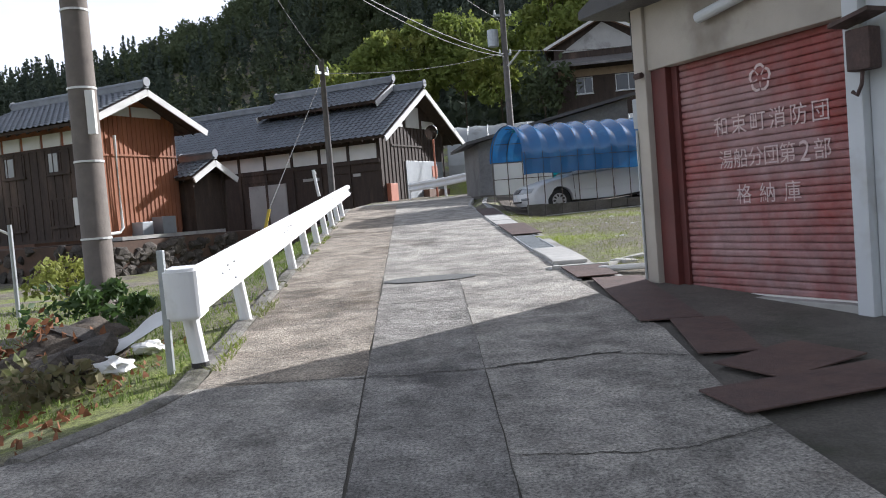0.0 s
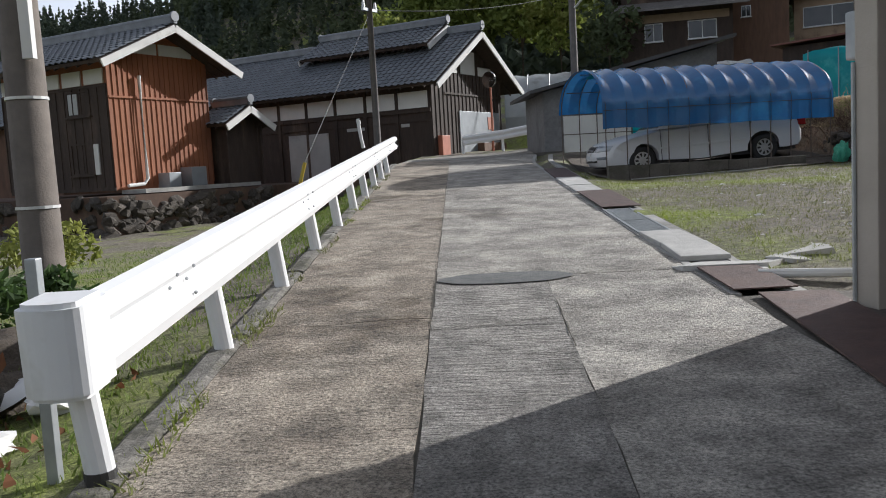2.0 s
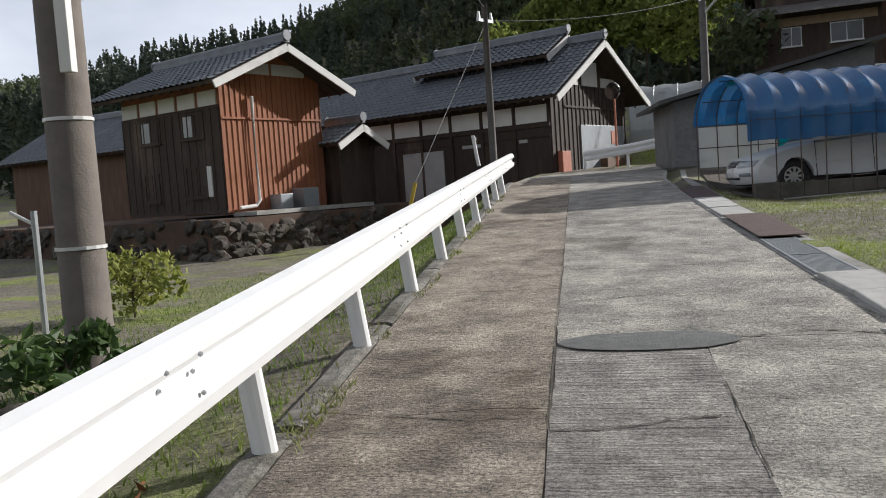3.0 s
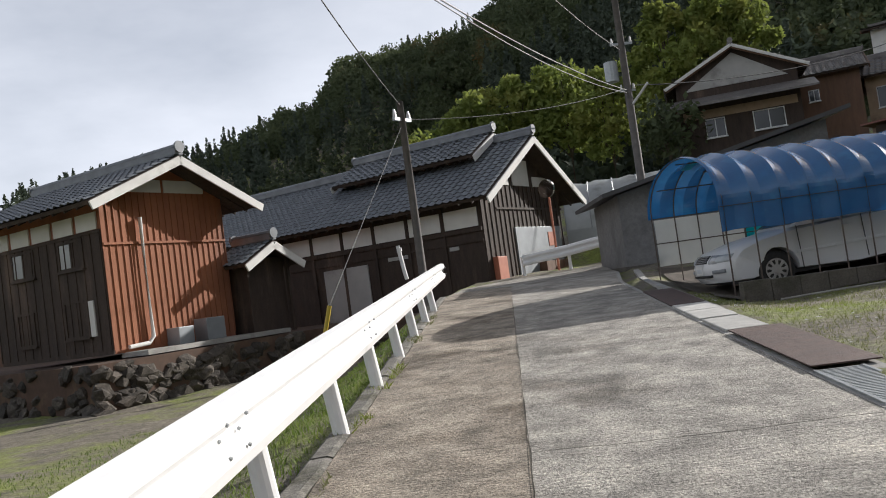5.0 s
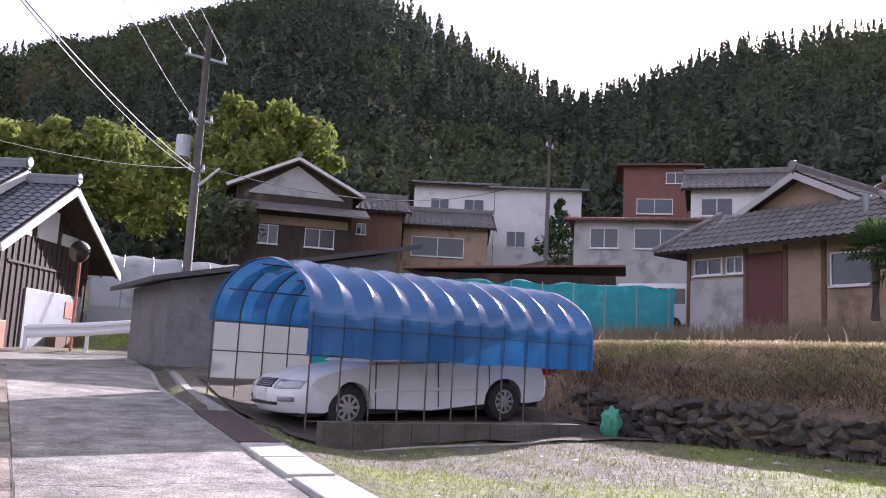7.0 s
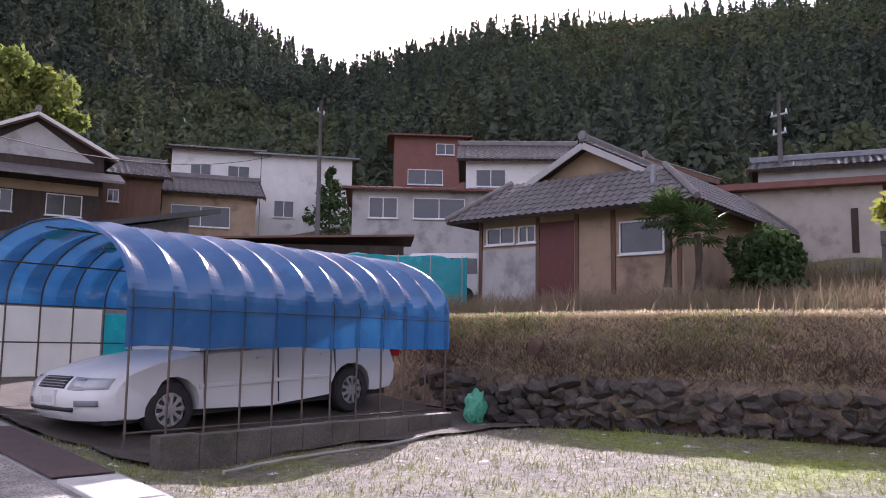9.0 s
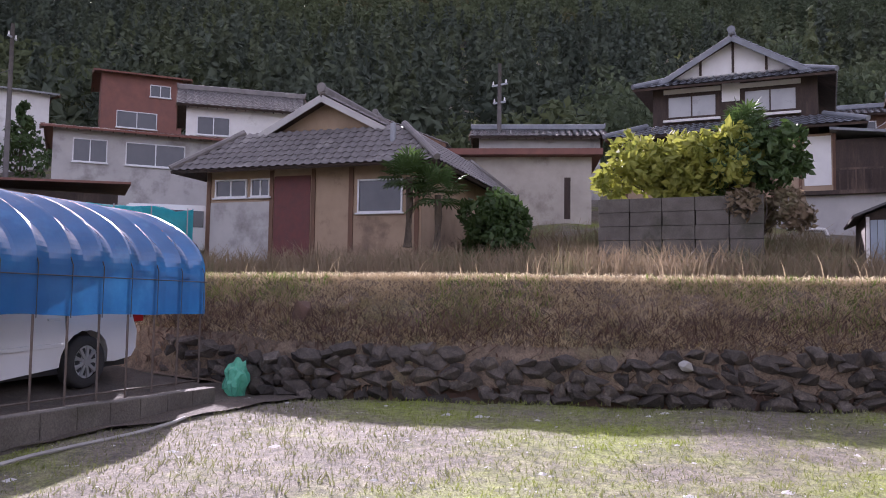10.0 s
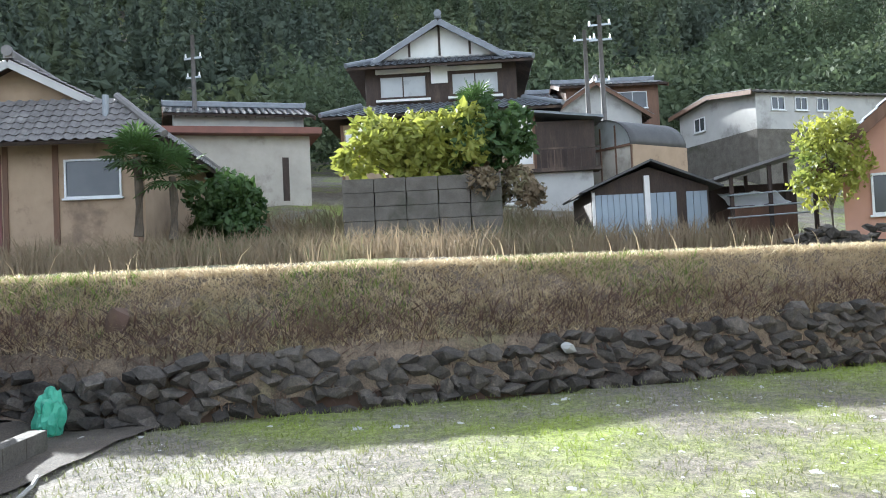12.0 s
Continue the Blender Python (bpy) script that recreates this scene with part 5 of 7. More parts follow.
window(RED, "y-", 0, -1.75, -0.85, 0.45, 1.3, M_DARKWOOD, M_GLASS)
window(RED, "y-", 0, -3.9, -3.2, 0.4, 1.2, M_DARKWOOD, M_GLASS)
on_face(RED, "y-", 0, -0.75, -0.55, 0.4, 1.3, 0.07, M_PLASTER, "sign_board", "white sign board")
on_face(RED, "x+", 0, 0.0, RWD, 2.62, 2.68, 0.05, M_REDWALL, "band")
for k in range(2):
    on_face(RED, "x+", 0, 0.6 + 1.45 * k, 1.95 + 1.45 * k, RH + 0.02, RH + 0.36, 0.03, M_PLASTER, "gable_panel", "white plaster gable panel")
part("drain_pipe", tubed([(0.12, 1.1, 3.3), (0.12, 1.1, 0.2), (0.12, 0.95, 0.05), (0.12, 0.35, 0.02)], 0.055, 10), M_PLASTER, RED, "white drain pipe")
on_face(RED, "x+", 0, 1.6, 2.1, -0.1, 0.35, 0.5, M_SHEET, "outdoor_unit", "grey outdoor unit", bevel=0.02)
on_face(RED, "x+", 0, 2.55, 3.2, -0.1, 0.5, 0.5, M_SHEET, "outdoor_unit", "grey outdoor unit", bevel=0.02)
on_face(RED, "x+", 0, 0.2, 5.2, -0.22, -0.1, 1.0, M_CONC, "ledge", "pale concrete ledge")
# small porch roof between the red house and the barn
PO = thing("porch", 0, 0, 0)
PO.parent = RED
tagged(PO, "small tiled porch roof on the side wall")
gable_roof(PO, -0.4, 0.6, 4.2, 5.9, 2.05, 0.45, M_TILE, 0.35, 0.3)
part("porch_post", boxed(0.5, 5.8, -0.2, 0.6, 5.9, 2.05), M_DARKWOOD, PO)
part("porch_wall", boxed(-0.3, 4.3, -0.2, 0.45, 5.8, 2.05), M_DARKWOOD, PO)

# terrace wall under the red house and the barn; its shade darkens the core's colour
TERR = thing("terrace", 0, 0, 0, label="dark stone retaining wall under the red house, shade deepened in its colour", category="retaining wall", kind="structure")
edge = [(-30, 35.2), (-22, 31.4), (-10.75, 25.75), (-7.6, 32.0), (-2.9, 32.6), (-2.3, 33.5)]
bm = bmesh.new()
prevv = None
for x, y in edge:
    cur = [bm.verts.new((x, y, -1.2)), bm.verts.new((x, y, 1.25)), bm.verts.new((x - 2.0, y + 8, 1.25))]
    if prevv:
        bm.faces.new((prevv[0], cur[0], cur[1], prevv[1]))
        bm.faces.new((prevv[1], cur[1], cur[2], prevv[2]))
    prevv = cur
bmesh.ops.recalc_face_normals(bm, faces=bm.faces)
part("wall_core", bm, M_LITTER, TERR)

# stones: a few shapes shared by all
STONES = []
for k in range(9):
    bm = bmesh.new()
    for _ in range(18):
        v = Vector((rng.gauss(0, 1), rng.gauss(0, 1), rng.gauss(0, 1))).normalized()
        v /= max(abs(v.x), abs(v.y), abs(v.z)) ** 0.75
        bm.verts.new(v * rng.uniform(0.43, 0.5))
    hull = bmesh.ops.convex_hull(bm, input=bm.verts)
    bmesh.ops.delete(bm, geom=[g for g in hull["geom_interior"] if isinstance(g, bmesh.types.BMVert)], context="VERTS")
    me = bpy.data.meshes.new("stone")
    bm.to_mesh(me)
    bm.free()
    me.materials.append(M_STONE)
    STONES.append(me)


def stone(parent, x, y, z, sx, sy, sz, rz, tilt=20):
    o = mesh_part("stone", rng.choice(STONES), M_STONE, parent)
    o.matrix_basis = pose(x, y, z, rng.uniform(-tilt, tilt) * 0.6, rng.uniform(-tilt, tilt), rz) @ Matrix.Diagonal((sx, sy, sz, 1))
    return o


# -- the old house behind the field --
OLD = thing("old_house", 20.1, 33.95, 3.9, -80.5, "single-storey old house with mud walls and hipped tiled roof", "house")
OW, OD, OHH = 7.6, 8.0, 2.7
ow = bmesh.new()
box(ow, 0, 0.0, -1.0, OW, OD, OHH + 0.2)
part("wall", ow, M_EARTHWALL, OLD, "mud-plastered wall")


def hip_skirt(t, x0, x1, y0, y1, z_in, z_out, out, mat, name="skirt_roof", pitch=0.3):
    """A sloping skirt of tiles round a rectangle on all four sides."""
    r = part(name, box(bmesh.new(), x0, y0, z_in - 0.12, x1, y1, z_in - 0.04), M_DARKWOOD, t)
    L = math.hypot(out, z_in - z_out)
    for (mx, my, al, dn, wt) in (((x0 + x1) / 2, y0, (1, 0, 0), (0, -1, 0), x1 - x0), ((x0 + x1) / 2, y1, (1, 0, 0), (0, 1, 0), x1 - x0),
                                 (x0, (y0 + y1) / 2, (0, 1, 0), (-1, 0, 0), y1 - y0), (x1, (y0 + y1) / 2, (0, 1, 0), (1, 0, 0), y1 - y0)):
        d = Vector((dn[0] * out, dn[1] * out, z_out - z_in)).normalized()
        n = Vector(al).cross(d)
        if n.z < 0:
            n = -n
        bm = bmesh.new()
        tile_slope(bm, mx, my, z_in + 0.03, al, d, n, wt, wt + 2 * out, L, pitch, pitch)
        part("tiles", bm, mat, r, "old grey roof tiles")
        bm = bmesh.new()
        A, D = Vector(al), Vector(dn)
        o = Vector((mx, my, 0))
        slab(bm, o - A * wt / 2 + Vector((0, 0, z_in)), o + A * wt / 2 + Vector((0, 0, z_in)),
             o + A * (wt / 2 + out) + D * out + Vector((0, 0, z_out)), o - A * (wt / 2 + out) + D * out + Vector((0, 0, z_out)), 0.09)
        bmesh.ops.recalc_face_normals(bm, faces=bm.faces)
        part("boarding", bm, M_DARKWOOD, r)
    for sx, x in ((-1, x0), (1, x1)):
        for sy, y in ((-1, y0), (1, y1)):
            bm = bmesh.new()
            tube(bm, [(x, y, z_in + 0.08), (x + sx * out, y + sy * out, z_out + 0.1)], 0.11, 8)
            part("hip_ridge", bm, mat, r)
    return r


hip_skirt(OLD, 0.9, OW - 0.9, 0.8, OD, 4.1, 2.65, 1.7, M_TILE_OLD)
gable_wall_t = thing("upper_roof", 0, 0, 0)
gable_wall_t.parent = OLD
gable_wall_t.matrix_basis = pose(OW / 2, 1.3, 3.7, 0, 0, -90)
tagged(gable_wall_t, "gabled upper roof of the old house")
gable_wall(gable_wall_t, -8.0, 0, -2.9, 2.9, 0, 0.1, 1.45, M_EARTHWALL)
gable_roof(gable_wall_t, -8.0, 0, -2.9, 2.9, 0.1, 1.5, M_TILE_OLD, 0.8, 0.6, barge=M_PLASTERGREY)
on_face(OLD, "y-", 0, 5.2, 5.35, 0, OHH, 0.05, M_BROWNWOOD, "post")
for u in (0.05, 2.4, 3.9, 7.4):
    on_face(OLD, "y-", 0, u, u + 0.13, -0.3, OHH, 0.05, M_BROWNWOOD, "post")
window(OLD, "y-", 0, 5.55, 6.95, 1.3, 2.25, M_ALU, M_GLASS, 0, "dark window in a white frame")
window(OLD, "y-", 0, 0.4, 1.5, 1.9, 2.4, M_ALU, M_GLASS, 1)
window(OLD, "y-", 0, 1.75, 2.35, 1.9, 2.4, M_ALU, M_GLASS, 1)
on_face(OLD, "y-", 0, 2.55, 3.85, -0.2, 2.5, 0.02, M_REDPAINT, "door_panel", "dark red-brown boarded door")
on_face(OLD, "y-", 0, 0.1, 2.4, -0.3, 1.7, 0.02, M_PLASTERGREY, "lower_wall", "grey lower wall")
part("chimney_pipe", tubed([(6.6, 0.1, OHH + 0.4), (6.6, 0.1, OHH + 1.35)], 0.09, 10), M_SHEET, OLD, "grey vent pipe")

# -- plaster annex --
AN = thing("annex", 29.2, 31.2, 5.6, -67.0, "low pale plastered annex with rusty flat roof", "house")
part("wall", boxed(0, 0, -1.5, 7.2, 4, 2.85, 0.02), M_PLASTERTAN, AN)
part("roof", prism(bmesh.new(), [(-0.4, 2.85), (7.6, 2.85), (7.6, 3.1), (-0.4, 3.1)], -0.6, 4.5), M_RUSTROOF, AN, "rusty red sheet roof")
window(AN, "y-", 0, 0.9, 1.7, 1.5, 2.1)
on_face(AN, "y-", 0, 6.1, 6.35, 0.3, 2.0, 0.03, M_DARKWOOD, "arched_slot", "dark upright slot")

# -- the big two-storey house --
BIG = thing("big_house", 32.6, 24.2, 5.2, -86.5, "two-storey traditional house with dark boards and tiled roofs", "house")
part("lower_wall", boxed(0.6, 1.0, -1.5, 8.6, 8.0, 3.9, 0.01), M_EARTHWALL, BIG)
part("upper_wall", boxed(1.6, 1.9, 3.9, 8.0, 7.5, 6.6, 0.01), M_DARKWOOD, BIG, "dark boarded upper storey")
hip_skirt(BIG, 1.4, 8.2, 1.7, 7.7, 4.75, 4.1, 1.5, M_TILE)
hip_skirt(BIG, 2.4, 7.2, 2.6, 6.8, 6.95, 6.3, 1.5, M_TILE)
up = thing("upper_roof", 0, 0, 0)
up.parent = BIG
up.matrix_basis = pose(4.8, 2.35, 6.85, 0, 0, -90)
tagged(up, "gabled upper roof of the big house")
gable_wall(up, -4.6, 0, -2.5, 2.5, 0, 0.05, 1.35, M_PLASTER)
gable_roof(up, -4.6, 0, -2.5, 2.5, 0.1, 1.45, M_TILE, 0.45, 0.55, barge=M_TILE)
for u in (-1.3, 0.0, 1.3):
    on_face(up, "x+", 0, u - 0.05, u + 0.05, 0.1, 1.5 - abs(u) * 0.55, 0.05, M_DARKWOOD, "strut")
for u0 in (2.25, 5.3):
    window(BIG, "y-", 1.9, u0, u0 + 1.9, 5.15, 6.0, M_DARKWOOD, M_GLASSPALE, 1)
    on_face(BIG, "y-", 1.9, u0 - 0.2, u0 + 2.1, 4.93, 5.03, 0.2, M_PLASTER, "balcony_rail", "white rail below the window")
    on_face(BIG, "y-", 1.9, u0 - 0.2, u0 + 2.1, 6.15, 6.35, 0.04, M_PLASTER, "plaster_panel")
on_face(BIG, "y-", 1.9, 4.4, 5.1, 5.65, 6.5, 0.05, M_PLASTER, "plaster_panel", "white plaster panel")
for u in (0.6, 2.4, 4.4, 6.3, 7.3, 8.5):
    on_face(BIG, "y-", 1.0, u, u + 0.12, -0.5, 3.9, 0.05, M_BROWNWOOD, "post")
on_face(BIG, "y-", 1.0, 7.5, 8.45, 1.9, 3.8, 0.03, M_PLASTER, "plaster_panel", "white plaster panel")
on_face(BIG, "y-", 1.0, 0.8, 2.3, 2.9, 3.7, 0.03, M_PLASTER, "plaster_panel")
# side porch on a plinth
part("porch", boxed(8.6, 0.9, 1.6, 11.0, 5.5, 3.6, 0.01), M_DARKWOOD, BIG, "dark wooden side porch")
part("porch_roof", prism(bmesh.new(), [(8.4, 3.9), (11.3, 3.55), (11.3, 3.65), (8.4, 4.0)], 0.3, 6.0), M_TILE, BIG)
part("porch_floor", boxed(6.6, 0.2, 1.45, 11.1, 1.2, 1.6, 0.01), M_DARKWOOD, BIG)
part("plinth", boxed(6.5, 0.5, -2.5, 10.8, 5.0, 1.45, 0.02), M_PLASTERGREY, BIG, "stained pale concrete plinth")
for k in range(9):
    part("baluster", boxed(8.7 + k * 0.27, 0.25, 1.6, 8.74 + k * 0.27, 0.29, 2.35), M_DARKWOOD, BIG)
part("handrail", boxed(8.6, 0.23, 2.35, 11.1, 0.31, 2.42), M_DARKWOOD, BIG)
part("waste_pipe", tubed([(6.6, 0.35, 0.3), (8.2, 0.35, 0.15), (8.5, 0.35, -0.6)], 0.07, 8), M_PLASTER, BIG, "white waste pipe")

# -- concrete block wall with the yellow bush --
CW = thing("block_wall", 22.75, 21.35, 3.45, -84.0, "stained grey concrete block wall below the bush", "block wall")
for r_ in range(6):
    for c_ in range(5):
        part("block", boxed(c_ * 0.9 + (0.0 if r_ % 2 else 0.02), 0, r_ * 0.4 - 0.4, c_ * 0.9 + 0.885, 0.35, r_ * 0.4 - 0.01, 0.012), M_CONC_DARK, CW)
part("top_fill", boxed(0.1, 0.36, -0.5, 4.4, 5.0, 1.9), M_SOIL, CW)

# -- small sheet metal shed on the field --
SHD = thing("tin_shed", 22.95, 14.45, 3.0, -84.0, "small shed of blue-grey sheet metal with white post", "shed")
SHD.matrix_basis = pose(22.95, 14.45, 3.0, 0, 0, -84)
b_ = bmesh.new()
a_ = [b_.verts.new(p) for p in ((0, 0, -0.3), (3.25, 0, -0.3), (3.25, 0, 1.75), (1.6, 0, 2.35), (0, 0, 1.75))]
c_ = [b_.verts.new(v.co + Vector((0, 3.0, 0))) for v in a_]
b_.faces.new(a_)
b_.faces.new(c_[::-1])
for k in range(5):
    b_.faces.new((a_[k], c_[k], c_[(k + 1) % 5], a_[(k + 1) % 5]))
bmesh.ops.recalc_face_normals(b_, faces=b_.faces)
part("frame", b_, M_DARKWOOD, SHD, "dark timber frame")
for u0, u1 in ((0.12, 1.45), (1.62, 2.35), (2.62, 3.2)):
    n = int((u1 - u0) / 0.16)
    for k in range(n):
        on_face(SHD, "y-", 0, u0 + (u1 - u0) * k / n, u0 + (u1 - u0) * (k + 1) / n - 0.012, -0.25, 1.62, 0.03 + 0.012 * (k % 2), M_SHEETBLUE, "metal_sheet")
on_face(SHD, "y-", 0, 1.46, 1.61, -0.25, 2.1, 0.10, M_PLASTER, "white_post", "white painted post")
on_face(SHD, "y-", 0, 0.02, 0.1, -0.25, 1.7, 0.06, M_PLASTER, "white_post")
rf = bmesh.new()
for s, xe in ((-1, -0.3), (1, 3.55)):
    slab(rf, (1.6, -0.4, 2.52), (1.6, 3.3, 2.52), (xe, 3.3, 1.72), (xe, -0.4, 1.72), 0.06)
bmesh.ops.recalc_face_normals(rf, faces=rf.faces)
part("roof", rf, M_DARKROOF, SHD, "dark rusted sheet roof")

# -- grey shed behind the tent --
GS = thing("grey_shed", 1.42, 28.2, 1.7, 6.0, "grey windowless shed with dark sloping roof", "shed")
prism_b = prism(bmesh.new(), [(0, -0.2), (5.2, -0.2), (5.2, 3.0), (0, 1.85)], 0, 3.4)
part("wall", prism_b, M_RENDER, GS, "grey rendered wall")
part("roof", prism(bmesh.new(), [(-0.45, 1.78), (5.6, 3.12), (5.6, 3.22), (-0.45, 1.88)], -0.5, 3.9), M_DARKROOF, GS, "dark sheet roof")
part("plinth", boxed(-0.04, -0.04, -0.4, 5.24, 3.44, 0.12), M_CONC_DARK, GS)

# -- arched greenhouse of hazy film --
GH = thing("greenhouse", 0.6, 41.5, 2.6, -5.0, "long arched greenhouse of hazy plastic film", "greenhouse")
verts, faces = [], []
nx, na = 25, 15
for i in range(nx):
    for j in range(na):
        a = math.pi * j / (na - 1)
        verts.append((11.0 * i / (nx - 1), 2.6 - 2.6 * math.cos(a), 0.9 + 2.1 * math.sin(a) + 0.05 * math.sin(i * 2.4)))
for i in range(nx - 1):
    for j in range(na - 1):
        q = i * na + j
        faces.append((q, q + na, q + na + 1, q + 1))
arrays("film", verts, faces, M_PLASTIC, GH, "hazy grey film", smooth=True)
for k in range(12):
    part("hoop", tubed([(k, 2.6 - 2.63 * math.cos(math.pi * j / 12), 0.9 + 2.13 * math.sin(math.pi * j / 12)) for j in range(13)], 0.02, 5), M_GALV, GH)
part("film_side", boxed(0, -0.03, -0.8, 11, 0.03, 0.95), M_PLASTIC, GH)


def plain_house(name, label, x, y, z, rz, L, W, H, rise, wallm, roofm, tiled=True, wins=(), over=0.6, front="y-", deep=3.0):
    t = thing(name, x, y, z, rz, label, "house", "village houses")
    gable_wall(t, 0, L, 0, W, -deep, H, rise, wallm)
    gable_roof(t, 0, L, 0, W, H, rise, roofm, over, 0.5, tiled, 0.36, barge=M_BROWNWOOD)
    for face, u0, u1, z0, z1 in wins:
        at = {"y-": 0, "y+": W, "x-": 0, "x+": L}[face]
        window(t, face, at, u0, u1, z0, z1)
    return t


# white house on the slope, gable end seen
W1 = plain_house("white_house", "white two-storey house with low roof on the slope", 23.6, 67.5, 10.4, -28.0, 6.0, 9, 5.2, 0.9, M_PLASTER, M_TILE_OLD, True,
                 [("y-", 1.3, 2.6, 3.1, 4.1), ("y-", 3.8, 5.2, 3.1, 4.1)])
W2 = plain_house("white_house", "long white house with grey sheet roof", 28.9, 64.6, 10.2, -30.0, 6.4, 7, 5.4, 0.6, M_PLASTER, M_SHEET, False,
                 [("y-", 1.0, 2.3, 0.9, 2.0)])
H1 = plain_house("tiled_house", "low old house with tiled hip roof", 20.4, 61.5, 8.6, -24.0, 5.6, 6, 2.9, 1.3, M_EARTHWALL, M_TILE_OLD, True, [("y-", 0.6, 4.0, 0.7, 1.9)])
H2 = plain_house("tiled_house", "dark old house with tiled roof", 13.6, 60.5, 9.0, -18.0, 5.8, 6, 2.7, 1.2, M_BROWNWOOD, M_TILE_OLD, True, [("y-", 3.0, 3.5, 1.0, 1.6)])
D1 = plain_house("dark_farmhouse", "dark weathered farmhouse with steep gable", 15.0, 56.5, 8.0, 80.0, 8, 6.6, 3.9, 1.6, M_DARKWOOD, M_TILE_OLD, True)
part("gable_plaster", prism(bmesh.new(), [(0.5, 3.3), (6.1, 3.3), (3.3, 5.1)], -0.06, 0.0), M_PLASTERGREY, D1, "grey plaster gable").matrix_basis = pose(0, 6.6, 0, 0, 0, -90)
for s_ in (0, 1):
    part("verge", beam(bmesh.new(), (-0.6, 3.3, 5.42), (-0.6, 3.3 + (3.9 if s_ else -3.9), 3.53), 0.10, 0.16), M_PLASTER, D1, "pale verge tiles")
part("skirt_roof", prism(bmesh.new(), [(0, 2.75), (-1.5, 2.15), (-1.5, 2.27), (0, 2.87)], -0.8, 7.2), M_TILE_OLD, D1, "grey skirt roof")
window(D1, "x-", 0, 1.0, 2.6, 0.5, 1.5)
window(D1, "x-", 0, 4.2, 5.2, 0.5, 1.5)
on_face(D1, "x-", 0, 0.2, 6.4, 1.62, 2.1, 0.03, M_EARTHWALL, "plaster_band", "tan plaster band")
LW = plain_house("long_house", "long low pale house with row of windows", 24.6, 47.8, 7.2, -39.5, 7.6, 5, 3.2, 0.5, M_PLASTERGREY, M_RUSTROOF, False,
                 [("y-", 0.9, 2.3, 1.6, 2.6), ("y-", 3.2, 5.8, 1.6, 2.6)])
L2 = plain_house("white_house", "small white house behind the old house", 31.5, 46.5, 8.6, -45.0, 6.0, 5, 4.3, 1.2, M_PLASTER, M_TILE_OLD, True, [("y-", 0.6, 2.2, 2.6, 3.5)])
RB = plain_house("red_building", "tall rust-red building on the slope", 36.0, 58.5, 11.0, -38.0, 5.0, 5, 6.2, 0.5, M_RUSTROOF, M_RUSTROOF, False, [("y-", 1.0, 3.4, 2.6, 3.6), ("y-", 3.0, 4.2, 4.8, 5.5)])
MID = plain_house("brown_house", "two-storey brown house with grey tiles", 54.6, 13.2, 11.2, -84.0, 6.0, 6, 3.6, 0.8, M_BROWNWOOD, M_TILE, True, [("y-", 0.8, 2.6, 2.0, 3.0), ("y-", 3.4, 5.2, 2.0, 3.0)])
MID2 = plain_house("brown_house", "brown house with grey tiles", 56.5, 17.2, 11.4, -84.0, 4.0, 5, 3.2, 0.8, M_BROWNWOOD, M_TILE, True, [("y-", 0.8, 2.6, 1.6, 2.6)])
PK = plain_house("gabled_shed", "dark gabled outbuilding with tiled roof", 50.8, 9.0, 9.6, 6.0, 6, 5.5, 2.6, 1.8, M_PLASTERGREY, M_TILE_OLD, True)
LG2 = plain_house("long_house", "long stained white plaster house with dark windows", 44.0, 4.2, 9.6, -66.0, 11.0, 6.7, 1.95, 0.45, M_PLASTERGREY, M_DARKROOF, False,
                  [("y-", 1.0, 1.75, 1.0, 1.6), ("y-", 2.5, 3.2, 1.0, 1.6), ("y-", 3.9, 4.6, 1.0, 1.6), ("x-", 4.3, 5.2, 0.7, 1.4)], over=0.35, deep=0.05)
part("footing", boxed(-0.05, -0.05, -5.0, 11.05, 6.75, -0.05), M_CONC_DARK, LG2, "dark stone footing")
RS = thing("open_shed", 24.0, 10.75, 3.5, -90.0, "weathered open shed with sloping roof and white sheeting", "shed")
part("roof", prism(bmesh.new(), [(-0.25, 1.42), (2.9, 2.28), (2.9, 2.36), (-0.25, 1.50)], -0.5, 2.6), M_TILE_OLD, RS, "thin weathered sloping roof")
for u_, h_ in ((0.25, 1.5), (1.3, 1.78), (2.5, 2.1)):
    for v_ in (-0.25, 2.3):
        part("post", boxed(u_ - 0.05, v_ - 0.05, -0.6, u_ + 0.05, v_ + 0.05, h_), M_DARKWOOD, RS)
part("back_wall", boxed(0.0, 2.35, -0.6, 2.8, 2.45, 1.5), M_DARKWOOD, RS, "dark board back wall")
for z_ in (0.35, 0.62, 0.98):
    part("rail", tubed([(0.1, -0.32, z_), (2.3, -0.32, z_ + 0.06)], 0.025, 6), M_GALV, RS)
sheet_v, sheet_f = [], []
for i in range(12):
    for j in range(6):
        sheet_v.append((0.3 + 1.7 * i / 11, 0.2 + 0.3 * j, 0.72 + 0.10 * j + 0.08 * noise.noise(Vector((i * 0.5, j * 0.6, 2)))))
for i in range(11):
    for j in range(5):
        q = i * 6 + j
        sheet_f.append((q, q + 6, q + 7, q + 1))
arrays("white_sheet", sheet_v, sheet_f, M_WHITESHEET, RS, "crumpled white sheeting")
part("bench", boxed(0.25, 0.15, -0.3, 2.1, 1.9, 0.66, 0.01), M_BROWNWOOD, RS, "stacked brown timber")
PH = plain_house("peach_house", "peach-walled house with white eaves", 16.67, 3.69, 2.6, -20.0, 6.0, 6.0, 2.4, 2.6, M_PEACH, M_TILE, True, [("x-", 4.4, 5.4, 0.9, 1.7)])
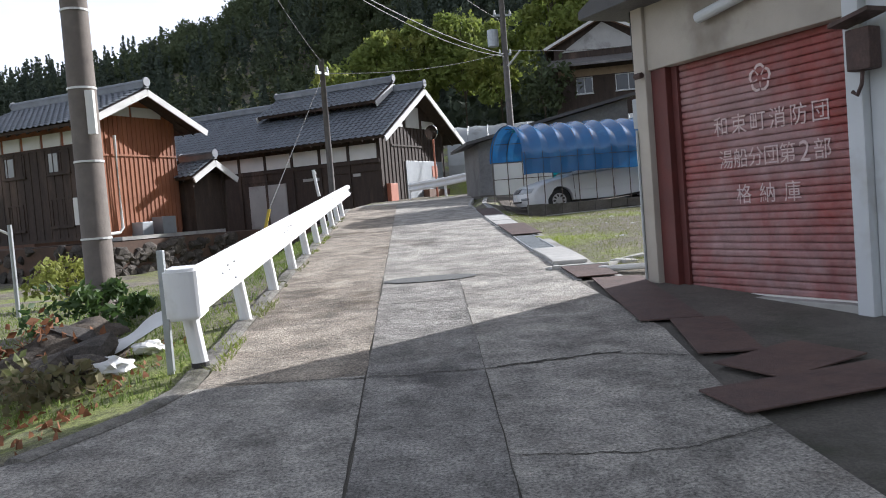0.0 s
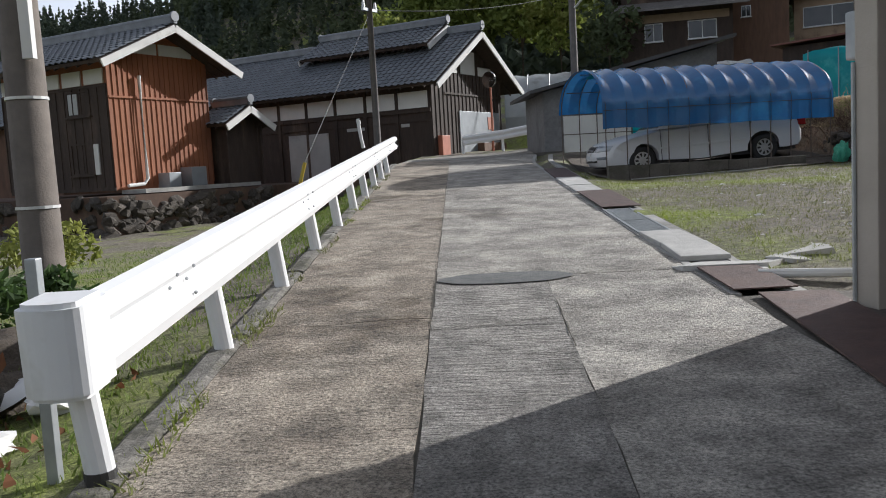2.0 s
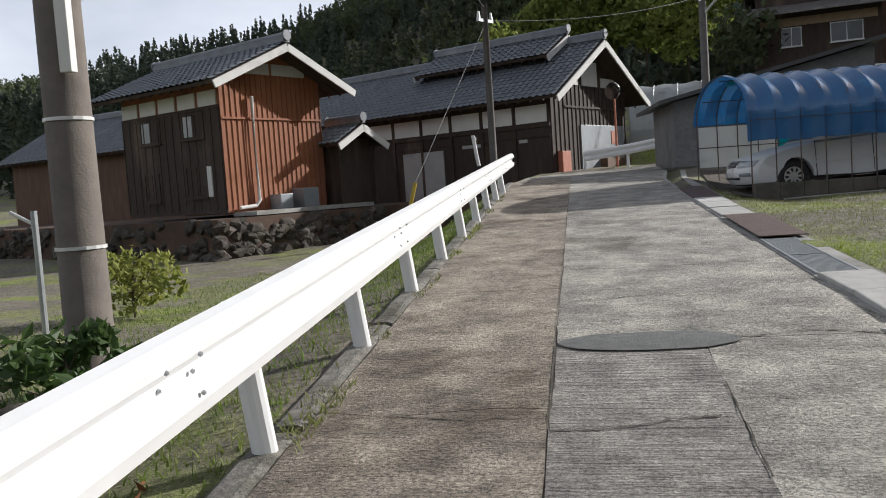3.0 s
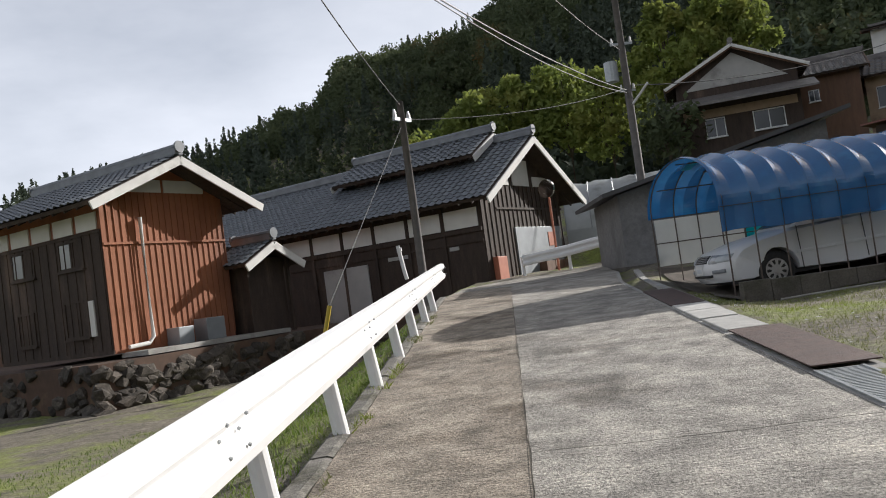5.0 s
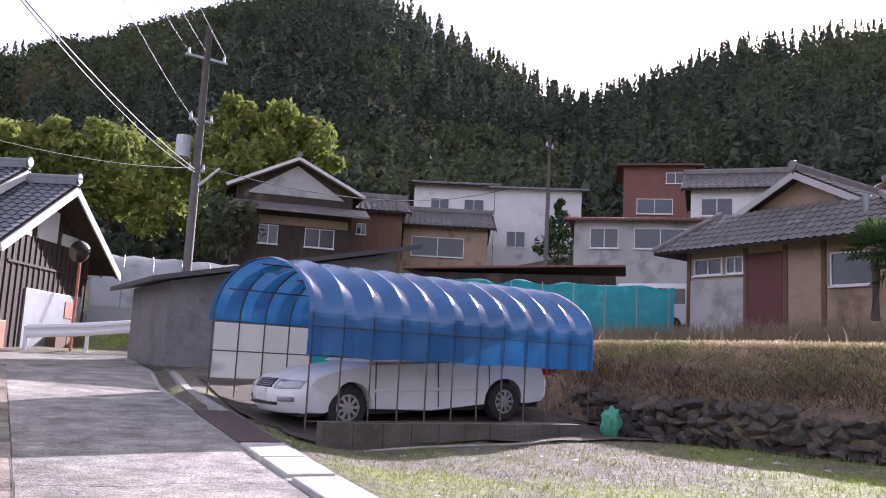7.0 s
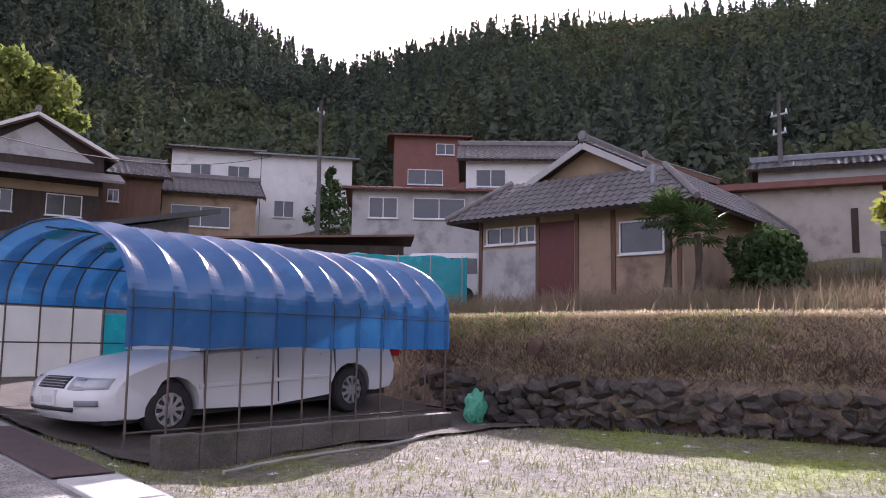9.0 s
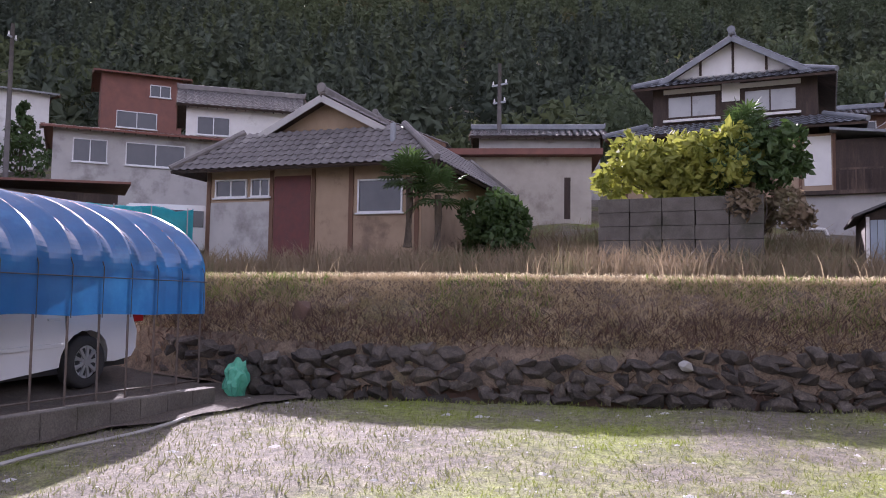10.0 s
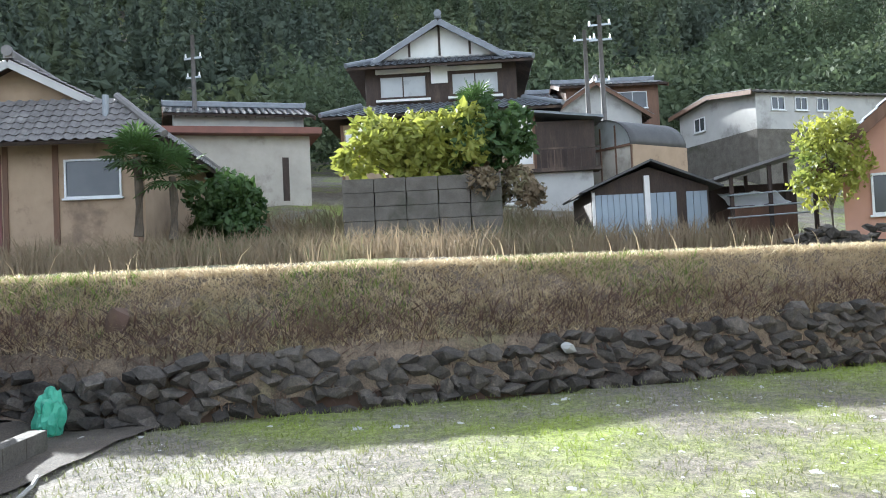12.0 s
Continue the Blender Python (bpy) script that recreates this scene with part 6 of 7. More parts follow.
B1 = plain_house("tiled_house", "grey-roofed house behind the annex", 40.0, 33.5, 9.2, -66.0, 6.5, 5, 2.4, 0.8, M_PLASTERGREY, M_TILE, True)
B2 = plain_house("tiled_house", "gabled house behind the annex", 36.0, 34.0, 8.2, 20.0, 5.0, 6, 2.4, 1.2, M_PLASTERGREY, M_TILE_OLD, True)

FL = plain_house("tiled_house", "low tiled house with red-brown wall beyond the red house", -29.5, 42.0, 1.3, -20.0, 12.0, 6.0, 3.3, 1.7, M_BROWNWOOD, M_TILE, True)
# low rusty lean-to behind the netted plot, and a van beside it
LT = thing("lean_to", 13.5, 43.5, 4.2, -38.0, "long low lean-to with thin brown roof", "shed")
part("wall", boxed(0, 0, -1.0, 8.5, 2.5, 1.9), M_DARKWOOD, LT)
part("roof", prism(bmesh.new(), [(-0.4, 1.95), (8.9, 2.25), (8.9, 2.33), (-0.4, 2.03)], -0.5, 3.0), M_RUSTROOF, LT, "thin brown roof")
VAN = thing("van", 19.6, 35.6, 3.75, 140.0, "small white van parked behind the netting", "van")
vb = bmesh.new()
prism(vb, [(-1.5, 0.3), (1.6, 0.3), (1.68, 0.75), (1.3, 1.0), (1.0, 1.75), (-1.5, 1.8), (-1.6, 1.0)], -0.7, 0.7)
bmesh.ops.bevel(vb, geom=vb.edges[:], offset=0.05, segments=2, affect="EDGES")
part("body", vb, M_CAR, VAN)
for s in (-1, 1):
    part("side_window", boxed(-0.2, s * 0.69, 1.05, 0.95, s * 0.715, 1.6, 0.01), M_GLASS, VAN, "dark side window")
    part("rear_window", boxed(-1.4, s * 0.69, 1.05, -0.35, s * 0.715, 1.6, 0.01), M_GLASS, VAN)
    for x in (-1.0, 1.05):
        part("tyre", tubed([(x, s * 0.55, 0.28), (x, s * 0.71, 0.28)], 0.28, 16), M_TYRE, VAN, "black tyre")

LEDGE = thing("stone_ledge", 0, 0, 0, label="low ledge of pale dry stones below the peach house", category="stone wall", kind="structure")
for k in range(70):
    u = rng.random()
    o = mesh_part("stone", rng.choice(STONES), None, LEDGE)
    o.matrix_basis = pose(16.4 - 0.9 * u + rng.uniform(-0.05, 0.05), 11.25 - 3.6 * u, 2.72 + rng.uniform(0.0, 0.42), rng.uniform(-15, 15), rng.uniform(-15, 15), -75) @ Matrix.Diagonal((rng.uniform(0.2, 0.42), 0.3, rng.uniform(0.12, 0.22), 1))

# -- tunnel store with black cover --
TU = thing("tunnel_store", 34.0, 11.85, 5.6, -50.0, "arched store with black cover and pale end", "tunnel store")
TUW, TUL, TUS, TUR = 3.2, 3.3, 2.05, 1.2
verts, faces = [], []
na = 17
for i in range(9):
    for j in range(na):
        a = math.pi * j / (na - 1)
        verts.append((-0.1 + (TUL + 0.1) * i / 8, TUW / 2 - (TUW / 2 + 0.03) * math.cos(a), TUS + (TUR + 0.03) * math.sin(a) - 0.02 * (i % 2)))
for i in range(8):
    for j in range(na - 1):
        q = i * na + j
        faces.append((q, q + na, q + na + 1, q + 1))
cov = arrays("cover", verts, faces, M_DARKROOF, TU, "black sheet cover", smooth=True)
cov.modifiers.new("thickness", "SOLIDIFY").thickness = 0.02
part("side_sheet", boxed(0, -0.05, -1.0, TUL, 0.01, TUS), M_EARTHWALL, TU, "yellowed sheet side")
bm = bmesh.new()
fan = [bm.verts.new((0.0, TUW / 2 - TUW / 2 * math.cos(math.pi * j / 16), TUS + TUR * math.sin(math.pi * j / 16))) for j in range(17)]
bm.faces.new(fan)
bmesh.ops.solidify(bm, geom=bm.faces[:], thickness=0.02)
part("end_sheet", bm, M_PLASTIC, TU, "pale hazy film end")
part("end_base", boxed(-0.02, 0.0, -1.0, 0.03, TUW, TUS), M_PLASTERTAN, TU, "yellowed lower sheet")
for v_ in (0.0, 0.85, 1.7, 2.5, TUW):
    part("frame_bar", boxed(-0.06, v_ - 0.03, -1.0, -0.02, v_ + 0.03, TUS + (0.0 if v_ in (0.0, TUW) else 0.9)), M_BROWNWOOD, TU)
part("frame_bar", boxed(-0.07, 0.0, TUS - 0.05, -0.02, TUW, TUS + 0.05), M_BROWNWOOD, TU)

# -- netted plot --
NT = thing("netted_plot", 12.6, 38.5, 3.3, -33.0, "garden plot wrapped in teal netting", "net cover")
verts, faces = [], []
nx, nz = 40, 10
for i in range(nx):
    x = 8.3 * i / (nx - 1)
    for j in range(nz):
        v = j / (nz - 1)
        top = 2.0 + 0.14 * abs(math.sin(x * 1.6)) + 0.08 * noise.noise(Vector((x * 1.4, 0, 0)))
        z = top * min(1.0, v / 0.7)
        y = 2.5 * max(0.0, (v - 0.7) / 0.3) + 0.08 * noise.noise(Vector((x * 2, z * 2, 0)))
        verts.append((x, y, z - 0.06 * (math.sin(x * 4) if v > 0.68 else 0)))
for i in range(nx - 1):
    for j in range(nz - 1):
        q = i * nz + j
        faces.append((q, q + nz, q + nz + 1, q + 1))
arrays("net", verts, faces, M_TARPTEAL, NT, "teal netting", smooth=True)
arrays("net", [(8.3, 0, 0), (8.3, 2.5, 0), (8.3, 2.5, 2.0), (8.3, 0, 2.05)], [(0, 1, 2, 3)], M_TARPTEAL, NT)
for k in range(8):
    part("stake", tubed([(0.2 + k * 1.13, -0.03, -0.3), (0.2 + k * 1.13, -0.03, 2.05)], 0.02, 6), M_GALV, NT)

# ---- poles and wires ----
def utility_pole(x, y, z0, z1, r0, r1, label, mat=None, arms=(), rings=()):
    t = thing("utility_pole", x, y, z0, 0, label, "utility pole")
    part("shaft", tubed([(0, 0, -0.5), (0, 0, (z1 - z0) * 0.5), (0, 0, z1 - z0)], r0, 16, r1), mat or M_POLE, t, smooth=True)
    for z, half, rz in arms:
        d = Vector((math.cos(radians(rz)), math.sin(radians(rz)), 0))
        a = part("crossarm", beam(bmesh.new(), d * -half + Vector((0, 0, z - z0)), d * half + Vector((0, 0, z - z0)), 0.09, 0.09), M_GALV, t)
        for k in range(3):
            p = d * (half * (k - 1) * 0.85) + Vector((0, 0, z - z0))
            part("insulator", tubed([p + Vector((0, 0, 0.05)), p + Vector((0, 0, 0.26))], 0.06, 8, 0.03), M_CERAMIC, a)
    for z in rings:
        rr = r0 + (r1 - r0) * (z - z0) / (z1 - z0)
        part("band", tubed([(0, 0, z - z0 - 0.012), (0, 0, z - z0 + 0.012)], rr + 0.008, 16), M_CERAMIC, t)
    return t


P0 = utility_pole(-4.05, 9.95, 0.3, 9.5, 0.175, 0.12, "brown concrete utility pole overgrown at the foot", rings=(1.45, 2.35, 3.2, 4.1))
part("sign_strip", boxed(0.10, -0.19, 2.35, 0.19, -0.12, 2.85, 0.004), M_PLASTER, P0, "white marker strip")
P1 = utility_pole(-3.77, 30.2, -0.5, 7.1, 0.13, 0.09, "slim dark utility pole beside the barn", M_POLE_FAR, arms=((6.6, 0.35, 60),))
P2 = utility_pole(3.8, 41.9, 2.6, 14.3, 0.18, 0.12, "tall grey utility pole with crossarms and transformer", M_POLE_FAR, arms=((13.1, 0.8, 10), (10.7, 0.45, 10), (8.8, 0.3, 10)))
part("transformer", tubed([(-0.55, -0.1, 6.6), (-0.55, -0.1, 7.4)], 0.27, 14), M_GALV, P2, "grey transformer drum")
part("street_light", tubed([(0.1, -0.2, 5.6), (0.6, -1.3, 6.1)], 0.05, 8), M_CERAMIC, P2)
utility_pole(29.6, 58.4, 9.0, 18.2, 0.16, 0.11, "grey utility pole among the houses", M_POLE_FAR, arms=((17.4, 0.5, 30),))
utility_pole(41.3, 32.9, 8.0, 15.8, 0.15, 0.10, "grey utility pole behind the annex", M_POLE_FAR, arms=((14.6, 0.5, 80), (13.6, 0.4, 80), (11.7, 0.9, 80)))
utility_pole(44.3, 12.65, 8.0, 15.4, 0.14, 0.10, "grey utility pole above the sheds", M_POLE_FAR, arms=((14.9, 0.6, 85),))
utility_pole(44.2, 11.85, 8.0, 16.1, 0.15, 0.11, "grey utility pole above the sheds", M_POLE_FAR, arms=((15.6, 0.6, 85), (14.8, 0.6, 85), (12.6, 0.4, 85)))
utility_pole(31.5, 38.8, 5.5, 12.2, 0.07, 0.05, "thin aerial mast behind the old house", M_POLE_FAR)


def wire(p, q, sag, r=0.012):
    p, q = Vector(p), Vector(q)
    pts = []
    for k in range(17):
        u = k / 16
        c = p.lerp(q, u)
        c.z -= sag * 4 * u * (1 - u)
        pts.append(c)
    t = thing("power_line", 0, 0, 0, label="black overhead cable between poles", category="cable", group="overhead cables")
    part("cable", tubed(pts, r, 5), M_WIRE, t)


wire((-3.77, 30.2, 7.0), (-4.05, 9.95, 9.3), 0.5, 0.014)
wire((3.8, 41.9, 8.8), (-8.4, 8.0, 9.6), 1.0, 0.02)
wire((3.8, 41.9, 8.7), (-8.0, 8.0, 10.0), 1.4, 0.016)
for dx in (-0.7, 0.0, 0.7):
    wire((3.8 + dx, 41.9, 13.3), (-8.6 + dx, 8.0, 15.5), 1.2, 0.011)
wire((3.8, 41.9, 10.4), (-7.4, 8.0, 13.5), 1.4, 0.011)
wire((3.8, 41.9, 9.0), (29.6, 58.4, 15.5), 1.6, 0.02)
wire((-3.77, 30.2, 6.6), (3.8, 41.9, 8.9), 0.3, 0.012)
gw = thing("guy_wire_guard", 0, 0, 0, label="yellow guy wire guard beside the pole", category="guy wire")
part("guard", tubed([(-5.25, 23.7, 0.2), (-4.78, 23.8, 1.86)], 0.045, 8), M_YELLOWPAINT, gw)
part("wire_rope", tubed([(-4.78, 23.8, 1.86), (-3.8, 30.1, 6.4)], 0.008, 5), M_WIRE, gw)
mr = thing("traffic_mirror", -0.05, 35.0, 1.9, -60, "round convex traffic mirror on a red-brown post", "traffic mirror")
part("post", tubed([(0, 0, -0.3), (0, 0, 3.0)], 0.04, 10), M_ORANGE, mr)
part("mirror", tubed([(0.05, -0.05, 2.75), (0.08, -0.12, 2.75)], 0.3, 20), M_MIRROR, mr, "round mirror")
sp = thing("sign_post", -6.4, 12.6, 0.0, 0, "thin grey metal post in the low field", "post")
part("shaft", tubed([(0, 0, -0.3), (0, 0, 1.75)], 0.035, 8), M_GALV, sp)
part("arm", tubed([(0, 0, 1.6), (-0.25, -0.05, 1.75)], 0.02, 6), M_CERAMIC, sp)
stk = thing("marker_stake", -2.12, 6.35, 0.35, 0, "weathered square stake behind the rail end", "stake")
part("stake_shaft", boxed(-0.025, -0.025, -0.3, 0.025, 0.025, 0.98, 0.005), M_GALV, stk)

# ---- the bank: stone foot, grass face ----
verts, faces = [], []
ks = [-0.12, 0.0, 0.06, 0.12, 0.18, 0.24] + [0.24 + 0.1 * i for i in range(1, 21)]
ss = [float(v) for v in np.arange(-5.0, 17.0, 0.12)]
for s_ in ss:
    f = smooth(s_, -0.6, 0.6)
    bx, by = (7.2 - 0.08 * (19.87 - s_ - 21.0), 19.87 - s_) if s_ < 0 else (7.29 + 0.385 * s_, 19.87 - 0.923 * s_)
    nv = Vector((1 - 0.077 * f, 0.385 * f)).normalized()
    for k_ in ks:
        x, y = bx + nv.x * k_, by + nv.y * k_
        verts.append((x, y, ground(x, y) + 0.015 + 0.035 * rough(x, y, 3.1) * smooth(k_, 0.1, 0.5) + 0.02 * rough(x, y, 9.0) * smooth(k_, 0.1, 0.5)))
for i in range(len(ss) - 1):
    for j in range(len(ks) - 1):
        q = i * len(ks) + j
        faces.append((q, q + 1, q + len(ks) + 1, q + len(ks)))
tagged(arrays("bank_face", verts, faces, M_BANK, smooth=True), "brown earth face of the field bank", "bank", kind="structure")
BANK = thing("bank_wall", 0, 0, 0, label="low dry-stone wall of dark field stones below the bank", category="stone wall", kind="structure")
ux, uy = 0.385, -0.923
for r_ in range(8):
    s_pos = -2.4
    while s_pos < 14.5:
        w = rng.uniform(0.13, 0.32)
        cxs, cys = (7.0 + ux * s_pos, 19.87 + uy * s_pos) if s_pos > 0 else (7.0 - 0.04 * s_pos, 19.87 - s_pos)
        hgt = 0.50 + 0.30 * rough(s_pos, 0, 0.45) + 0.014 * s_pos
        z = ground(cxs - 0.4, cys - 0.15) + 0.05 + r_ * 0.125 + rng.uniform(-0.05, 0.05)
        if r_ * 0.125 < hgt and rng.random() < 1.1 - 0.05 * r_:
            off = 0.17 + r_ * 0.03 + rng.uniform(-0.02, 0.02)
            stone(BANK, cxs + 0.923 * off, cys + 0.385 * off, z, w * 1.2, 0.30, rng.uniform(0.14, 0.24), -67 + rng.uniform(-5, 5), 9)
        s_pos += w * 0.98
core = sweep(bmesh.new(), [(-0.3, -0.3), (0.05, -0.3), (-0.05, 0.5), (-0.35, 0.6)], [(7.22 + ux * s_, 19.95 + uy * s_, ground(6.6 + ux * s_, 19.7 + uy * s_)) for s_ in np.linspace(0.3, 14.6, 24)])
part("earth_core", core, M_LITTER, BANK, "dark earth between the stones")
clod = tagged(mesh_part("earth_clod", STONES[4].copy(), None, None), "dark bare clod of earth on the bank", "earth clod")
clod.data.materials.clear()
clod.data.materials.append(M_LITTER)
clod.matrix_basis = pose(7.95, 20.55, ground(7.95, 20.55) + 0.02, 10, 5, 30) @ Matrix.Diagonal((0.34, 0.3, 0.4, 1))
pale = mesh_part("stone", STONES[2].copy(), None, BANK, "one pale stone")
pale.data.materials.clear()
pale.data.materials.append(M_CONC)
pale.matrix_basis = pose(8.76, 15.9, 1.66, 10, 20, -60) @ Matrix.Diagonal((0.17, 0.16, 0.13, 1))

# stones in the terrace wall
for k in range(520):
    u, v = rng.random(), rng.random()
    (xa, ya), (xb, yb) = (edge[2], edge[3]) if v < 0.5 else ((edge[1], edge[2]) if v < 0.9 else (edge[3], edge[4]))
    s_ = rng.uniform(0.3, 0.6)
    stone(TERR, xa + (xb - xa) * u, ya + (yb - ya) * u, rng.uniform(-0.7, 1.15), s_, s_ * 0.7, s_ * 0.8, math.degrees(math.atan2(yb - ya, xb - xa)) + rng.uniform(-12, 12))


def blades(name, pts, mat, h0, h1, w, label, lean=0.5, category="grass"):
    """Tufts of grass as one object: a bent three-sided blade at each place."""
    n = len(pts)
    P = np.array(pts, float)
    h = nrg.uniform(h0, h1, n)
    a = nrg.uniform(0, 2 * np.pi, n)
    l = nrg.uniform(0.1, lean, n) * h
    b = nrg.uniform(0, 2 * np.pi, n)
    side = np.stack([np.cos(a), np.sin(a), np.zeros(n)], 1) * (w * nrg.uniform(0.6, 1.4, n))[:, None]
    leanv = np.stack([np.cos(b), np.sin(b), np.zeros(n)], 1) * l[:, None]
    up = np.stack([np.zeros(n), np.zeros(n), h], 1)
    v = np.stack([P - side, P + side, P + leanv * 0.35 + up * 0.55 + side * 0.7, P + leanv * 0.35 + up * 0.55 - side * 0.7, P + leanv + up], 1).reshape(-1, 3)
    i = np.arange(n) * 5
    quads = np.stack([i, i + 1, i + 2, i + 3], 1).tolist()
    tris = np.stack([i + 3, i + 2, i + 4], 1).tolist()
    ob = arrays(name, v.tolist(), quads + tris, mat)
    return tagged(ob, label, category, kind="stuff")


def scatter(n, x0, x1, y0, y1, ok):
    out = []
    while len(out) < n:
        x, y = rng.uniform(x0, x1), rng.uniform(y0, y1)
        if ok(x, y):
            out.append((x, y, ground(x, y) + 0.01 if -0.05 < inland(x, y) < 2.2 else land(x, y) - 0.01))
    return out


blades("bank_grass", scatter(75000, 6.5, 17, 7, 30, lambda x, y: 0.25 < inland(x, y) < 1.7), M_DRY, 0.02, 0.09, 0.008, "dry straw-coloured grass on the bank", 3.2)
blades("bank_litter", scatter(9000, 6.5, 17, 7, 30, lambda x, y: 0.02 < inland(x, y) < 1.2 and rng.random() < 1.05 - 0.95 * inland(x, y) + 0.35 * rough(x, y, 1.1)), M_LITTER, 0.04, 0.16, 0.009, "dark withered stalks low on the bank", 3.0)
blades("bank_green", scatter(4000, 6.5, 14, 12, 30, lambda x, y: 0.5 < inland(x, y) < 1.6 and rough(x, y, 0.5) > 0.02), M_GREENBLADE, 0.04, 0.13, 0.007, "green grass patches on the bank", 1.4)
blades("crest_grass", scatter(16000, 6.5, 20, 5, 32, lambda x, y: 1.4 < inland(x, y) < 3.2), M_CREST, 0.03, 0.09, 0.006, "dry grass along the crest, sunlight paled into its colour", 2.0)
blades("tall_grass", scatter(110, 6.5, 20, 5, 30, lambda x, y: 1.6 < inland(x, y) < 2.6), M_DRY, 0.15, 0.5, 0.008, "tall dry stalks on the crest", 0.8)
blades("lawn_grass", scatter(40000, 1.3, 12, 9.6, 21, lambda x, y: inland(x, y) < 0 and x > road_right(y) + 0.55), M_LAWNBLADE, 0.015, 0.06, 0.005, "short mossy grass on the lot", 1.2)
blades("verge_grass", scatter(26000, -8, -1.9, 5.5, 22, lambda x, y: x < road_left(y) - 0.2 and rng.random() < 1.1 - 0.16 * (road_left(y) - x)), M_GREENBLADE, 0.02, 0.075, 0.006, "green grass below the road edge", 1.0)
blades("field_weeds", scatter(9000, 12, 30, 9, 42, lambda x, y: 7.6 < inland(x, y) < 14), M_WEED, 0.2, 0.65, 0.012, "dry brown weeds along the field edge", 0.7)
blades("brushwood", scatter(32000, 15, 34, 11, 42, lambda x, y: 8.5 < inland(x, y) < 21 and rough(x, y, 0.5) > -0.25), M_WEED, 0.25, 0.95, 0.016, "tangled dry brush before the old house", 1.1, "brush")
blades("bank_fringe", scatter(3000, 6.5, 17, 7, 30, lambda x, y: 0.3 < inland(x, y) < 0.75), M_LITTER, 0.08, 0.26, 0.008, "dry grass hanging over the stones", 2.4)
blades("edge_weeds", scatter(2600, -2.6, -1.5, 6, 22, lambda x, y: -0.10 < x - road_left(y) < 0.16 and rough(x * 3, y * 2, 1) > 0.05), M_LAWNBLADE, 0.03, 0.10, 0.008, "weeds along the road edge", 1.0)
blades("fallen_leaves", scatter(1000, -6.5, -2.3, 3.0, 8.0, lambda x, y: x < road_left(y) - 0.15), M_DEADLEAF, 0.02, 0.07, 0.03, "fallen brown leaves", 1.5, "leaves")

blades("straw_litter", scatter(9000, 1.6, 11.5, 9.6, 21, lambda x, y: inland(x, y) < -0.1 and x > road_right(y) + 0.55 and rough(x, y, 0.7) > -0.3), M_STRAW, 0.004, 0.02, 0.006, "pale cut straw lying on the lot", 6.0, "straw")
# loose stones and straw on the lot
peb = thing("pebbles", 0, 0, 0, label="pale pebbles scattered on the lot", category="pebbles", kind="stuff")
verts, faces = [], []
for x, y, z in scatter(2600, 1.6, 11, 9.8, 20.5, lambda x, y: inland(x, y) < -0.3 and x > road_right(y) + 0.6):
    s_ = rng.uniform(0.010, 0.03) * (1 if rng.random() < 0.93 else 2.2)
    q = len(verts)
    for dx, dy, dz in ((-1, -0.8, 0), (1, -0.9, 0), (0.9, 1, 0), (-0.8, 0.9, 0), (0.1, 0, 0.7)):
        verts.append((x + dx * s_ * rng.uniform(0.7, 1.2), y + dy * s_ * rng.uniform(0.7, 1.2), z + dz * s_ * 0.6))
    faces += [(q, q + 1, q + 4), (q + 1, q + 2, q + 4), (q + 2, q + 3, q + 4), (q + 3, q, q + 4)]
arrays("pebble_heap", verts, faces, M_SLAB, peb)


# ---- foliage ----
def cards(centres, sizes, squash=0.55):
    """Leaf clumps: a bent square card at each centre, turned at random. Returns verts, faces."""
    C = np.array(centres, float)
    n = len(C)
    S = np.array(sizes, float)[:, None]
    a = nrg.normal(size=(n, 3))
    a /= np.linalg.norm(a, axis=1)[:, None]
    b = nrg.normal(size=(n, 3))
    b -= a * (a * b).sum(1)[:, None]
    b /= np.linalg.norm(b, axis=1)[:, None]
    c = np.cross(a, b)
    V = np.stack([C - a * S, C + b * S * squash, C + a * S + c * S * 0.3, C - b * S * squash], 1).reshape(-1, 3)
    i = np.arange(n) * 4
    return V, np.concatenate([np.stack([i, i + 1, i + 2], 1), np.stack([i, i + 2, i + 3], 1)])


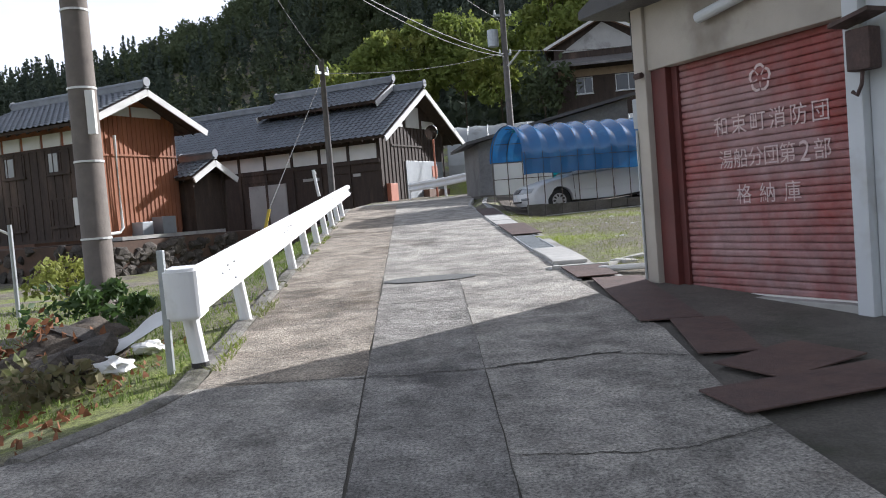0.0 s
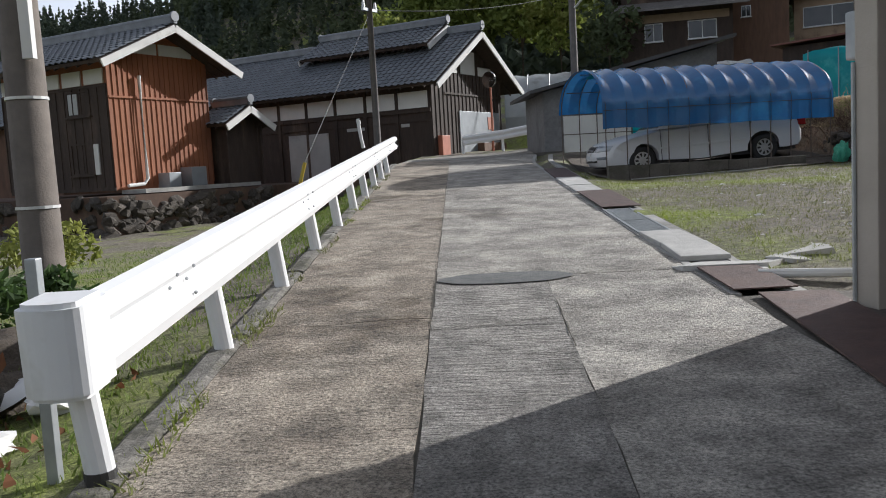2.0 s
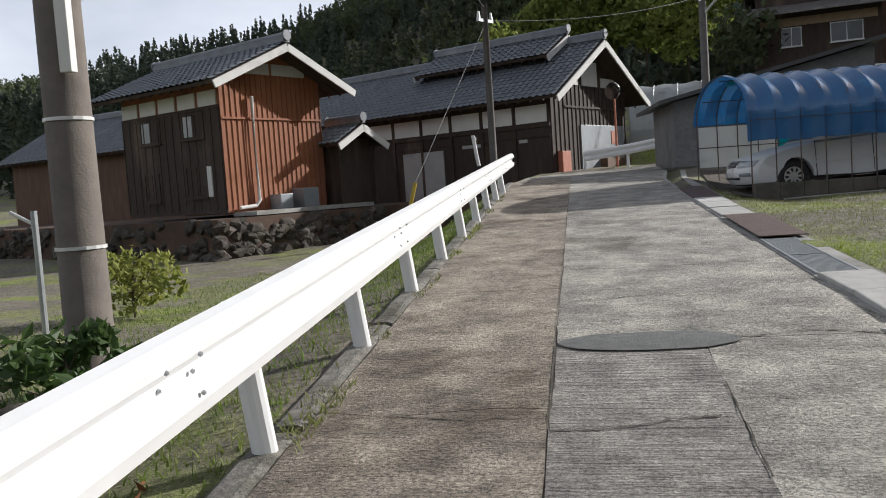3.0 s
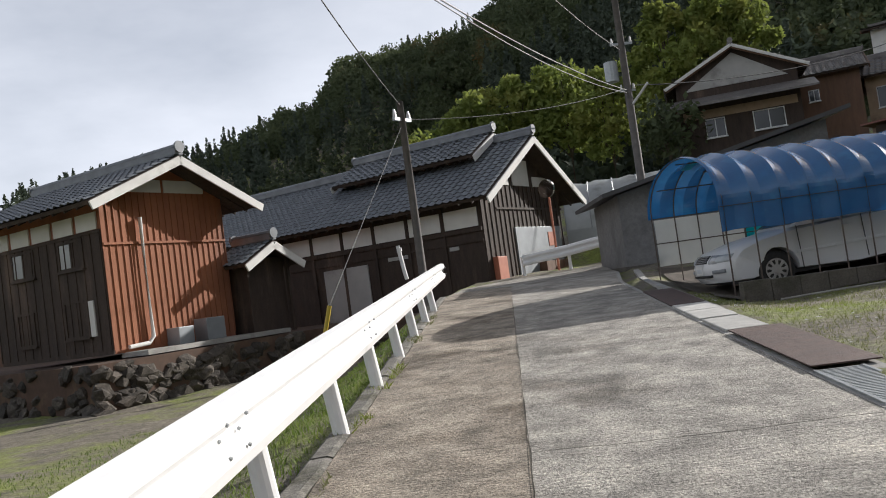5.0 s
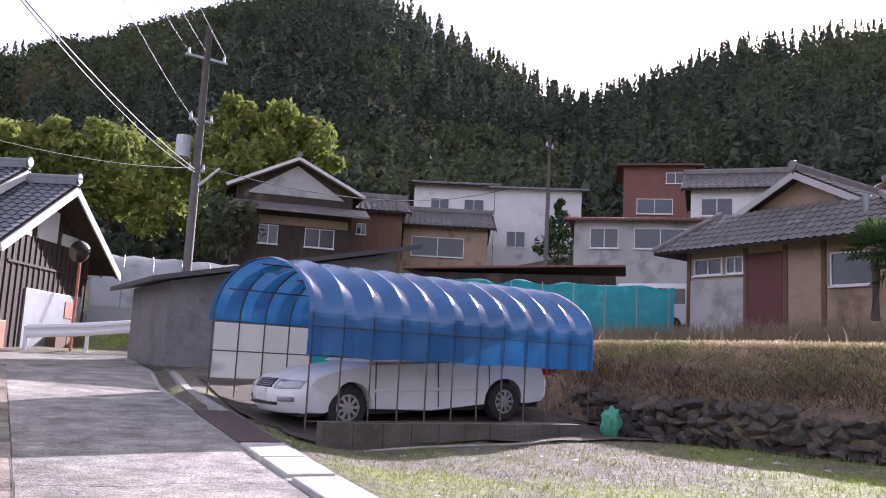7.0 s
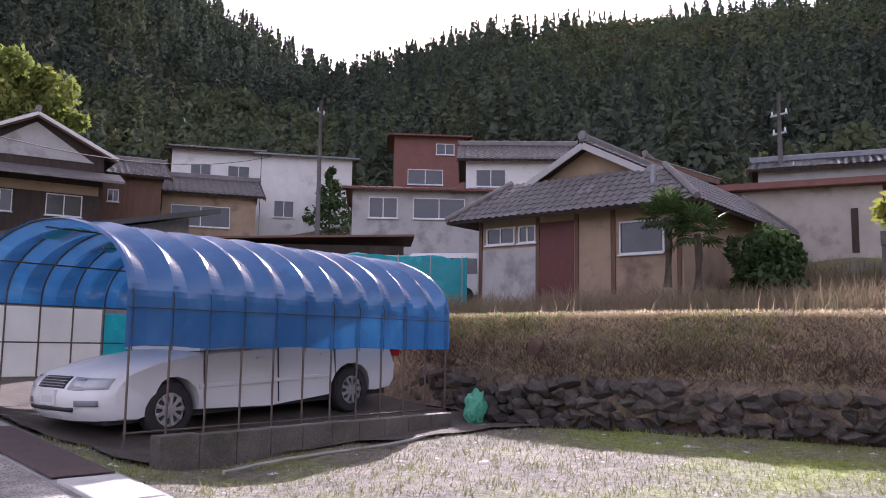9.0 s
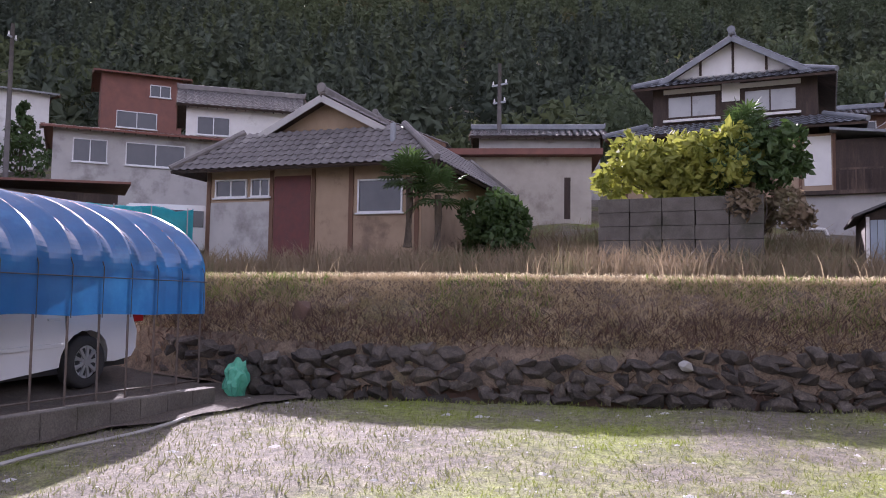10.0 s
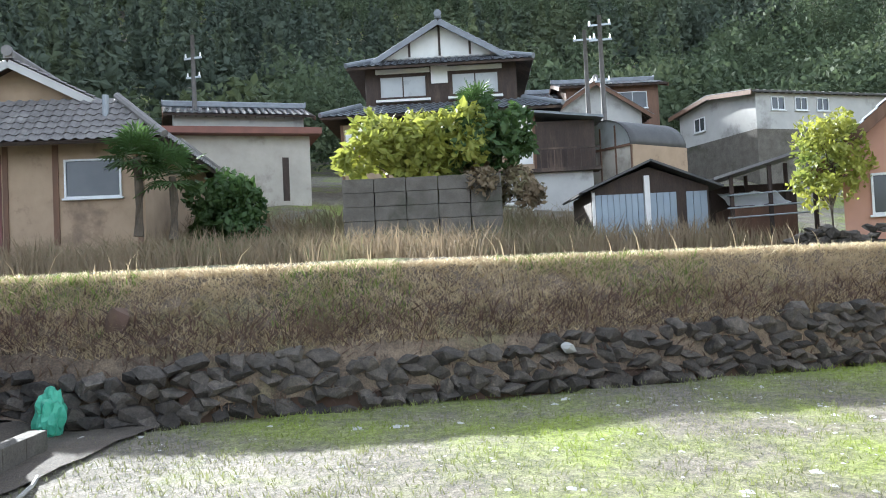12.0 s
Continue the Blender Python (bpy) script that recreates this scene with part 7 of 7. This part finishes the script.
def tree(name, x, y, z, h, r, mat, label, n=900, leaf=0.16, shape="dome", trunk=0.12, lobes=9, category="tree"):
    t = thing(name, x, y, z, rng.uniform(0, 360), label, category)
    bm = bmesh.new()
    tube(bm, [(0, 0, -0.3), (0.05 * r, 0, h * 0.3), (-0.04 * r, 0.05 * r, h * 0.6), (0, 0, h * 0.85)], trunk, 8, True, trunk * 0.3)
    cen, limbs = [], []
    for k in range(lobes):
        a = 2.4 * k
        f = (k + 0.5) / lobes
        if shape == "cone":
            zz = h * (0.15 + 0.85 * f)
            rr = r * (1 - f) * 0.75
            lr = r * (0.5 * (1 - f) + 0.12)
        else:
            zz = h * (0.35 + 0.5 * f)
            rr = r * rng.uniform(0.3, 0.95) * math.sqrt(max(0.05, 1 - (2 * f - 0.8) ** 2 * 0.6))
            lr = r * rng.uniform(0.28, 0.5)
        p = Vector((rr * math.cos(a), rr * math.sin(a), zz))
        limbs.append(tubed([(0, 0, zz * 0.6), p * 0.6 + Vector((0, 0, zz * 0.35)), p], trunk * 0.35, 5, trunk * 0.1))
        cen.append((p, lr * rng.uniform(0.6, 1.25)))
    part("trunk", bm, M_BARK, t, "brown trunk")
    for b_ in limbs:
        part("limb", b_, M_BARK, t)
    pts = []
    for k in range(n):
        p, lr = cen[k % lobes]
        d = Vector((rng.gauss(0, 1), rng.gauss(0, 1), rng.gauss(0, 0.8))).normalized() * lr * rng.uniform(0.35, 1.0) ** 0.5 * rng.uniform(0.8, 1.15)
        pts.append(p + d)
    V, F = cards(pts, [leaf * rng.uniform(0.6, 1.3) for _ in pts])
    arrays("crown", V.tolist(), F.tolist(), mat, t, "leafy crown")
    return t


tree("bush", 24.1, 19.9, 4.9, 2.5, 1.6, M_YELLOW, "sunlit yellow-green bush above the block wall", 2800, 0.16, lobes=13, trunk=0.06, category="bush")
tree("bush", 24.7, 18.6, 4.9, 2.8, 1.7, M_YELLOW, "yellow-green bush above the block wall", 2800, 0.16, lobes=13, trunk=0.06, category="bush")
tree("bush", 24.9, 17.3, 4.9, 3.0, 1.5, M_SHRUB, "green bush above the block wall", 2400, 0.16, lobes=12, trunk=0.06, category="bush")
tree("bush", 24.3, 17.0, 4.0, 1.9, 1.5, M_WEED, "withered creeper hanging over the block wall", 1800, 0.12, lobes=6, trunk=0.05, category="bush")
def palm(x, y, z, h, label, leaves=34):
    """A fan palm: rough trunk, stalks and round fans of narrow blades."""
    t = thing("fan_palm", x, y, z, rng.uniform(0, 360), label, "palm")
    part("trunk", tubed([(0, 0, -0.3), (0.04, 0, h * 0.4), (0, 0.03, h * 0.78)], 0.13, 9, 0.09), M_BARK, t, "shaggy brown trunk")
    V, Fc = [], []
    for k in range(leaves):
        a, e = 2.4 * k, radians(75 - 110 * (k / leaves) + rng.uniform(-8, 8))
        d = Vector((math.cos(a) * math.cos(e), math.sin(a) * math.cos(e), math.sin(e)))
        hub = Vector((0, 0, h * 0.78)) + d * rng.uniform(0.35, 0.6)
        side = d.cross(Vector((0, 0, 1))).normalized()
        nrm = side.cross(d)
        R = rng.uniform(0.4, 0.6)
        for b in range(14):
            f = radians(-125 + 250 * b / 13)
            u = d * math.cos(f) + side * math.sin(f)
            w = (side * math.cos(f) - d * math.sin(f)) * 0.032
            tip = hub + u * R + Vector((0, 0, -0.12 * R)) + nrm * rng.uniform(-0.05, 0.03)
            q = len(V)
            V += [hub, hub + u * R * 0.6 + w, tip, hub + u * R * 0.6 - w]
            Fc.append((q, q + 1, q + 2, q + 3))
    arrays("fronds", V, Fc, M_SHRUB, t, "green fan leaves")
    return t


palm(19.20, 25.64, 4.20, 2.1, "green fan palm before the old house")
palm(19.50, 24.89, 4.10, 1.6, "young fan palm before the old house", 26)
palm(24.9, 17.6, 5.6, 2.6, "fan palm rising over the yellow bush", 30)
tree("shrub", 23.4, 24.9, 3.2, 2.7, 1.3, M_SHRUB, "dark green shrub beside the old house", 2200, 0.14, lobes=12, trunk=0.06, category="shrub")
tree("small_pine", 31.6, 60.0, 9.0, 5.2, 1.8, M_SHRUB, "clipped dark pine before the white house", 1300, 0.2, "cone", lobes=12, trunk=0.12)
tree("small_tree", 18.2, 9.75, 2.9, 3.0, 0.85, M_YELLOW, "small yellow-green tree beside the peach house", 2600, 0.075, lobes=18, trunk=0.05)
tree("shrub", -6.5, 14.5, 0.2, 1.0, 0.65, M_BAMBOO, "yellow-green shrub in the low field", 900, 0.06, lobes=9, trunk=0.03, category="shrub")
tree("small_tree", 7.5, 57.0, 6.5, 4.5, 2.2, M_BROAD, "brownish small tree behind the greenhouse", 900, 0.22, lobes=8)
for x, y, z, h, r in ((-4.5, 72, 5, 10, 3.4), (-1.0, 74, 6, 10.5, 3.2), (3.0, 75, 7, 10, 3.2), (6.0, 72, 6, 9.5, 3.0), (10.5, 70, 8, 11.5, 2.6), (13.6, 71, 8, 12, 2.6), (16.0, 70, 8.5, 10, 2.2), (-8.0, 76, 4, 9, 3.2)):
    tree("bamboo_clump", x, y, z + 1.0, h + 1.5, r, M_BAMBOO, "feathery yellow-green bamboo clump at the wood edge", 4200, 0.27, lobes=16, trunk=0.14, category="bamboo")


def forest(name, spots, mat, label, kind):
    """Many trees as one object; kind: cone, dome or cane."""
    T = np.array(spots, float)
    per = {"cone": 105, "dome": 175, "cane": 320}[kind]
    T = np.repeat(T, per, axis=0)
    x, y, z, h, r = T.T
    m = len(T)
    if kind == "cone":
        f = nrg.uniform(0, 1, m) ** 0.8
        rr = r * (1.02 - f) * np.sqrt(nrg.uniform(0.25, 1, m))
        a = nrg.uniform(0, 6.283, m)
        C = np.stack([x + rr * np.cos(a), y + rr * np.sin(a), z + h * f], 1)
        S = h * 0.064 * nrg.uniform(0.6, 1.3, m) * (1.15 - 0.6 * f)
    else:
        d = nrg.normal(size=(m, 3))
        d /= np.linalg.norm(d, axis=1)[:, None]
        q = nrg.uniform(0.6, 1.0, m)
        C = np.stack([x + d[:, 0] * r * q, y + d[:, 1] * r * q, z + h * 0.55 + d[:, 2] * h * 0.45 * q], 1)
        S = r * (0.10 if kind == "cane" else 0.15) * nrg.uniform(0.6, 1.3, m)
    V, F = cards(C, S, 0.6)
    return tagged(arrays(name, V.tolist(), F.tolist(), mat), label, "forest", kind="stuff")


cones, domes, canes = [], [], []
tries = 0
while len(cones) + len(domes) + len(canes) < 6600 and tries < 80000:
    tries += 1
    a = rng.uniform(-42, 112)
    r = 64 + 205 * rng.random() ** 0.75
    x, y = r * math.sin(radians(a)), 14 + r * math.cos(radians(a))
    if a < -8 and r < 100:
        continue
    if 17 < a < 50 and r < 78:
        continue
    z = ground(x, y) - 0.5
    sel = noise.noise(Vector((x * 0.018, y * 0.018, 0.5)))
    if a > 72 and sel < 0.12 and r < 190:
        canes.append((x, y, z, rng.uniform(6, 11), rng.uniform(2.4, 3.6)))
    elif sel > -0.03:
        cones.append((x, y, z, rng.uniform(7, 13), rng.uniform(1.6, 2.6)))
    else:
        domes.append((x, y, z, rng.uniform(5, 9), rng.uniform(2.4, 4.0)))
forest("cedar_forest", cones, M_FOREST, "dark cedar forest covering the hills", "cone")
forest("bamboo_forest", canes, M_CANE, "green bamboo woods on the hillside", "cane")
forest("broadleaf_forest", domes, M_BROAD, "autumn broadleaf woods on the hills", "dome")

# ---- rubbish and growth round the first pole ----
for x, y, sx, sy, sz in ((-3.35, 7.5, 1.3, 1.0, 0.75), (-3.75, 8.6, 1.0, 0.9, 0.7)):
    md = thing("earth_mound", x, y, ground(x, y) - 0.12, rng.uniform(0, 90), "dark overgrown heap of earth and rubble", "earth mound")
    bm = bmesh.new()
    bmesh.ops.create_icosphere(bm, subdivisions=4, radius=0.5)
    for v in bm.verts:
        v.co *= 1 + 0.35 * noise.noise(v.co * 4 + Vector((x, y, 0))) + 0.12 * noise.noise(v.co * 13)
        v.co = Vector((v.co.x * sx, v.co.y * sy, max(-0.05, v.co.z * sz)))
    part("mound_body", bm, M_PAD, md, smooth=True)
rb = thing("torn_sheet", -2.85, 7.5, 0.32, 30, "torn white sheet lying in the weeds", "torn sheet")
verts, faces = [], []
for i in range(14):
    for j in range(10):
        x, y = -0.35 + 0.7 * i / 13, -0.25 + 0.5 * j / 9
        verts.append((x, y, 0.22 + 0.45 * x + 0.10 * noise.noise(Vector((x * 5, y * 5, 1)))))
for i in range(13):
    for j in range(9):
        q = i * 10 + j
        faces.append((q, q + 10, q + 11, q + 1))
arrays("sheet", verts, faces, M_PLASTER, rb, smooth=True)
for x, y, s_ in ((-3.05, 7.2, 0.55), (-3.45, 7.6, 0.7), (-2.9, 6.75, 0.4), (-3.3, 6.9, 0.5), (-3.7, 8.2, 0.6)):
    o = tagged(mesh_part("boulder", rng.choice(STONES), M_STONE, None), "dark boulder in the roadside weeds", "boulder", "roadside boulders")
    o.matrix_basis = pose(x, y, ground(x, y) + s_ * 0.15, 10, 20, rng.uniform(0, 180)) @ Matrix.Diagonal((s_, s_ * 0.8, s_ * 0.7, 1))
for x, y, w in ((-2.75, 6.75, 0.3), (-2.6, 7.3, 0.22)):
    sc = thing("torn_sheet", x, y, ground(x, y) + 0.06, rng.uniform(0, 180), "scrap of white sheet in the weeds", "torn sheet")
    bm = bmesh.new()
    bmesh.ops.create_icosphere(bm, subdivisions=3, radius=w * 0.6)
    for v in bm.verts:
        v.co += v.co.normalized() * noise.noise(v.co * 11) * 0.08
        v.co.z *= 0.45
    part("scrap", bm, M_PLASTER, sc)
tree("ivy_growth", -3.9, 9.4, 0.25, 0.75, 0.6, M_SHRUB, "ivy and weeds round the pole foot", 700, 0.06, lobes=7, trunk=0.02, category="weeds")
tree("weeds", -3.6, 7.6, 0.1, 0.55, 0.6, M_DEADLEAF, "withered brown weeds by the roadside", 500, 0.06, lobes=6, trunk=0.015, category="weeds")
tree("weeds", -3.0, 6.3, 0.05, 0.45, 0.5, M_WEED, "withered weeds by the roadside", 400, 0.06, lobes=6, trunk=0.015, category="weeds")
tree("weeds", -4.6, 7.2, 0.1, 0.6, 0.7, M_WEED, "dry weeds by the roadside", 500, 0.06, lobes=6, trunk=0.015, category="weeds")
